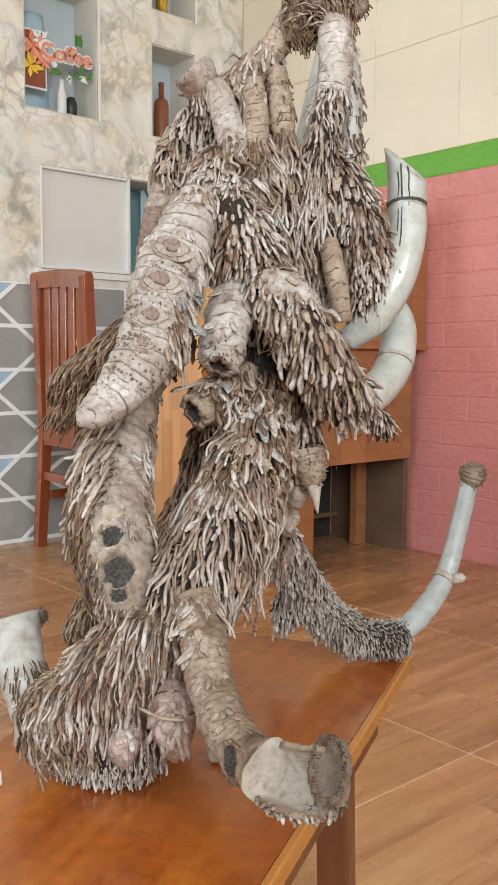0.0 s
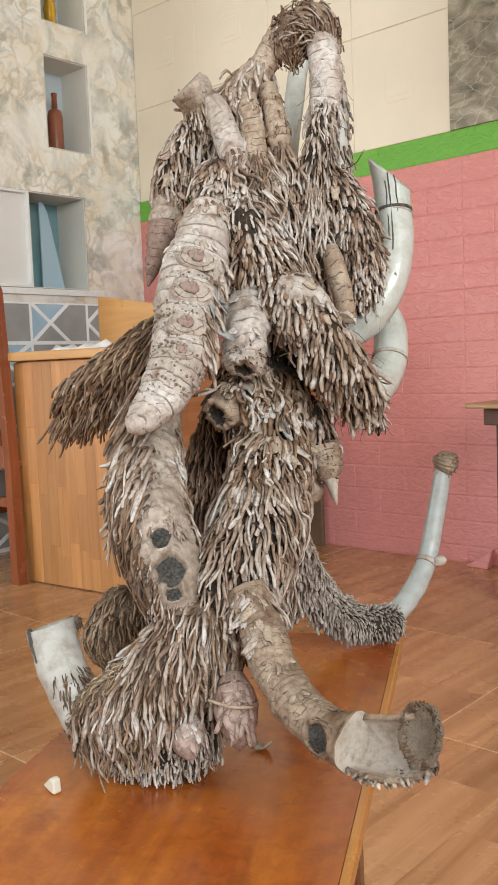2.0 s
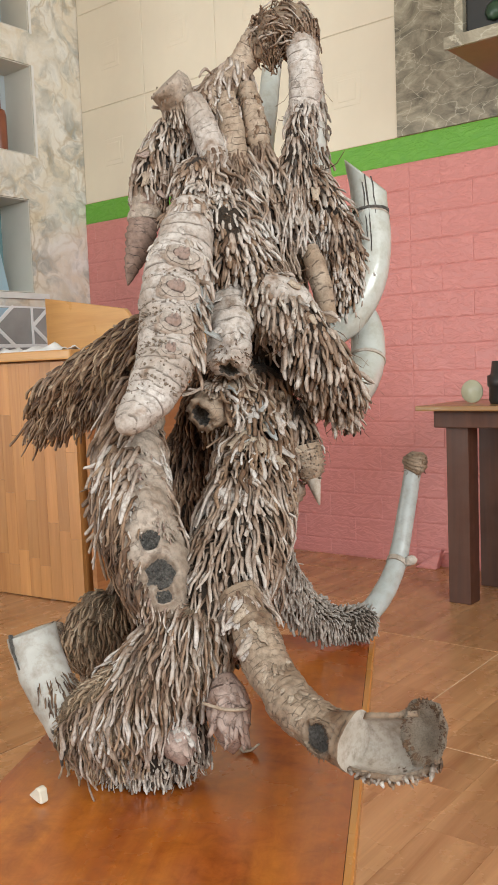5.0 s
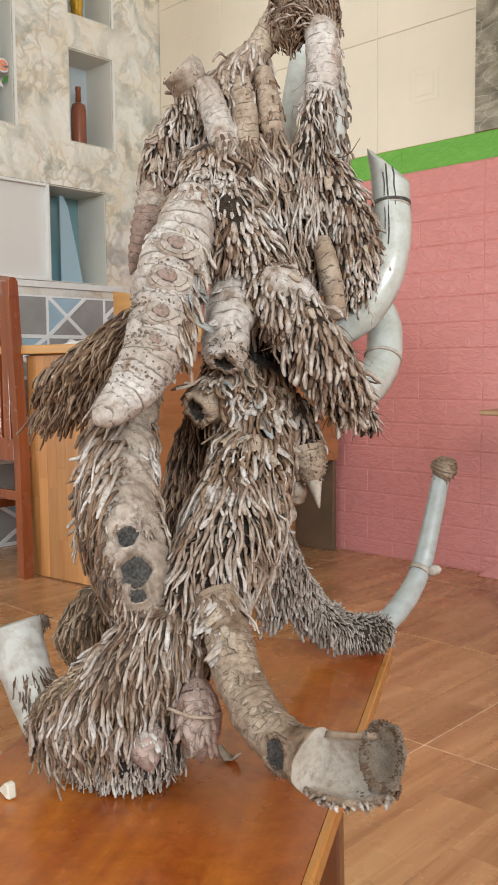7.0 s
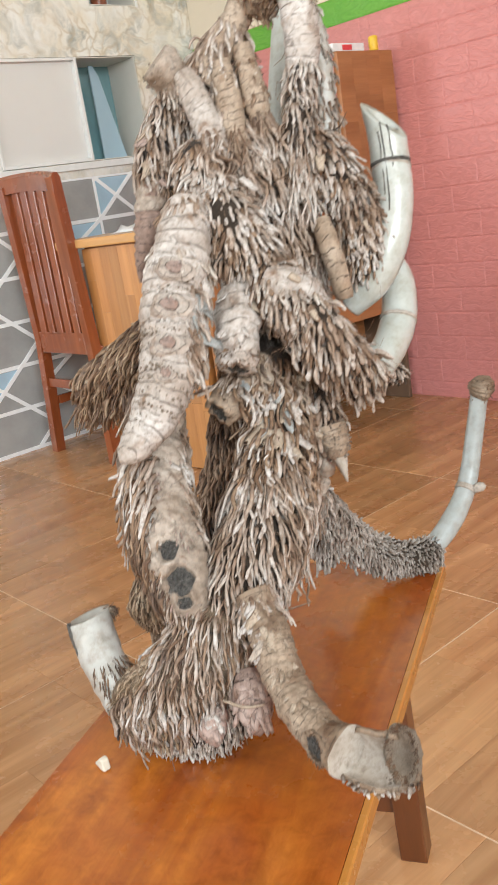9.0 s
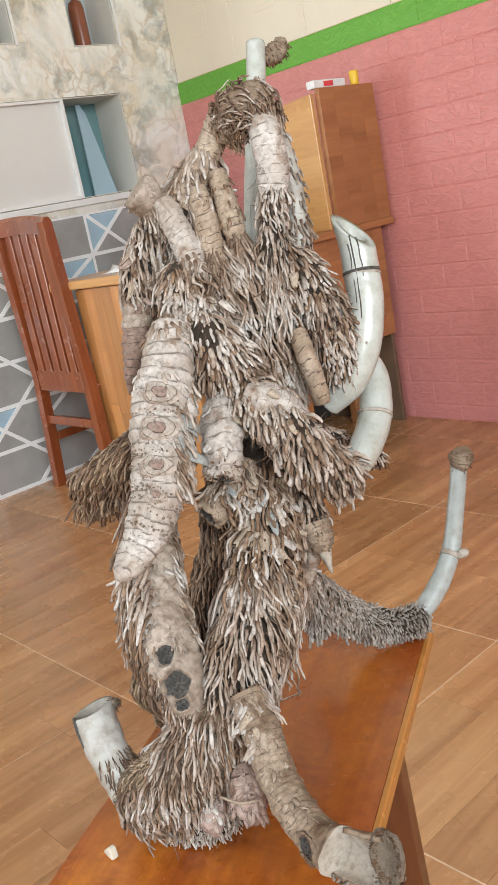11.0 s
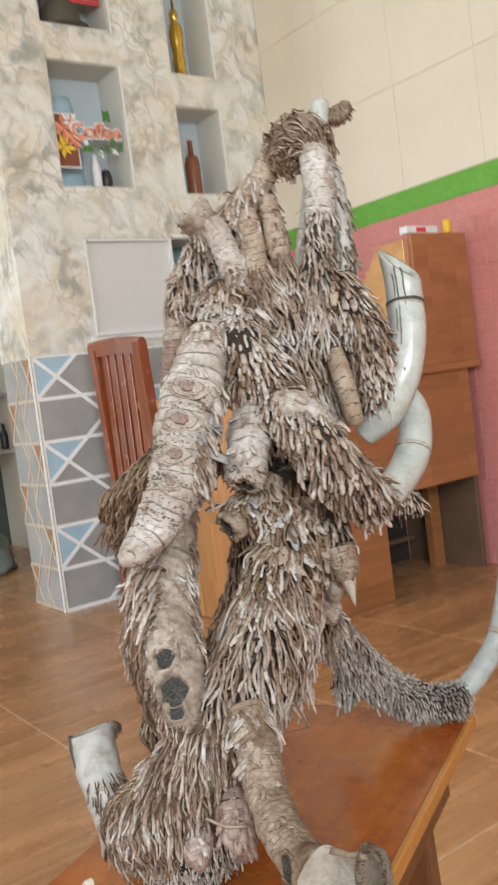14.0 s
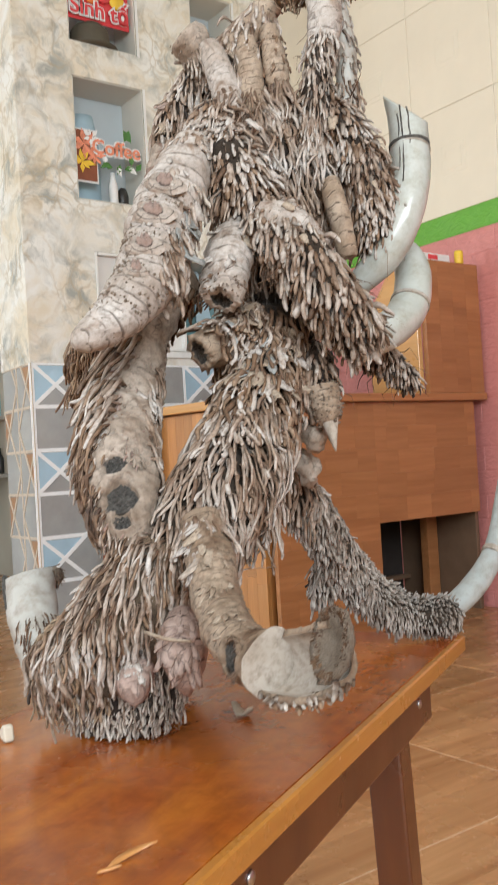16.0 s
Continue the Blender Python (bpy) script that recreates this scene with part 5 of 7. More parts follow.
    for spec in under + list(fringe or ()):
        spec = dict(spec)
        m = spec.pop("mat", fringe_mat or ROOTLET)
        rng = np.random.default_rng(seed * 13 + len(ob.children))
        lone = single if spec["length"][1] > 0.04 else 0
        S, D, L, R, G = rootlets(path, rng, **{k: v for k, v in spec.items() if k not in ("bend", "wave", "lift")})
        if len(S):
            fine, long = spec["radius"][1] < 0.0013, spec["length"][1]
            V, Q, T = rootlet_shapes(S, D, L, R, G, spec.get("bend", 1.2), spec.get("wave", 0.05), rng, 3 if fine else 5 if long < 0.03 else 6, 3 if fine else 4 if long < 0.015 else 5 if long < 0.03 else 6, hug=path if "lift" in spec else None, lift=spec.get("lift", 0.0))
            V[:, 2] = np.maximum(V[:, 2], 0.001)
            per, quads, n = len(V) // len(S), len(Q) // len(S), len(S)
            chosen = np.zeros(n, bool)
            if lone:
                nearest = np.argsort(S[:, 1])[:lone]
                chosen[nearest] = True
                for i in nearest:
                    one = mesh_of("rootlet", V[i * per : (i + 1) * per], list(map(tuple, Q[:quads])) + [tuple(T[0])], m, True)
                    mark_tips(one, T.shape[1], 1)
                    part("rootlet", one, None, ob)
            rest = ~chosen
            keep = np.repeat(rest, per)
            k = int(rest.sum())
            if not k:
                continue
            QQ = (Q[:quads][None] + (np.arange(k) * per)[:, None, None]).reshape(-1, 4)
            TT = (T[:1][None] + (np.arange(k) * per)[:, None, None]).reshape(-1, T.shape[1])
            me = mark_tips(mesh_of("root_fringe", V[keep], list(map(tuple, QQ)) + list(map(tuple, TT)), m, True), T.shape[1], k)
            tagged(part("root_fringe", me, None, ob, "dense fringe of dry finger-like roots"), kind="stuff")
    return ob


def finger(**k):
    return dict(dict(gap=0.0052, row=0.0072, length=(0.012, 0.021), radius=(0.0017, 0.0027), normal=0.75, hang=0.6, bend=2.6, wave=0.09, swirl=0.5), **k)


def rope(**k):
    return dict(dict(gap=0.0050, row=0.0100, length=(0.024, 0.044), radius=(0.0014, 0.0023), normal=0.22, hang=1.0, bend=1.2, wave=0.13, swirl=0.45), **k)


def stubby(**k):
    return dict(dict(length=(0.006, 0.012), radius=(0.0015, 0.0024), normal=1.0, hang=0.35, bend=0.8, wave=0.05, gap=0.005), **k)


def fuzz_of(**k):
    return dict(dict(gap=0.0030, row=0.0036, length=(0.003, 0.0065), radius=(0.0004, 0.0008), normal=0.7, hang=0.4, bend=1.2, wave=0.15, swirl=0.7, mat=ROOTLET_BROWN), **k)


# top arch
limb("crown_knob", [(0.006, 0.106, 0.656, 0.012), (0.012, 0.101, 0.676, 0.0195), (0.025, 0.098, 0.686, 0.0225), (0.039, 0.10, 0.681, 0.0205), (0.049, 0.10, 0.664, 0.013)], BARK_FOOT, "rough brown knob at the top", lump=0.22, sides=44, step=0.002, fringe=[rope(length=(0.012, 0.024), gap=0.0054, row=0.0080, radius=(0.0009, 0.0017), normal=0.15, along=1.1, hang=0.5, bend=0.6, swirl=0.4, wave=0.10, lift=0.005, span=(0.15, 1.0)), rope(length=(0.008, 0.018), gap=0.0048, row=0.0065, radius=(0.0009, 0.0016), normal=0.3, along=0.5, hang=0.8, bend=0.8, swirl=0.8, lift=0.006, mat=ROOTLET_BROWN), fuzz_of(gap=0.004, row=0.005, mat=ROOTLET_DUSTY)])
limb("arch_limb", [(0.002, 0.105, 0.680, 0.013), (-0.016, 0.112, 0.652, 0.0145), (-0.040, 0.11, 0.625, 0.017), (-0.058, 0.105, 0.605, 0.019)], BARK_BROWN, rings=0.06, ring_every=0.008, step=0.0016, fringe=[finger(span=(0.38, 1.0), length=(0.014, 0.026), gap=0.006, row=0.009, normal=0.35, hang=1.0)])
limb("arch_limb", [(0.038, 0.10, 0.683, 0.014), (0.043, 0.085, 0.655, 0.0155), (0.043, 0.08, 0.62, 0.016), (0.036, 0.077, 0.585, 0.012)], BARK, "ringed pale limb with a fringe below", rings=0.06, ring_every=0.009, step=0.0016)
# added near-black sleeve over the pale limb, shading the gaps by colour
limb("shaggy_sleeve", [(0.043, 0.08, 0.628, 0.012), (0.042, 0.079, 0.612, 0.0165), (0.034, 0.075, 0.575, 0.0175), (0.028, 0.075, 0.53, 0.020), (0.024, 0.07, 0.49, 0.014), (0.022, 0.068, 0.475, 0.005)], SHADE_CORE, "limb sleeve covered in ragged finger roots, near-black for shade", lump=0.3, fringe=[finger(length=(0.012, 0.022), gap=0.0054, row=0.0082, radius=(0.0013, 0.0022), normal=0.5, hang=0.9, swirl=0.7), finger(length=(0.010, 0.018), gap=0.0080, row=0.010, normal=0.7, swirl=1.1, radius=(0.0012, 0.0020), mat=ROOTLET_GREY), rope(span=(0.6, 1.0), length=(0.03, 0.05), gap=0.0060, row=0.010)])
# crown and hanging ringed limbs
limb("crown_limb", [(-0.088, 0.105, 0.598, 0.018), (-0.068, 0.105, 0.602, 0.02), (-0.035, 0.105, 0.605, 0.02), (-0.005, 0.105, 0.60, 0.016)], SHADE_CORE, lump=0.25, fringe=[finger(length=(0.012, 0.02), normal=0.4, hang=0.9)])
limb("sawn_stump", [(-0.068, 0.112, 0.588, 0.0125), (-0.076, 0.104, 0.604, 0.0165), (-0.0845, 0.098, 0.616, 0.0188), (-0.0905, 0.095, 0.6235, 0.0196), (-0.0948, 0.0935, 0.6280, 0.0192)], BARK_LEG, "sawn stump with a flat weathered end", lump=0.2, sides=44, step=0.0015, fringe=[finger(span=(0.28, 0.62), length=(0.010, 0.019), gap=0.0048, row=0.0056, radius=(0.0013, 0.0020), normal=0.42, hang=1.0, along=-0.6, swirl=0.3, mat=ROOTLET_PALE), finger(span=(0.0, 0.4), length=(0.012, 0.02), normal=0.4, hang=1.0), stubby(span=(0.5, 0.96), gap=0.0065, length=(0.001, 0.0026), radius=(0.0006, 0.0014), mat=WART, skip=lambda p, out: p[2] > 0.632)])
limb("hanging_limb", [(-0.070, 0.09, 0.612, 0.011), (-0.064, 0.083, 0.595, 0.0125), (-0.056, 0.078, 0.57, 0.0135), (-0.05, 0.068, 0.54, 0.013), (-0.045, 0.055, 0.515, 0.006)], BARK, "smooth ringed pale limb", fringe=[rope(span=(0.58, 1.0), length=(0.034, 0.062), gap=0.0046, row=0.007, radius=(0.0014, 0.0024), wave=0.20)], rings=0.078, ring_every=0.0075, step=0.0015, lump=0.06)
limb("hanging_limb", [(-0.036, 0.10, 0.618, 0.011), (-0.033, 0.092, 0.595, 0.0125), (-0.031, 0.085, 0.57, 0.013), (-0.03, 0.072, 0.535, 0.011), (-0.028, 0.06, 0.51, 0.005)], BARK_BROWN, "ringed brown limb", fringe=[rope(span=(0.58, 1.0), length=(0.03, 0.056), gap=0.0046, row=0.007, radius=(0.0014, 0.0023), wave=0.18)], rings=0.078, ring_every=0.0075, step=0.0015, lump=0.08)
limb("hanging_limb", [(-0.012, 0.105, 0.63, 0.010), (-0.009, 0.095, 0.605, 0.011), (-0.006, 0.088, 0.58, 0.0115), (-0.002, 0.082, 0.55, 0.009), (0.002, 0.075, 0.525, 0.004)], BARK_BROWN, rings=0.084, ring_every=0.0075, step=0.0015, lump=0.1, fringe=[finger(span=(0.1, 0.6), gap=0.016, length=(0.005, 0.010), mat=ROOTLET_BROWN), rope(span=(0.6, 1.0), gap=0.005, row=0.007)])
limb("drooping_limb", [(-0.082, 0.113, 0.602, 0.014), (-0.097, 0.107, 0.573, 0.0160), (-0.112, 0.102, 0.540, 0.0170), (-0.117, 0.095, 0.510, 0.0155), (-0.121, 0.091, 0.496, 0.012)], SHADE_CORE, "drooping limb with flat wavy roots", lump=0.25, fringe=[rope(length=(0.018, 0.034), gap=0.0046, row=0.0085, radius=(0.0013, 0.0022), normal=0.15, swirl=0.7, wave=0.12, lift=0.0045), finger(span=(0.2, 0.9), gap=0.010, row=0.012, length=(0.010, 0.018), normal=0.4, mat=ROOTLET_BROWN)])
limb("drooping_tip", [(-0.1175, 0.093, 0.517, 0.0125), (-0.1225, 0.088, 0.494, 0.0142), (-0.1295, 0.079, 0.468, 0.0122), (-0.1370, 0.071, 0.448, 0.0074), (-0.1420, 0.066, 0.431, 0.0010)], TIP_SKIN, "red-brown ringed pointed tip", rings=0.16, ring_every=0.0085, step=0.0013, lump=0.12, sides=30)
limb("tip_collar", [(-0.1150, 0.0945, 0.524, 0.0120), (-0.1190, 0.0920, 0.509, 0.0150), (-0.1222, 0.0890, 0.497, 0.0156), (-0.1226, 0.0886, 0.495, 0.0146)], BARK_LEG, "pale papery collar above the pointed tip", lump=0.22, sides=36, step=0.0015)
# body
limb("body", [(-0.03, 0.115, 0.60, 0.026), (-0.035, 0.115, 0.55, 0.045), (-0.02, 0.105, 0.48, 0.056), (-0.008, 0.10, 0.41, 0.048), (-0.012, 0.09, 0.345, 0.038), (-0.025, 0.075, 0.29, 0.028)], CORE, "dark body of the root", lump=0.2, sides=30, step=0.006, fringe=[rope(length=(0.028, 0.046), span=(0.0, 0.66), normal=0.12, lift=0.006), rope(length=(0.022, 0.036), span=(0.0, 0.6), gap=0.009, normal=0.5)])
limb("shaggy_front", [(-0.058, 0.085, 0.55, 0.032), (-0.066, 0.072, 0.52, 0.038), (-0.052, 0.045, 0.475, 0.044), (-0.035, 0.038, 0.44, 0.038), (-0.02, 0.045, 0.405, 0.025)], SHADE_CORE, lump=0.22, sides=28, fringe=[rope(length=(0.024, 0.044), span=(0, 0.45), normal=0.35, radius=(0.0014, 0.0023), wave=0.16), finger(gap=0.0052, row=0.0072, length=(0.013, 0.023), radius=(0.0018, 0.0029), swirl=0.6), finger(gap=0.010, row=0.012, span=(0.2, 1), swirl=0.9, normal=0.9, length=(0.012, 0.018)), finger(gap=0.0060, row=0.0085, length=(0.010, 0.018), normal=0.35, hang=1.0, bend=1.0, swirl=0.6, mat=ROOTLET_BROWN)])
limb("root_tuft", [(-0.048, 0.056, 0.522, 0.009), (-0.050, 0.044, 0.509, 0.0145), (-0.052, 0.035, 0.494, 0.0155), (-0.050, 0.032, 0.478, 0.010)], SHADE_CORE, "tuft of finger roots beside the horn", lump=0.2, fringe=[rope(span=(0.0, 0.5), gap=0.0040, row=0.0042, length=(0.018, 0.032), radius=(0.0014, 0.0022), normal=0.35, along=0.7, hang=0.5, bend=0.8, swirl=0.5), finger(gap=0.0048, row=0.0062, length=(0.012, 0.020), normal=0.55, hang=0.9, swirl=0.6), finger(gap=0.0070, row=0.0085, length=(0.010, 0.016), normal=0.3, hang=1.0, mat=ROOTLET_BROWN)])
# horn
HORN = [(-0.082, 0.035, 0.495, 0.019), (-0.092, 0.012, 0.462, 0.0255), (-0.104, -0.006, 0.43, 0.0262), (-0.112, -0.026, 0.395, 0.0262), (-0.119, -0.048, 0.36, 0.0245), (-0.133, -0.074, 0.332, 0.020), (-0.148, -0.092, 0.315, 0.015), (-0.158, -0.102, 0.307, 0.010), (-0.1625, -0.107, 0.303, 0.003)]
wart = dict(gap=0.0034, length=(0.0013, 0.0024), radius=(0.0010, 0.0017), normal=1.0, hang=0.0, bend=0.0, wave=0.0, swirl=0.0, mat=WART)
horn = limb("horn", HORN, BARK, "thick pale ringed horn with wart scars", rings=0.055, ring_every=0.0125, lump=0.12, sides=40, step=0.0013, fringe=[dict(wart, row=0.0125, span=(0.26, 0.80)), dict(wart, row=0.0125, span=(0.272, 0.72), gap=0.004), dict(wart, gap=0.0060, row=0.0050, span=(0.25, 0.9), radius=(0.0004, 0.0008), mat=WART), finger(span=(0.0, 0.07), length=(0.012, 0.020), gap=0.0052), finger(span=(0.215, 0.232), length=(0.014, 0.021), gap=0.0062, row=0.0045, radius=(0.0017, 0.0027), normal=0.8, hang=0.9, bend=2.0, swirl=0.15, mat=ROOTLET_PALE), finger(span=(0.3, 0.62), length=(0.014, 0.026), skip=lambda p, out: out[0] < 0.62, along=0.6)])


def on_limb(points, share, toward):
    """A pose on the skin of a limb at a share of its length, z outwards, on the side that faces a given way."""
    path = spline(points, 0.002)
    t, _, _ = frames(path)
    i = int(share * (len(path) - 1))
    n = np.array(toward, float) - t[i] * (np.array(toward) @ t[i])
    n /= np.linalg.norm(n)
    x = np.cross(t[i], n)
    p = path[i, :3] + n * path[i, 3]
    return Matrix(((x[0], t[i][0], n[0], p[0]), (x[1], t[i][1], n[1], p[1]), (x[2], t[i][2], n[2], p[2]), (0, 0, 0, 1)))


def boss(r, h, points, rng):
    """A low cracked boss: a wavy disc that rises to an off-centre peak."""
    vs, fs, n = [], [], 18
    rings_ = ((1.3, -0.35), (1.05, 0.30), (0.9, 0.42), (0.55, 0.25), (0.40, 1.1), (0.18, 0.70))
    for f, z in rings_:
        for k in range(n):
            a = 2 * math.pi * k / n
            w = 1 + 0.09 * math.sin(3 * a + f * 4) + rng.uniform(-0.09, 0.09)
            vs.append((r * f * w * math.cos(a) * 1.2, r * f * w * math.sin(a) * 0.8 - r * 0.1 * (1 - f), h * (z + rng.uniform(-0.22, 0.22) * (1 if f > 0.5 else 2.2))))
    vs.append((0.0, -r * 0.1, h * 1.04))
    for i in range(len(rings_) - 1):
        fs += [(i * n + k, i * n + (k + 1) % n, (i + 1) * n + (k + 1) % n, (i + 1) * n + k) for k in range(n)]
    fs += [((len(rings_) - 1) * n + k, (len(rings_) - 1) * n + (k + 1) % n, len(vs) - 1) for k in range(n)]
    return vs, fs


rnd = random.Random(6)
for share, r in ((0.30, 0.0115), (0.44, 0.0120), (0.575, 0.0105), (0.70, 0.0070)):
    sc = part("scar", mesh_of("scar", *boss(r, 0.0062, None, rnd), SCAR, True), None, horn, "cracked brown bud scar")
    sc.data.attributes.new("ring", "FLOAT", "POINT").data.foreach_set("value", [(0.0, 0.92, 0.1, 0.95, 0.4, 0.0)[i // 18] for i in range(108)] + [0.95])
    sc.data.materials.append(BUD)
    for poly in sc.data.polygons:
        if poly.index >= 54:
            poly.material_index = 1
    sc.matrix_local = on_limb(HORN, share, (0.05, -1.0, 0.25)) @ Matrix.Translation((0, 0, 0.0015))
# left wing
limb("wing", [(-0.10, 0.05, 0.385, 0.022), (-0.13, 0.062, 0.37, 0.026), (-0.17, 0.092, 0.345, 0.026), (-0.208, 0.128, 0.326, 0.022), (-0.232, 0.157, 0.314, 0.014), (-0.240, 0.166, 0.310, 0.006)], BARK_BROWN, "brown wing with long hanging roots", lump=0.15, fringe=[rope(gap=0.0036, row=0.0100, radius=(0.0011, 0.0020), length=(0.026, 0.046), along=1.3, normal=0.08, hang=0.35, bend=0.55, swirl=0.25, wave=0.07, lift=0.004, mat=ROOTLET_BROWN, skip=lambda p, out: out[2] > 0.93), rope(gap=0.009, row=0.012, length=(0.02, 0.036), along=1.0, normal=0.15, hang=0.5, bend=0.6, swirl=0.3, lift=0.006, mat=ROOTLET_DUSTY), finger(gap=0.006, row=0.009, length=(0.010, 0.022), normal=0.4, hang=0.9, mat=ROOTLET_BROWN, skip=lambda p, out: out[2] > -0.5)])
# lower left leg
LEG = [(-0.112, 0.045, 0.37, 0.016), (-0.131, 0.028, 0.33, 0.0205), (-0.146, 0.012, 0.285, 0.0245), (-0.1485, -0.03, 0.238, 0.0280), (-0.143, -0.058, 0.202, 0.0292), (-0.136, -0.079, 0.168, 0.0245), (-0.133, -0.088, 0.151, 0.0155), (-0.1328, -0.0895, 0.1465, 0.009)]
LEG_ROT = [(0.79, (0.05, -1.0, 0.15), 0.0098, 0.012), (0.885, (0.14, -1.0, 0.1), 0.0135, 0.012), (0.945, (0.10, -1.0, 0.0), 0.0085, 0.006)]
LEG_HOLES = [(np.array(on_limb(LEG, q, way).translation), wide) for q, way, wide, _ in LEG_ROT]
IN_HOLE = lambda p: any(np.linalg.norm(p - c) < wide * 1.25 for c, wide in LEG_HOLES)
limb("lower_leg", LEG, BARK_LEG, "knobbly leg with a sawn rotten end", lump=0.20, sides=110, step=0.0012, dents=LEG_ROT, fringe=[
    dict(gap=0.0046, row=0.0058, length=(0.0028, 0.0065), radius=(0.0006, 0.0015), normal=0.25, hang=0.7, bend=0.2, wave=0.05, swirl=0.6, span=(0.2, 0.97), mat=BARK_LEG, skip=lambda p, out: out[1] > 0.3 or IN_HOLE(p)),
    dict(gap=0.0085, row=0.0095, length=(0.0030, 0.0070), radius=(0.0006, 0.0013), normal=0.4, hang=0.7, bend=0.2, wave=0.05, swirl=0.8, span=(0.3, 0.97), mat=BUD, skip=lambda p, out: out[1] > 0.3 or IN_HOLE(p)),
    rope(span=(0.16, 0.64), length=(0.030, 0.055), gap=0.0042, row=0.008, radius=(0.0016, 0.0028), normal=0.35, swirl=0.25, wave=0.08, drift=(-0.55, 0, 0), lift=0.009, mat=ROOTLET_BROWN, skip=lambda p, out: out[0] > 0.0 and out[1] < 0.6),
    rope(span=(0.16, 0.62), length=(0.034, 0.060), gap=0.0050, row=0.009, radius=(0.0018, 0.0029), normal=0.38, swirl=0.2, wave=0.07, drift=(-0.6, 0, 0), lift=0.010, skip=lambda p, out: out[0] > 0.2 and out[1] < 0.6),
    rope(span=(0.25, 0.66), length=(0.020, 0.040), gap=0.0080, row=0.011, radius=(0.0013, 0.0022), normal=0.4, swirl=0.3, bend=1.2, drift=(-0.2, 0, 0), skip=lambda p, out: out[0] > -0.5),
    rope(span=(0.55, 0.92), length=(0.020, 0.040), gap=0.0046, row=0.009, normal=0.25, lift=0.007, mat=ROOTLET_BROWN, skip=lambda p, out: out[1] < 0.4 and out[0] > -0.5),
    finger(span=(0.62, 0.98), length=(0.008, 0.016), gap=0.0042, row=0.0054, radius=(0.0009, 0.0016), normal=0.5, hang=0.6, swirl=0.9, drift=(0.2, 0, 0), skip=lambda p, out: out[1] < 0.5 and out[0] > (-0.25 if p[2] > 0.195 else -0.02) or IN_HOLE(p)),
    finger(span=(0.64, 0.98), length=(0.008, 0.016), gap=0.0060, row=0.0066, radius=(0.0009, 0.0016), normal=0.6, hang=0.6, swirl=0.9, mat=ROOTLET_BROWN, skip=lambda p, out: out[1] < 0.5 and out[0] > -0.15 or IN_HOLE(p)),
    rope(span=(0.3, 0.75), length=(0.018, 0.034), gap=0.0060, normal=0.12, hang=1.0, lift=0.003, skip=lambda p, out: out[0] < 0.72), stubby(span=(0.93, 1.0), length=(0.002, 0.005), radius=(0.0006, 0.0013), mat=ROOTLET_PALE, skip=lambda p, out: p[2] > 0.160)])


# back leg and mound
limb("back_leg", [(-0.03, 0.13, 0.36, 0.03), (-0.065, 0.165, 0.27, 0.033), (-0.085, 0.17, 0.20, 0.033), (-0.115, 0.155, 0.14, 0.034), (-0.15, 0.13, 0.08, 0.042), (-0.165, 0.12, 0.04, 0.04)], SHADE_CORE, "dusty back leg", lump=0.2, fringe=[rope(length=(0.02, 0.035), lift=0.006, mat=ROOTLET_BROWN)])
limb("mound", [(-0.155, 0.135, 0.105, 0.026), (-0.172, 0.125, 0.088, 0.042), (-0.188, 0.118, 0.06, 0.043), (-0.20, 0.11, 0.035, 0.03)], FELT, "dusty mound of short roots", lump=0.25, fringe=[rope(length=(0.014, 0.026), gap=0.0044, row=0.0075, radius=(0.0013, 0.0021), normal=0.15, swirl=0.5, lift=0.004, mat=ROOTLET_DUSTY), fuzz_of(gap=0.0032, row=0.0036, mat=ROOTLET_DUSTY)], fuzz=False)
limb("bud", [(-0.105, -0.010, 0.176, 0.008), (-0.110, -0.022, 0.165, 0.0145), (-0.114, -0.034, 0.150, 0.0135), (-0.117, -0.040, 0.138, 0.006)], BUD, "red-brown bud tucked behind the leg", rings=0.05, ring_every=0.012, step=0.002, sides=30, lump=0.1)
# stubs in the middle
limb("stub", [(-0.045, 0.04, 0.415, 0.018), (-0.051, 0.018, 0.395, 0.0205), (-0.056, 0.002, 0.372, 0.0205), (-0.059, -0.007, 0.352, 0.0185), (-0.060, -0.010, 0.346, 0.015)], BARK, "ringed sawn stub", rings=0.035, ring_every=0.013, step=0.0018, lump=0.22, open_end=True, sides=40, wall=0.42, fringe=[stubby(span=(0.8, 1.0), gap=0.004, length=(0.002, 0.006), radius=(0.0006, 0.0012), mat=ROOTLET_BROWN)])
limb("stub", [(-0.035, 0.045, 0.335, 0.02), (-0.055, 0.028, 0.322, 0.019), (-0.074, 0.014, 0.312, 0.0185), (-0.084, 0.007, 0.306, 0.0175)], BARK_BROWN, "short hollow stub", lump=0.3, sides=40, open_end=True, wall=0.38, fringe=[rope(length=(0.012, 0.024), span=(0.0, 0.6), gap=0.0042, row=0.006, normal=0.12, hang=0.5, along=0.9, bend=0.5), rope(length=(0.016, 0.03), span=(0.1, 0.7), gap=0.007, normal=0.2, mat=ROOTLET_BROWN), rope(gap=0.012, span=(0.0, 0.6), length=(0.02, 0.035))])
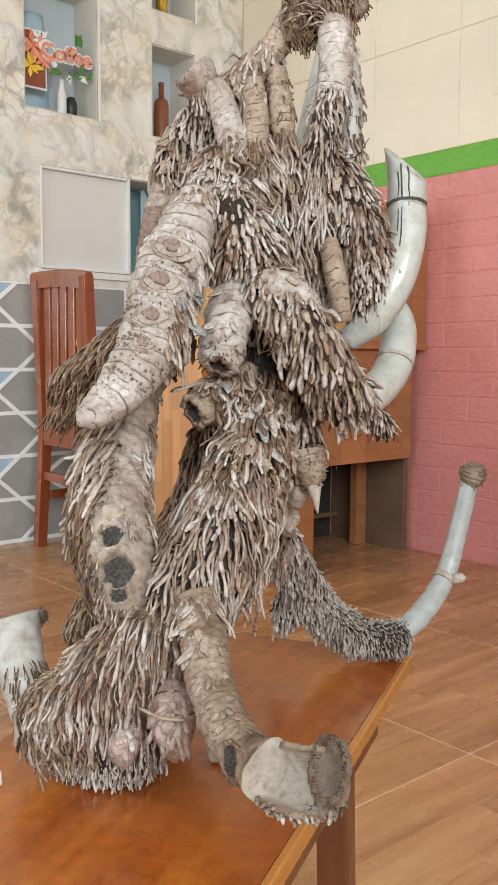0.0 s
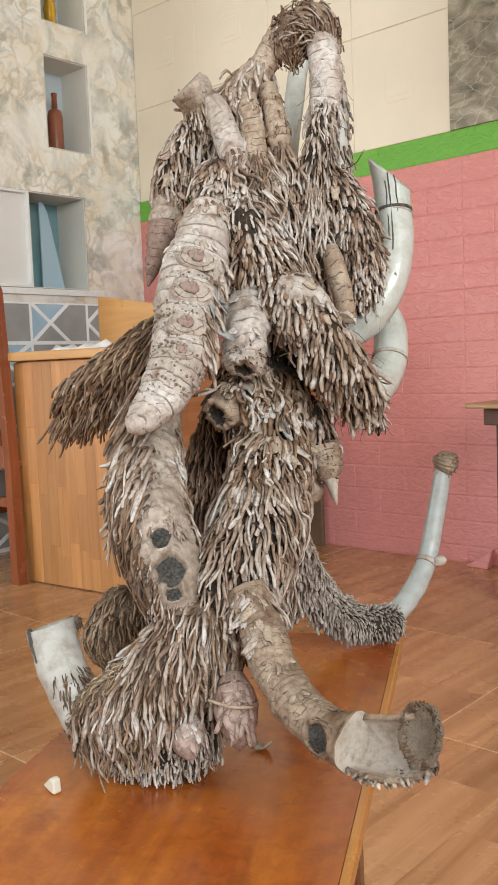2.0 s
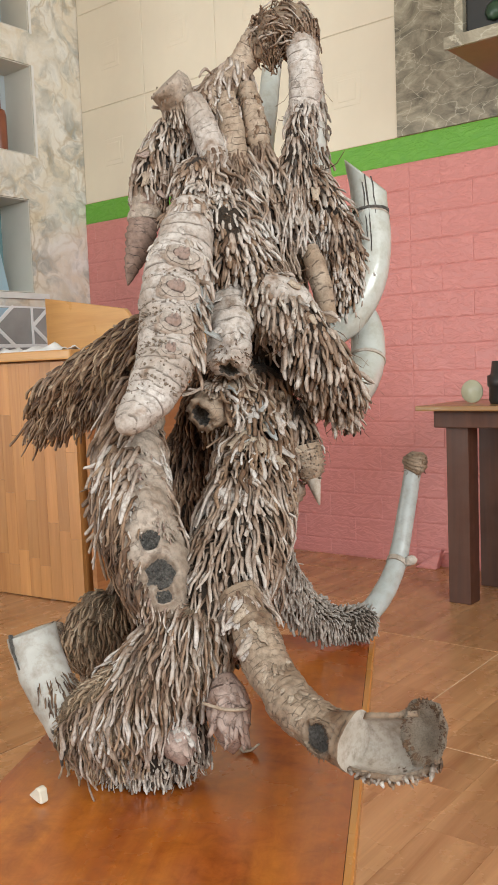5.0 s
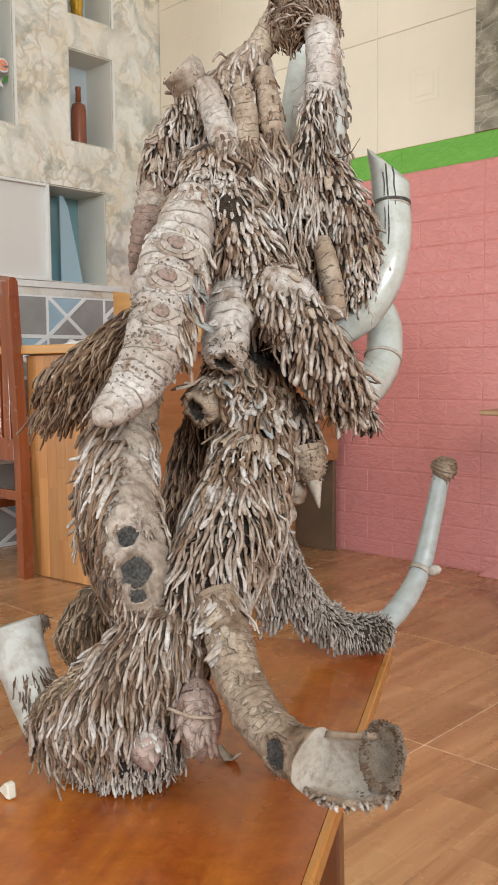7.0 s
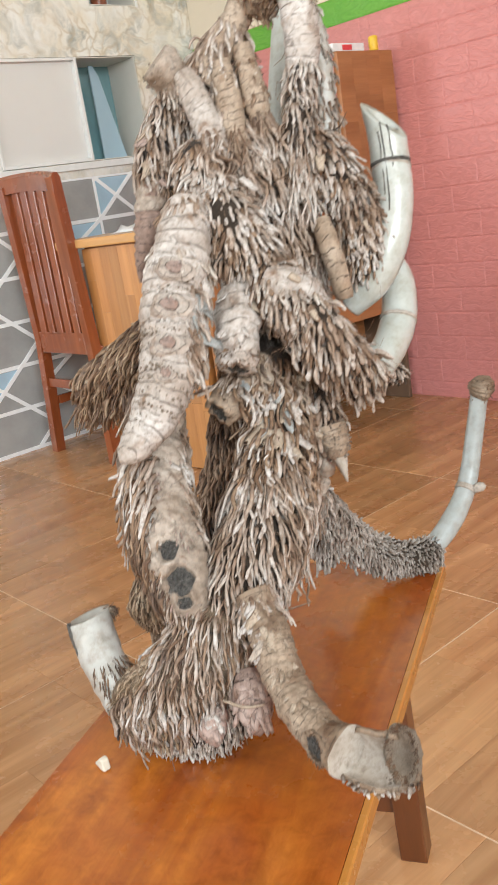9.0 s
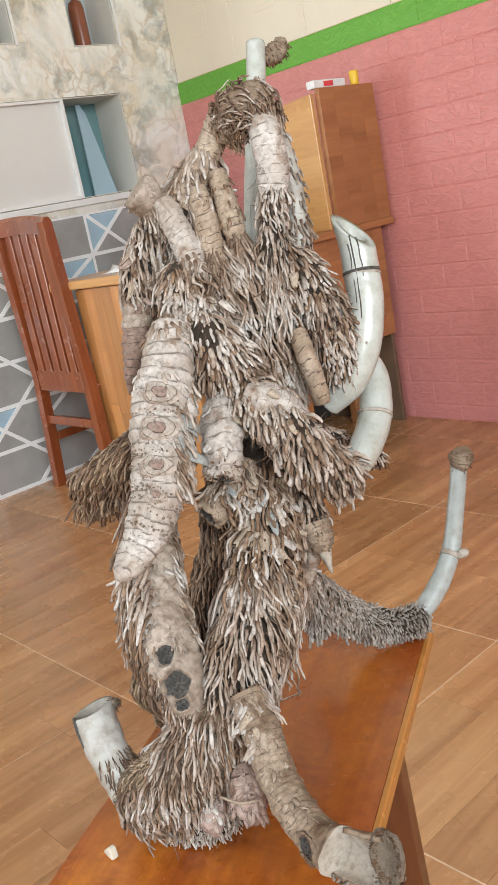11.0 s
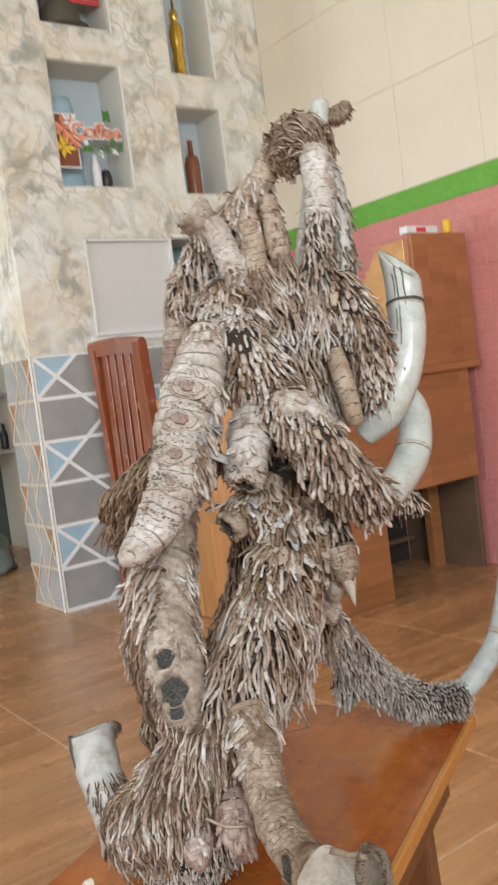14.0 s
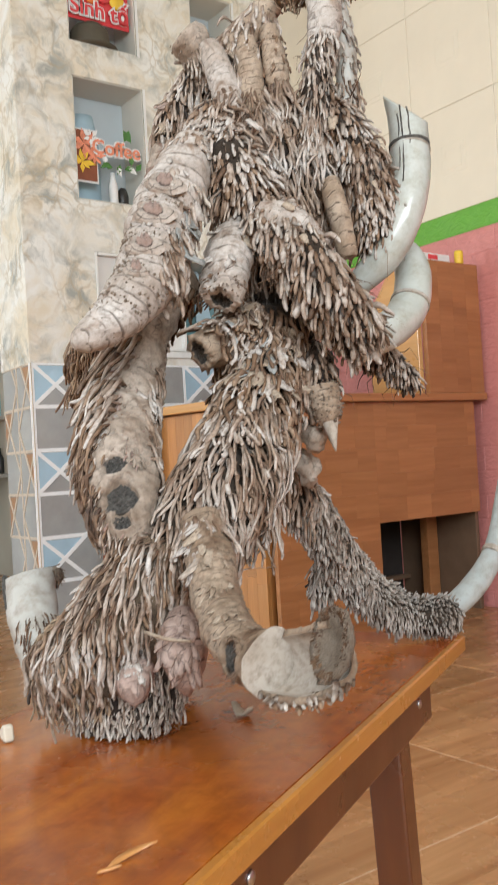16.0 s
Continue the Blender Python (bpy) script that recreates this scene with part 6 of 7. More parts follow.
# right side clumps
# its short brown inner layer darkens the gaps by colour, for depth
limb("shaggy_limb", [(-0.03, 0.04, 0.43, 0.024), (-0.012, 0.012, 0.41, 0.030), (0.006, 0.002, 0.388, 0.0315), (0.03, 0.0, 0.353, 0.032), (0.05, 0.02, 0.324, 0.029), (0.066, 0.042, 0.312, 0.02)], SHADE_CORE, "thick limb bristling with finger roots", lump=0.18, sides=28, fringe=[finger(length=(0.014, 0.024), radius=(0.0020, 0.0031), gap=0.0060, row=0.0088, normal=0.55, hang=0.85, swirl=0.25), finger(length=(0.010, 0.018), radius=(0.0016, 0.0025), gap=0.014, row=0.012, normal=0.9, swirl=0.3, mat=ROOTLET_GREY), finger(gap=0.0068, row=0.0095, length=(0.010, 0.017), normal=0.4, hang=1.0, bend=1.0, swirl=0.4, mat=ROOTLET_BROWN)])
limb("bald_patch", [(-0.024, 0.004, 0.424, 0.010), (-0.006, 0.0, 0.413, 0.0165), (0.012, 0.0, 0.400, 0.0165), (0.026, 0.004, 0.384, 0.010)], BARK, "bare woody patch", lump=0.3, rings=0.05, ring_every=0.008, step=0.002, fringe=[finger(gap=0.0062, row=0.008, normal=0.45, hang=0.9, length=(0.010, 0.02), swirl=0.15, mat=ROOTLET_PALE, skip=lambda p, out: out[2] > 0.35)])
# again a brown inner layer imitates shade between the outer fingers
limb("upper_clump", [(0.022, 0.09, 0.55, 0.02), (0.042, 0.088, 0.53, 0.027), (0.062, 0.086, 0.50, 0.031), (0.076, 0.086, 0.46, 0.032), (0.08, 0.088, 0.425, 0.028), (0.07, 0.09, 0.40, 0.02)], CORE, lump=0.2, sides=28, fringe=[finger(length=(0.012, 0.020), swirl=0.75, gap=0.0052, row=0.0070, radius=(0.0017, 0.0027)), finger(length=(0.010, 0.018), gap=0.011, row=0.012, normal=1.0, swirl=0.9, mat=ROOTLET_GREY), finger(gap=0.0068, row=0.0090, length=(0.010, 0.016), normal=0.4, hang=1.0, bend=1.0, swirl=0.7, mat=ROOTLET_BROWN)])
limb("hanging_stub", [(0.039, 0.066, 0.462, 0.009), (0.041, 0.057, 0.448, 0.0100), (0.045, 0.05, 0.425, 0.0102), (0.05, 0.05, 0.395, 0.0095), (0.051, 0.05, 0.388, 0.008)], BARK_BROWN, "small ringed pale stub", rings=0.03, ring_every=0.012, step=0.0016, lump=0.07)
limb("spike_root", [(0.012, 0.05, 0.315, 0.022), (0.018, 0.043, 0.28, 0.0195), (0.021, 0.036, 0.255, 0.015)], CORE, fringe=[finger(length=(0.008, 0.016))], lump=0.2)
limb("spike_knob", [(0.020, 0.036, 0.270, 0.0135), (0.0225, 0.032, 0.254, 0.0135), (0.024, 0.029, 0.241, 0.0105), (0.025, 0.028, 0.237, 0.006)], BARK_BROWN, "warty knob above the pointed tip", lump=0.2, rings=0.1, ring_every=0.008, step=0.0015, fringe=[dict(wart, gap=0.004, row=0.004)])
limb("spike", [(0.0235, 0.030, 0.246, 0.0095), (0.026, 0.026, 0.230, 0.0055), (0.029, 0.022, 0.213, 0.0008)], CUT, "pale pointed root tip", lump=0.1)
limb("back_clump", [(0.03, 0.11, 0.345, 0.022), (0.075, 0.145, 0.31, 0.02), (0.102, 0.168, 0.290, 0.015), (0.116, 0.175, 0.276, 0.010)], CORE, fringe=[finger(length=(0.007, 0.014), normal=0.5, hang=0.9)])
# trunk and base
limb("trunk", single=130, points=[(-0.018, 0.06, 0.350, 0.027), (-0.024, 0.044, 0.300, 0.030), (-0.038, 0.008, 0.245, 0.036), (-0.058, -0.034, 0.195, 0.041), (-0.085, -0.066, 0.15, 0.038), (-0.098, -0.072, 0.10, 0.036)], mat=SHADE_CORE, label="trunk draped in rope-like roots", lump=0.18, sides=30, fringe=[
    rope(span=(0.44, 1.0), length=(0.028, 0.050), radius=(0.0012, 0.0022), gap=0.0045, row=0.0095, normal=0.06, hang=1.15, bend=0.9, wave=0.14, swirl=0.5, lift=0.0060),
    rope(span=(0.44, 0.52), length=(0.040, 0.066), gap=0.0064, row=0.009, radius=(0.0014, 0.0022), normal=0.10, bend=0.9, wave=0.10, swirl=0.3, lift=0.010),
    # brown strands here imitate the shade that falls on the upper trunk
    rope(span=(0.04, 0.5), length=(0.018, 0.036), gap=0.0052, row=0.010, radius=(0.0014, 0.0026), normal=0.2, swirl=0.8, wave=0.15, lift=0.007, mat=ROOTLET_BROWN),
    rope(span=(0.1, 0.48), length=(0.016, 0.034), gap=0.009, row=0.012, radius=(0.0016, 0.0028), normal=0.3, swirl=0.9, wave=0.15, lift=0.010)])
for nodule in ([(0.000, 0.040, 0.262, 0.006), (0.010, 0.036, 0.256, 0.0095), (0.013, 0.036, 0.247, 0.0095), (0.011, 0.040, 0.240, 0.005)], [(-0.002, 0.050, 0.238, 0.006), (0.008, 0.046, 0.231, 0.0092), (0.011, 0.046, 0.222, 0.0090), (0.008, 0.052, 0.215, 0.005)], [(-0.008, 0.072, 0.212, 0.007), (0.000, 0.070, 0.204, 0.0105), (0.003, 0.074, 0.193, 0.0105), (0.000, 0.080, 0.184, 0.006)]):
    limb("nodule", nodule, BARK_LEG, "pale bare nodule on the side of the trunk", lump=0.6, step=0.0015, sides=24)
limb("bare_collar", [(-0.080, -0.026, 0.236, 0.003), (-0.066, -0.037, 0.235, 0.0085), (-0.050, -0.0425, 0.231, 0.0100), (-0.030, -0.036, 0.224, 0.003)], BARK, "pale bare collar above the rope roots", lump=0.35, step=0.002, fringe=[rope(span=(0.1, 0.9), gap=0.004, row=0.005, length=(0.03, 0.06), radius=(0.0014, 0.0022), normal=0.2, bend=1.2, wave=0.1, skip=lambda p, out: out[2] > -0.1 or out[1] > 0.2)])
BALD = lambda p, out: p[0] < -0.130 and out[2] > 0.62
UNDER = lambda p, out: BALD(p, out) or out[2] < -0.30
limb("base_fan", single=170, points=[(-0.095, -0.075, 0.15, 0.036), (-0.123, -0.083, 0.108, 0.041), (-0.156, -0.080, 0.072, 0.045), (-0.187, -0.064, 0.054, 0.041), (-0.207, -0.046, 0.048, 0.032), (-0.216, -0.036, 0.050, 0.024)], mat=FELT, label="broad foot fringed with downward roots", bare=True, lump=0.15, sides=30, fringe=[
    rope(length=(0.024, 0.044), radius=(0.0011, 0.0021), gap=0.0043, row=0.0085, normal=0.08, hang=1.25, bend=1.1, wave=0.10, swirl=0.32, lift=0.0065, span=(0.0, 0.80), skip=UNDER),
    rope(gap=0.0068, row=0.010, length=(0.02, 0.036), radius=(0.0011, 0.0018), normal=0.12, bend=1.2, swirl=0.3, lift=0.008, span=(0.0, 0.72), mat=ROOTLET_BROWN, skip=UNDER),
    rope(span=(0.6, 1.0), gap=0.0046, row=0.008, length=(0.010, 0.020), radius=(0.0009, 0.0016), normal=0.15, swirl=0.3, lift=0.004, mat=ROOTLET_DUSTY, skip=lambda p, out: out[2] > 0.2),
    rope(span=(0.2, 0.9), gap=0.0060, row=0.008, length=(0.012, 0.022), radius=(0.0008, 0.0014), normal=0.1, swirl=0.5, wave=0.2, lift=0.002, mat=ROOTLET_DUSTY, skip=lambda p, out: out[2] < 0.5),
    fuzz_of(span=(0.12, 1.0), gap=0.0021, row=0.0024, length=(0.004, 0.009), mat=ROOTLET_DUSTY, skip=lambda p, out: out[2] < 0.1)])
limb("base_heel", [(-0.104, -0.066, 0.052, 0.036), (-0.134, -0.076, 0.035, 0.035), (-0.166, -0.070, 0.029, 0.030), (-0.194, -0.052, 0.030, 0.024)], CORE, lump=0.15, fringe=[finger(length=(0.009, 0.018), gap=0.0036, row=0.0042, radius=(0.0008, 0.0016), normal=0.55, hang=0.9, swirl=0.8, wave=0.14, mat=ROOTLET_PALE), finger(length=(0.010, 0.018), gap=0.0060, row=0.0070, radius=(0.0009, 0.0016), normal=0.5, hang=0.9, swirl=0.8, mat=ROOTLET_GREY), rope(length=(0.012, 0.022), radius=(0.0003, 0.0006), gap=0.012, row=0.012, normal=0.5, bend=1.5, swirl=1.0, wave=0.3, mat=ROOTLET_PALE)])
SAWN = [(-0.203, -0.060, 0.034, 0.0165), (-0.2140, -0.052, 0.050, 0.0200), (-0.2325, -0.028, 0.082, 0.0213), (-0.2425, -0.009, 0.104, 0.0216), (-0.2460, 0.004, 0.120, 0.0216)]
limb("sawn_culm", SAWN, CULM_DULL, "pale sawn bamboo stump, hollow at its end", lump=0.08, sides=44, step=0.002, open_end=True, wall=0.2, slant=np.array([0.25, 0.0, -0.8]), fringe=[rope(span=(0.30, 0.52), gap=0.0042, row=0.005, length=(0.010, 0.022), radius=(0.0005, 0.0011), normal=0.05, hang=0.2, along=-1.0, lift=0.0008, mat=ROOTLET_BROWN, skip=lambda p, out: out[0] < -0.45)])
line = [on_limb(SAWN, k, (-0.75, -0.66, 0.0)) for k in (0.95, 0.90, 0.82, 0.70)]
limb("crack", [tuple(m.translation + m.to_3x3().col[2] * 0.0004) + (w,) for m, w in zip(line, (0.0022, 0.0024, 0.0014, 0.0004))], ROT, "dark split down the stump", sides=8, lump=0.2)
line = [on_limb(SAWN, 0.985, way) for way in ((0.1, 0.95, 0.3), (0.5, 0.75, 0.3), (0.85, 0.3, 0.3), (0.95, -0.1, 0.3))]
limb("culm_lip", [tuple(m.translation) + (w,) for m, w in zip(line, (0.003, 0.0055, 0.006, 0.003))], FIBRE, "dark torn lip", lump=0.5, fringe=[stubby(gap=0.003, length=(0.002, 0.005), radius=(0.0004, 0.0008), mat=ROOTLET_BROWN)])
limb("bud", [(-0.0905, -0.110, 0.101, 0.009), (-0.0895, -0.120, 0.087, 0.0160), (-0.0885, -0.1245, 0.070, 0.0165), (-0.088, -0.125, 0.054, 0.0105), (-0.087, -0.124, 0.0425, 0.0015)], BUD, "red-brown scaly bud", rings=0.05, ring_every=0.013, step=0.002, sides=30, lump=0.08)
limb("bud", [(-0.128, -0.100, 0.066, 0.008), (-0.128, -0.110, 0.056, 0.0135), (-0.1275, -0.118, 0.046, 0.0125), (-0.127, -0.122, 0.039, 0.006), (-0.127, -0.123, 0.036, 0.001)], BUD, "small pinkish-brown knob", lump=0.35, step=0.0015, fringe=[rope(span=(0.0, 0.5), gap=0.006, length=(0.012, 0.022), radius=(0.0008, 0.0014))])
limb("twig", [(-0.112, -0.142, 0.093, 0.0012), (-0.095, -0.150, 0.089, 0.0015), (-0.078, -0.146, 0.086, 0.001)], SHEATH, "thin pale twig", lump=0.05, sides=8)
# reaching foot
FOOT = [(-0.074, -0.098, 0.166, 0.015), (-0.067, -0.118, 0.143, 0.0172), (-0.057, -0.150, 0.112, 0.0176), (-0.043, -0.186, 0.0935, 0.0174), (-0.0275, -0.2125, 0.0880, 0.0182), (-0.0165, -0.2285, 0.0875, 0.0196)]
KNOT_AT = (0.90, (-0.55, -1.0, 0.05))
KNOT = np.array(on_limb(FOOT, *KNOT_AT).translation)
limb("reaching_foot", FOOT, BARK_FOOT, "peeling ringed foot reaching past the bench edge", rings=0.022, ring_every=0.0060, lump=0.16, sides=110, step=0.0012, dents=[KNOT_AT + (0.0130, 0.009)], fringe=[rope(span=(0.0, 0.06), length=(0.016, 0.030), gap=0.004, row=0.005, normal=0.1, bend=1.5), dict(gap=0.0040, row=0.0055, length=(0.0030, 0.0070), radius=(0.0004, 0.0010), normal=0.16, hang=0.0, along=1.0, bend=0.0, wave=0.0, swirl=0.35, span=(0.22, 0.95), mat=BARK_FOOT, skip=lambda p, out: np.linalg.norm(p - KNOT) < 0.0145)])
line = [KNOT + np.array(on_limb(FOOT, *KNOT_AT).to_3x3() @ Vector((0.0118 * math.cos(a), 0.0128 * math.sin(a), -0.0004 - 0.0028 * math.cos(a) ** 2))) for a in np.linspace(-0.6, 3.9, 14)]
limb("knot_rim", [tuple(p) + (0.0016 + 0.0006 * math.sin(5 * k),) for k, p in enumerate(line)], BARK_FOOT, "curled lip round the rotten knot", lump=0.5, sides=10, step=0.001, fringe=[stubby(gap=0.003, length=(0.001, 0.003), radius=(0.0003, 0.0006), mat=ROOTLET_BROWN)])
CUP = [(-0.0180, -0.2262, 0.0876, 0.0196), (-0.013, -0.233, 0.0878, 0.0208), (0.000, -0.247, 0.0905, 0.0220), (0.012, -0.257, 0.0950, 0.0215), (0.021, -0.264, 0.1000, 0.0190)]
OPEN = np.array([-0.20, -0.68, 0.70])
OPEN /= np.linalg.norm(OPEN)


def trough(points, way, thick):
    """A half pipe open towards way: rough bark outside, smooth pale wood inside."""
    path = spline(points, 0.0015)
    t, _, _ = frames(path)
    arc = np.radians(np.linspace(-112, 66, 40))
    vs, n = [], len(arc)
    for i in range(len(path)):
        o = way - t[i] * (way @ t[i])
        o /= np.linalg.norm(o)
        across = np.cross(t[i], o)
        for inner in (0, 1):
            for a in arc:
                d = across * math.sin(a) - o * math.cos(a)
                q = path[i, :3] + d * path[i, 3]
                r = path[i, 3] * (1 + 0.10 * noise.noise(Vector(q * 90)) + 0.05 * noise.noise(Vector(q * 260))) if not inner else (path[i, 3] - thick) * (1 + 0.05 * noise.noise(Vector(q * 60)))
                vs.append(path[i, :3] + d * r)
    fs, w = [], 2 * n
    for i in range(len(path) - 1):
        for k in range(n - 1):
            a, b = i * w + k, (i + 1) * w + k
            fs += [(a, a + 1, b + 1, b), (a + n, b + n, b + n + 1, a + n + 1)]
        fs += [(i * w, (i + 1) * w, (i + 1) * w + n, i * w + n), (i * w + n - 1, i * w + w - 1, (i + 1) * w + w - 1, (i + 1) * w + n - 1)]
    for i in (0, len(path) - 1):
        fs += [(i * w + k, i * w + n + k, i * w + n + k + 1, i * w + k + 1) for k in range(n - 1)]
    return vs, fs, w, n


vs, fs, wide, half = trough(CUP, OPEN, 0.0042)
me = mesh_of("foot_cup", vs, fs, BARK_FOOT, True)
me.materials.append(CUT)
for poly in me.polygons:
    if all(i % wide >= half for i in poly.vertices):
        poly.material_index = 1
foot = next(o for o in sculpture.children if o.name.startswith("reaching_foot"))
foot.data.materials.append(CUT)
for poly in foot.data.polygons:
    if len(poly.vertices) > 20 and poly.normal.y < -0.4:
        poly.material_index = len(foot.data.materials) - 1
cup = part("foot_cup", me, None, sculpture, "sawn foot end split open into a pale trough")
rng = np.random.default_rng(31)
S = np.array([vs[i * wide + k] for i in range(3, len(vs) // wide, 2) for k in (half - 1, half - 3, half - 6, half - 9)])
S += rng.normal(size=S.shape) * 0.0012
D = np.tile(np.array([0.0, -0.55, -0.8]), (len(S), 1)) + rng.normal(size=S.shape) * 0.35
D /= np.linalg.norm(D, axis=1)[:, None]
for share, m in ((S[::2], ROOTLET_GREY), (S[1::2], ROOTLET_BROWN)):
    V, Q, T = rootlet_shapes(share - D[: len(share)] * 0.002, D[: len(share)], rng.uniform(0.0025, 0.0055, len(share)), rng.uniform(0.0010, 0.0021, len(share)), D[: len(share)] * 0, 0.3, 0.05, rng)
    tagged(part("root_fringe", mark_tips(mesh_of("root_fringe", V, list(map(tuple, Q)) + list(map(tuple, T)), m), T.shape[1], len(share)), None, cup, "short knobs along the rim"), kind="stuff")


def torn_disc(wide, tall, thick, rng):
    """A ragged fibrous dish: hollow face towards +z, rounded back."""
    vs, fs, n = [], [], 44
    edge = [1 + 0.10 * noise.noise(Vector((math.cos(2 * math.pi * k / n) * 3, math.sin(2 * math.pi * k / n) * 3, 1.7))) + rng.uniform(-0.05, 0.05) for k in range(n)]
    rows = ((0.12, -0.45, 0), (0.35, -0.4, 0), (0.6, -0.22, 0), (0.82, 0.02, 0), (1.0, 0.2, 1), (0.97, -0.35, 1), (0.7, -1.0, 0), (0.2, -1.3, 0))
    for f, z, ragged in rows:
        for k in range(n):
            a = 2 * math.pi * k / n
            g = f * (edge[k] if ragged else 1 + (edge[k] - 1) * 0.5)
            vs.append((wide * g * math.cos(a), tall * g * math.sin(a), thick * (z + 0.22 * noise.noise(Vector((f * 9, a * 5, 3.3))) + (rng.uniform(-0.1, 0.1) if ragged else 0))))
    m = len(rows)
    fs = [(q * n + k, q * n + (k + 1) % n, (q + 1) * n + (k + 1) % n, (q + 1) * n + k) for q in range(m - 1) for k in range(n)]
    return vs, [tuple(reversed(range(n)))] + fs + [tuple((m - 1) * n + k for k in range(n))]


dish = part("torn_rim", mesh_of("torn_rim", *torn_disc(0.0165, 0.0215, 0.0085, random.Random(4)), FIBRE, True), None, sculpture, "fibrous brown torn rim")
dish.matrix_local = Matrix.Translation((0.0200, -0.2625, 0.1050)) @ Vector((-0.80, -0.52, 0.26)).to_track_quat("Z", "Y").to_matrix().to_4x4()
rng = np.random.default_rng(8)
turn, far = rng.uniform(0, 6.28, 420), np.sqrt(rng.uniform(0.55, 1.0, 420))
S = np.stack([0.0155 * far * np.cos(turn), 0.020 * far * np.sin(turn), 0.010 * (0.35 * far ** 3 - 0.35)], 1)
D = np.stack([0.7 * np.cos(turn) * far ** 2, 0.7 * np.sin(turn) * far ** 2, 0.6 + 0 * turn], 1) + rng.normal(size=(420, 3)) * 0.25
D /= np.linalg.norm(D, axis=1)[:, None]
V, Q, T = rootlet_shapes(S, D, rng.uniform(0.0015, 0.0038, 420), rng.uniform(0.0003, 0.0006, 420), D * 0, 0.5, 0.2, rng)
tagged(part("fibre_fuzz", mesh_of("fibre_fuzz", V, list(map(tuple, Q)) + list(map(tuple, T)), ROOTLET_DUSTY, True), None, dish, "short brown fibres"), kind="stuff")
# loose scraps of torn sheath
def scrap(long, wide, rng, curls=(0.25, 0.9)):
    """A small curled flake of bark with thickness and a ragged end."""
    top, low, n, m = [], [], 6, 4
    curl, twist = rng.uniform(*curls), rng.uniform(-0.5, 0.5)
    for i in range(n):
        u = i / (n - 1)
        for k in range(m):
            v = (k / (m - 1) - 0.5) * (1.0 - 0.55 * u ** 2) * rng.uniform(0.85, 1.15)
            x, y = wide * v, -long * u * (1 + (rng.uniform(-0.12, 0.12) if i == n - 1 else 0))
            z = long * curl * (u * u * 0.5 - 0.05) - wide * 0.9 * v * v + twist * x * u
            top.append((x, y, z + 0.0006))
            low.append((x, y, z - 0.0006))
    size = n * m
    fs = [(i * m + k, (i + 1) * m + k, (i + 1) * m + k + 1, i * m + k + 1) for i in range(n - 1) for k in range(m - 1)]
    fs += [tuple(size + q for q in reversed(g)) for g in fs]
    rim = [k for k in range(m)] + [i * m + m - 1 for i in range(1, n)] + [(n - 1) * m + k for k in range(m - 2, -1, -1)] + [i * m for i in range(n - 2, 0, -1)]
    fs += [(rim[q], rim[(q + 1) % len(rim)], size + rim[(q + 1) % len(rim)], size + rim[q]) for q in range(len(rim))]
    return top + low, fs


def scraps(points, number, shares, facing_way, spread, sizes, mats, rng, lift=0.001, curls=(0.25, 0.9)):
    """Flakes scattered over one side of a limb, hanging downwards."""
    for _ in range(number):
        way = np.array(facing_way) + np.array([rng.uniform(-1, 1), 0.0, rng.uniform(-0.4, 0.4)]) * spread
        place = on_limb(points, rng.uniform(*shares), way)
        out = place.to_3x3().col[2]
        down = Vector((0, 0, -1)) - out * -out.z
        down.normalize()
        side = (-down).cross(out)
        turn = Matrix((side, -down, out)).transposed().to_4x4()
        spin = Matrix.Rotation(rng.uniform(-0.7, 0.7), 4, "Z") @ Matrix.Rotation(rng.uniform(-0.15, 0.35), 4, "X")
        long = rng.uniform(*sizes)
        ob = part("bark_scrap", mesh_of("bark_scrap", *scrap(long, long * rng.uniform(0.35, 0.75), rng, curls), rng.choice(mats), True), None, sculpture)
        ob.matrix_local = Matrix.Translation(place.translation + out * lift) @ turn @ spin


loose = random.Random(21)
TRUNK = [(-0.018, 0.06, 0.350, 0.025), (-0.024, 0.044, 0.300, 0.028), (-0.038, 0.008, 0.245, 0.034), (-0.058, -0.034, 0.195, 0.039)]
STUB_A = [(-0.045, 0.04, 0.415, 0.018), (-0.051, 0.018, 0.395, 0.0205), (-0.056, 0.002, 0.372, 0.0205), (-0.059, -0.007, 0.352, 0.0185)]
STUB_B = [(-0.035, 0.045, 0.335, 0.02), (-0.055, 0.028, 0.322, 0.019), (-0.074, 0.014, 0.312, 0.0185)]
scraps(TRUNK, 34, (0.15, 0.62), (0.1, -1, 0.0), 0.9, (0.012, 0.026), (PALE_SHEATH, SHEATH, SHEATH, BARK, BARK_BROWN), loose, 0.003)
scraps(STUB_A, 9, (0.15, 0.8), (0.2, -1, 0.1), 0.9, (0.010, 0.018), (BARK, BARK, SHEATH), loose)
scraps(STUB_B, 9, (0.2, 1.0), (0.3, -0.8, 0.6), 0.8, (0.012, 0.022), (PALE_SHEATH, SHEATH, BARK_BROWN), loose)
scraps(LEG, 16, (0.42, 0.70), (0.3, -1, 0.1), 0.5, (0.007, 0.014), (BARK_LEG, BARK, BUD), loose, 0.0003, (0.0, 0.35))
scraps(HORN, 10, (0.24, 0.52), (1.0, -0.45, 0.1), 0.25, (0.018, 0.030), (PALE_SHEATH, PALE_SHEATH, BARK), loose)
scraps(HORN, 16, (0.15, 0.8), (0.0, -1, 0.2), 0.9, (0.006, 0.011), (BARK,), loose, 0.0003)
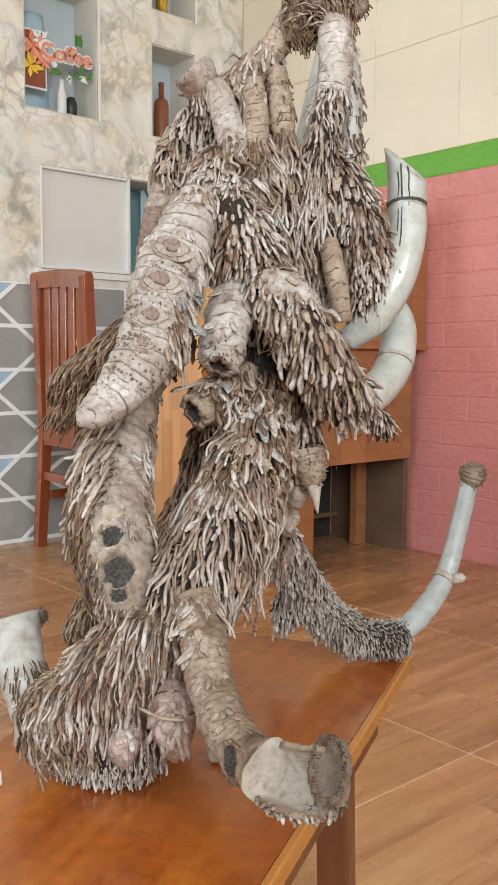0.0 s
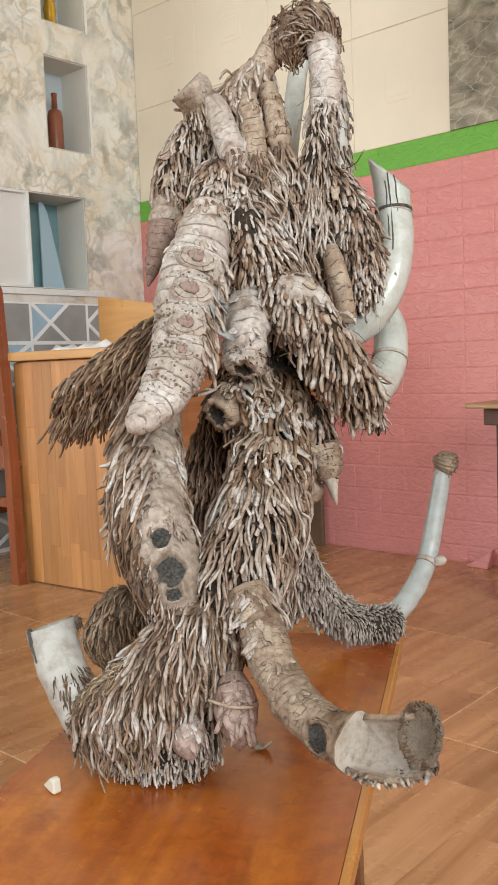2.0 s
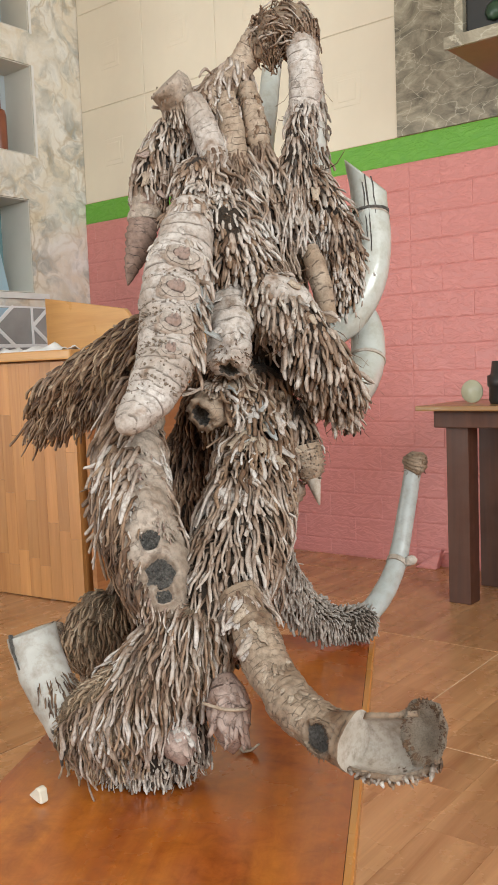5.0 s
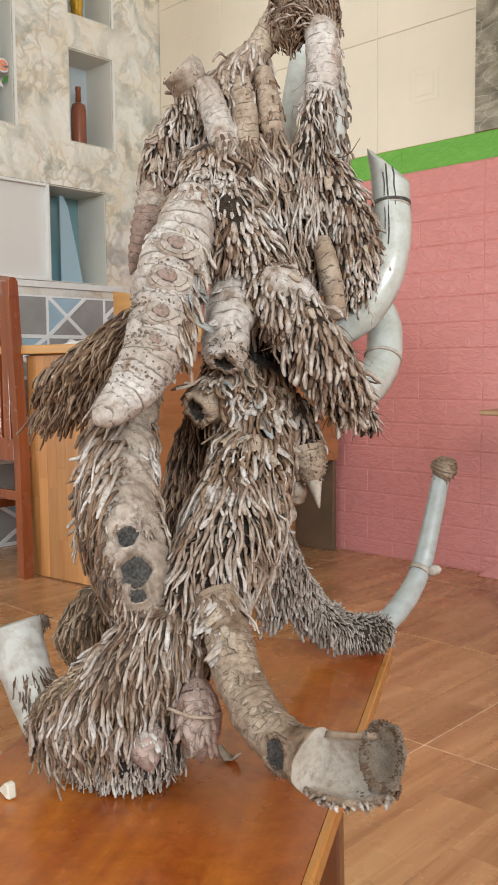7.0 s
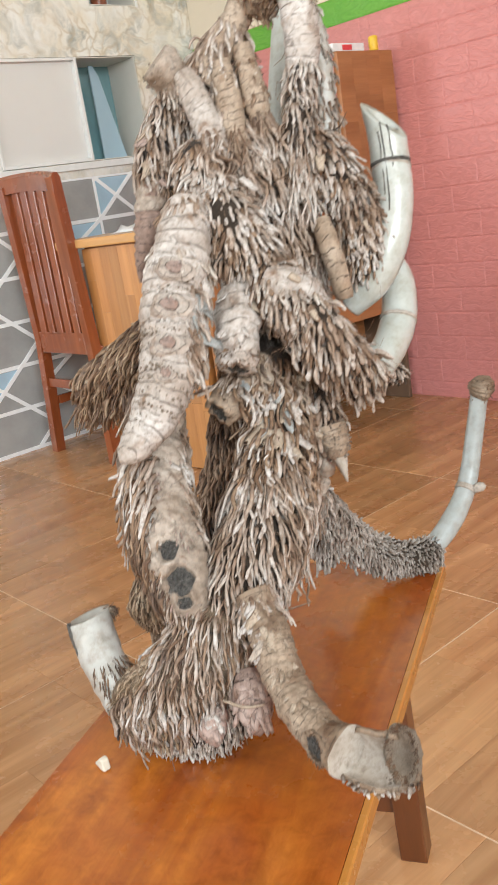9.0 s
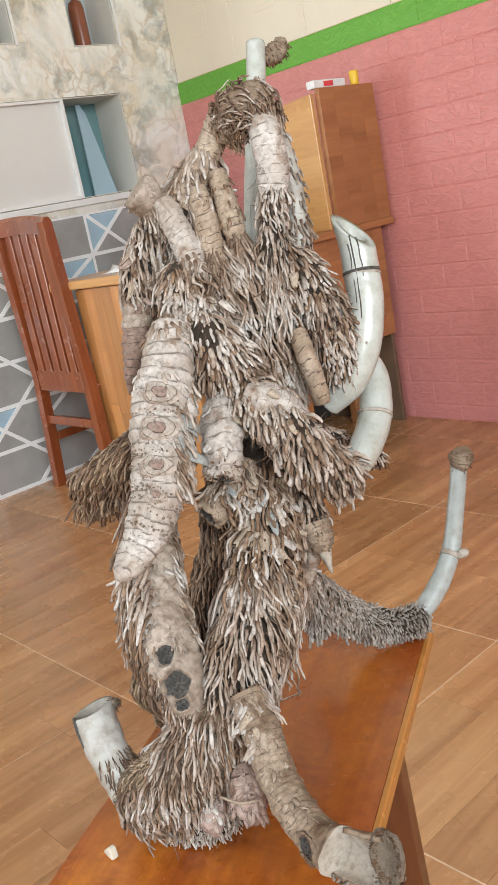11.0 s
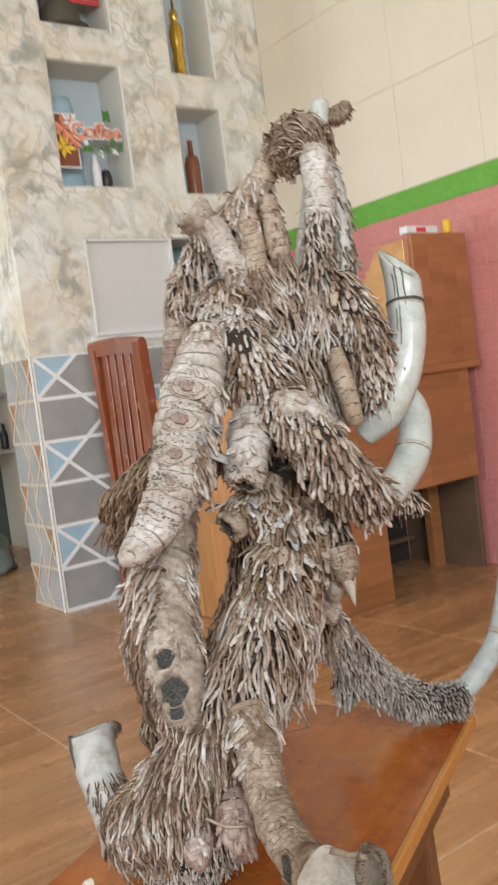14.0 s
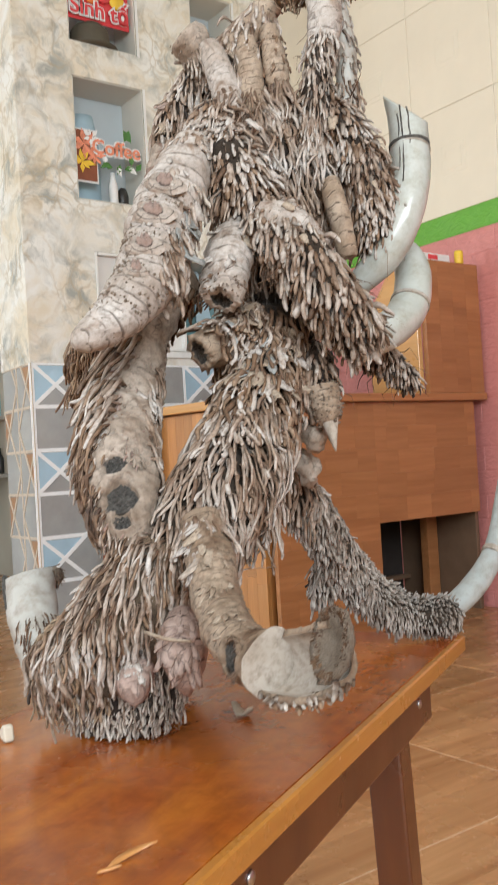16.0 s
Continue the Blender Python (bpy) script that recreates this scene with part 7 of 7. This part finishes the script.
DROOP = [(-0.091, 0.110, 0.587, 0.017), (-0.101, 0.106, 0.565, 0.018), (-0.112, 0.102, 0.540, 0.019), (-0.117, 0.095, 0.510, 0.017)]
CLUMP = [(0.042, 0.088, 0.53, 0.027), (0.062, 0.086, 0.50, 0.031), (0.076, 0.086, 0.46, 0.032), (0.08, 0.088, 0.425, 0.028)]
FRONT = [(-0.066, 0.072, 0.52, 0.040), (-0.052, 0.045, 0.475, 0.046), (-0.035, 0.038, 0.44, 0.040), (-0.02, 0.045, 0.405, 0.027)]
LIMB = [(-0.012, 0.012, 0.41, 0.030), (0.006, 0.002, 0.388, 0.0315), (0.03, 0.0, 0.353, 0.032), (0.05, 0.02, 0.324, 0.029)]
scraps(DROOP, 7, (0.3, 0.95), (-0.2, -1, 0.1), 1.0, (0.011, 0.019), (SHEATH, BARK_BROWN, BUD), loose, 0.002)
scraps(CLUMP, 2, (0.05, 0.9), (0.1, -1, 0.2), 0.9, (0.008, 0.014), (SHEATH, BARK_BROWN), loose, 0.002)
scraps(FRONT, 4, (0.1, 0.95), (0.2, -1, 0.2), 0.8, (0.010, 0.018), (SHEATH, BARK, BARK_BROWN), loose, 0.002)
scraps([(-0.0565, 0.042, 0.508, 0.012), (-0.0565, 0.040, 0.490, 0.012)], 6, (0.0, 0.9), (0.0, -1, 0.1), 0.5, (0.012, 0.019), (SHEATH, BARK_BROWN), loose, 0.001, (0.1, 0.4))
scraps(LIMB, 2, (0.05, 0.4), (0.0, -0.7, 0.8), 0.5, (0.010, 0.016), (SHEATH,), loose, 0.001, (0.0, 0.3))
scraps(FOOT, 26, (0.04, 0.34), (-0.2, -1, 0.6), 0.9, (0.010, 0.020), (BARK_LEG, BARK, SHEATH), loose, 0.0002, (0.0, 0.3))
scraps(FOOT, 26, (0.30, 0.80), (-0.2, -0.7, 0.9), 0.8, (0.005, 0.010), (BARK_FOOT, BARK_FOOT, SHEATH), loose, 0.0001, (0.0, 0.3))
BUD_BIG = [(-0.0905, -0.110, 0.101, 0.009), (-0.0895, -0.120, 0.087, 0.0160), (-0.0885, -0.1245, 0.070, 0.0165), (-0.088, -0.125, 0.054, 0.0105)]
scraps(BUD_BIG, 22, (0.1, 0.85), (0.0, -1, 0.0), 0.9, (0.012, 0.022), (BUD,), loose, 0.0004, (0.0, 0.22))
scraps([(-0.128, -0.100, 0.066, 0.008), (-0.128, -0.110, 0.056, 0.0135), (-0.1275, -0.118, 0.046, 0.0125)], 8, (0.2, 1.0), (0.0, -1, 0.2), 0.8, (0.008, 0.013), (BUD, BARK), loose, 0.0004, (0.0, 0.3))
# right arm with its culm
limb("arm", [(-0.035, 0.095, 0.205, 0.020), (-0.004, 0.128, 0.163, 0.0205), (0.024, 0.178, 0.108, 0.0205), (0.056, 0.214, 0.060, 0.0205), (0.096, 0.229, 0.032, 0.0215), (0.140, 0.239, 0.027, 0.0215), (0.154, 0.243, 0.028, 0.016)], SHADE_CORE, "grey arm covered in short stubs", lump=0.25, fuzz=False, fringe=[stubby(mat=ROOTLET_GREY, gap=0.0031, row=0.0036, span=(0.5, 1.0), length=(0.004, 0.009), radius=(0.0010, 0.0018), swirl=0.9), rope(span=(0.16, 0.62), gap=0.0044, row=0.008, length=(0.012, 0.024), radius=(0.0012, 0.0021), normal=0.2, hang=0.9, along=0.3, swirl=0.3, lift=0.003, mat=ROOTLET_GREY), finger(span=(0.16, 0.8), gap=0.0050, row=0.008, length=(0.010, 0.020), normal=0.3, hang=1.0, mat=ROOTLET_GREY, skip=lambda p, out: out[2] > 0.0), rope(span=(0.0, 0.2), gap=0.005, length=(0.018, 0.03), normal=0.2, lift=0.004)])
limb("arm_clump", [(0.016, 0.180, 0.105, 0.015), (0.006, 0.192, 0.082, 0.0165), (0.000, 0.198, 0.058, 0.012)], CORE, fringe=[finger(length=(0.012, 0.022), normal=0.35, hang=1.0, mat=ROOTLET_GREY)])
limb("culm", [(0.138, 0.242, 0.028, 0.013), (0.168, 0.262, 0.048, 0.014), (0.192, 0.282, 0.072, 0.0133), (0.208, 0.298, 0.098, 0.0125), (0.221, 0.306, 0.145, 0.0117), (0.235, 0.311, 0.207, 0.0112)], CULM_SHADED, "slim grey-white bamboo culm rising from the arm", lump=0.03, sides=24)
limb("culm_node", [(0.200, 0.2895, 0.084, 0.0139), (0.2035, 0.293, 0.0885, 0.0139)], CUT, "grey node ring", lump=0.03, step=0.002)
limb("node_bud", [(0.21, 0.284, 0.087, 0.0055), (0.220, 0.281, 0.090, 0.0065), (0.2245, 0.280, 0.093, 0.003)], CUT, "small pale side bud", lump=0.2)
limb("culm_tip", [(0.234, 0.311, 0.202, 0.0112), (0.237, 0.310, 0.209, 0.0135), (0.240, 0.309, 0.220, 0.0132), (0.241, 0.308, 0.226, 0.010)], BARK_FOOT, "dark shaggy root end", lump=0.4, rings=0.12, ring_every=0.005, step=0.001, fringe=[stubby(gap=0.0045, length=(0.0015, 0.004), radius=(0.0006, 0.0012), mat=ROOTLET_BROWN)])
# right culms
CUT_CULM = [(0.060, 0.096, 0.372, 0.012), (0.086, 0.088, 0.396, 0.0165), (0.105, 0.088, 0.430, 0.0182), (0.1155, 0.100, 0.470, 0.0190), (0.1180, 0.112, 0.502, 0.0193), (0.1182, 0.119, 0.530, 0.0190), (0.1168, 0.1230, 0.547, 0.0184)]
limb("culm", CUT_CULM, CULM, "curved ivory bamboo culm with a slanted cut", lump=0.025, sides=40, step=0.002, open_end=True, wall=0.36, slant=np.array([-1.0, 0.9, 0.0]))
for toward, first, last, thick in (((-0.42, -1.0, 0.0), 0.97, 0.52, 0.0009), ((-0.05, -1.0, 0.0), 0.95, 0.74, 0.0006), ((-0.66, -1.0, 0.0), 0.93, 0.60, 0.0006)):
    pts = []
    for q in range(7):
        m = on_limb(CUT_CULM, first + (last - first) * q / 6, toward)
        p = m.translation - m.to_3x3().col[2] * 0.0004 + m.to_3x3().col[0] * (0.0004 * math.sin(q * 2.1 + thick * 9000))
        pts.append((p.x, p.y, p.z, thick * (1.0 if 0 < q < 6 else 0.35)))
    limb("crack", pts, ROT, "thin dark crack", sides=6, lump=0.1)
limb("culm_node", [(0.1180, 0.1117, 0.5020, 0.0199), (0.1181, 0.1127, 0.5052, 0.0200)], ROT, "dark node ring", lump=0.05, step=0.002, sides=40)
limb("culm_node", [(0.1179, 0.1107, 0.4990, 0.0196), (0.1180, 0.1114, 0.5008, 0.0197)], CUT, "grey node ring", lump=0.03, step=0.002, sides=40)
limb("culm", [(0.06, 0.045, 0.306, 0.013), (0.082, 0.066, 0.320, 0.0170), (0.101, 0.094, 0.338, 0.0182), (0.1115, 0.112, 0.360, 0.0182), (0.1145, 0.128, 0.388, 0.0175), (0.108, 0.142, 0.411, 0.0135), (0.098, 0.152, 0.424, 0.008)], CULM, "second curved ivory bamboo culm", lump=0.03, sides=32)
limb("culm_node", [(0.1075, 0.1045, 0.3495, 0.0192), (0.1085, 0.1065, 0.3525, 0.0192)], CUT, "grey node ring", lump=0.05, step=0.002, sides=32)
# stick behind the arch
limb("culm", [(0.0, 0.15, 0.48, 0.012), (0.024, 0.195, 0.60, 0.0115), (0.050, 0.245, 0.72, 0.0112), (0.058, 0.262, 0.765, 0.011)], CULM, "thin pale culm standing behind the arch", lump=0.03, sides=20, open_end=True, wall=0.3)
limb("culm_tip", [(0.062, 0.263, 0.745, 0.006), (0.074, 0.272, 0.750, 0.010), (0.085, 0.279, 0.756, 0.0115), (0.089, 0.282, 0.766, 0.007)], BARK_FOOT, "brown shaggy root end", lump=0.4, rings=0.12, ring_every=0.005, step=0.001, fringe=[stubby(gap=0.005, length=(0.002, 0.005), radius=(0.0008, 0.0014), mat=ROOTLET_BROWN)])
# pale limb behind the right arch
limb("arch_limb", [(0.046, 0.112, 0.672, 0.009), (0.056, 0.112, 0.645, 0.0105), (0.062, 0.11, 0.60, 0.0105), (0.060, 0.105, 0.56, 0.0095), (0.056, 0.10, 0.53, 0.006)], CULM_DULL, "pale bare limb behind the fringed one", lump=0.08, step=0.003, fringe=[finger(span=(0.0, 0.9), gap=0.012, length=(0.006, 0.012), swirl=0.8, mat=ROOTLET_GREY), rope(span=(0.7, 1.0), gap=0.006, length=(0.02, 0.03))])


# ---- floor planks: printed planks laid in square tiles, joints along both walls ----
TILE = 0.60
rnd = random.Random(11)
PLANKS = 5
pw = (TILE - 0.004) / PLANKS
SPLITS = (0.28, 0.42, 0.5, 0.6, 0.74)


def plank_shape(length):
    x, y = pw / 2, length / 2
    return mesh_of("plank", [(-x, -y, -0.004), (x, -y, -0.004), (x, y, -0.004), (-x, y, -0.004), (-x + 0.0002, -y + 0.0001, 0.0), (x - 0.0002, -y + 0.0001, 0.0), (x - 0.0002, y - 0.0001, 0.0), (-x + 0.0002, y - 0.0001, 0.0)],
                   [(4, 5, 6, 7), (0, 1, 5, 4), (1, 2, 6, 5), (2, 3, 7, 6), (3, 0, 4, 7)], PLANK)


plank_meshes = {q: plank_shape(0.596 * q - 0.0003) for q in sorted({round(a, 2) for f in SPLITS for a in (f, 1 - f)})}
FAR_V, FAR_F = [], []
for i in range(-9, 7):
    for j in range(-9, 4):
        x0, y0 = -0.975 + i * TILE, 1.445 + j * TILE
        if x0 + TILE < XL or x0 > XR or y0 + TILE < YF or y0 > Y2:
            continue
        near = -3.6 < x0 < -0.4 and -0.4 < y0 < 2.5
        for k in range(PLANKS):
            f = rnd.choice(SPLITS)
            for q, lo in ((round(f, 2), 0.0), (round(1 - f, 2), f)):
                cx, cy = x0 + 0.002 + pw * (k + 0.5), y0 + 0.002 + 0.596 * (lo + q / 2)
                if near:
                    ob = part("plank", plank_meshes[q], None, floor)
                    ob.location = (cx, cy, 0)
                else:
                    n = len(FAR_V)
                    FAR_V += [(cx + v.co.x, cy + v.co.y, v.co.z) for v in plank_meshes[q].vertices]
                    FAR_F += [tuple(n + w for w in p.vertices) for p in plank_meshes[q].polygons]
tagged(part("floor_planks", mesh_of("floor_planks", FAR_V, FAR_F, PLANK), None, floor), kind="stuff")
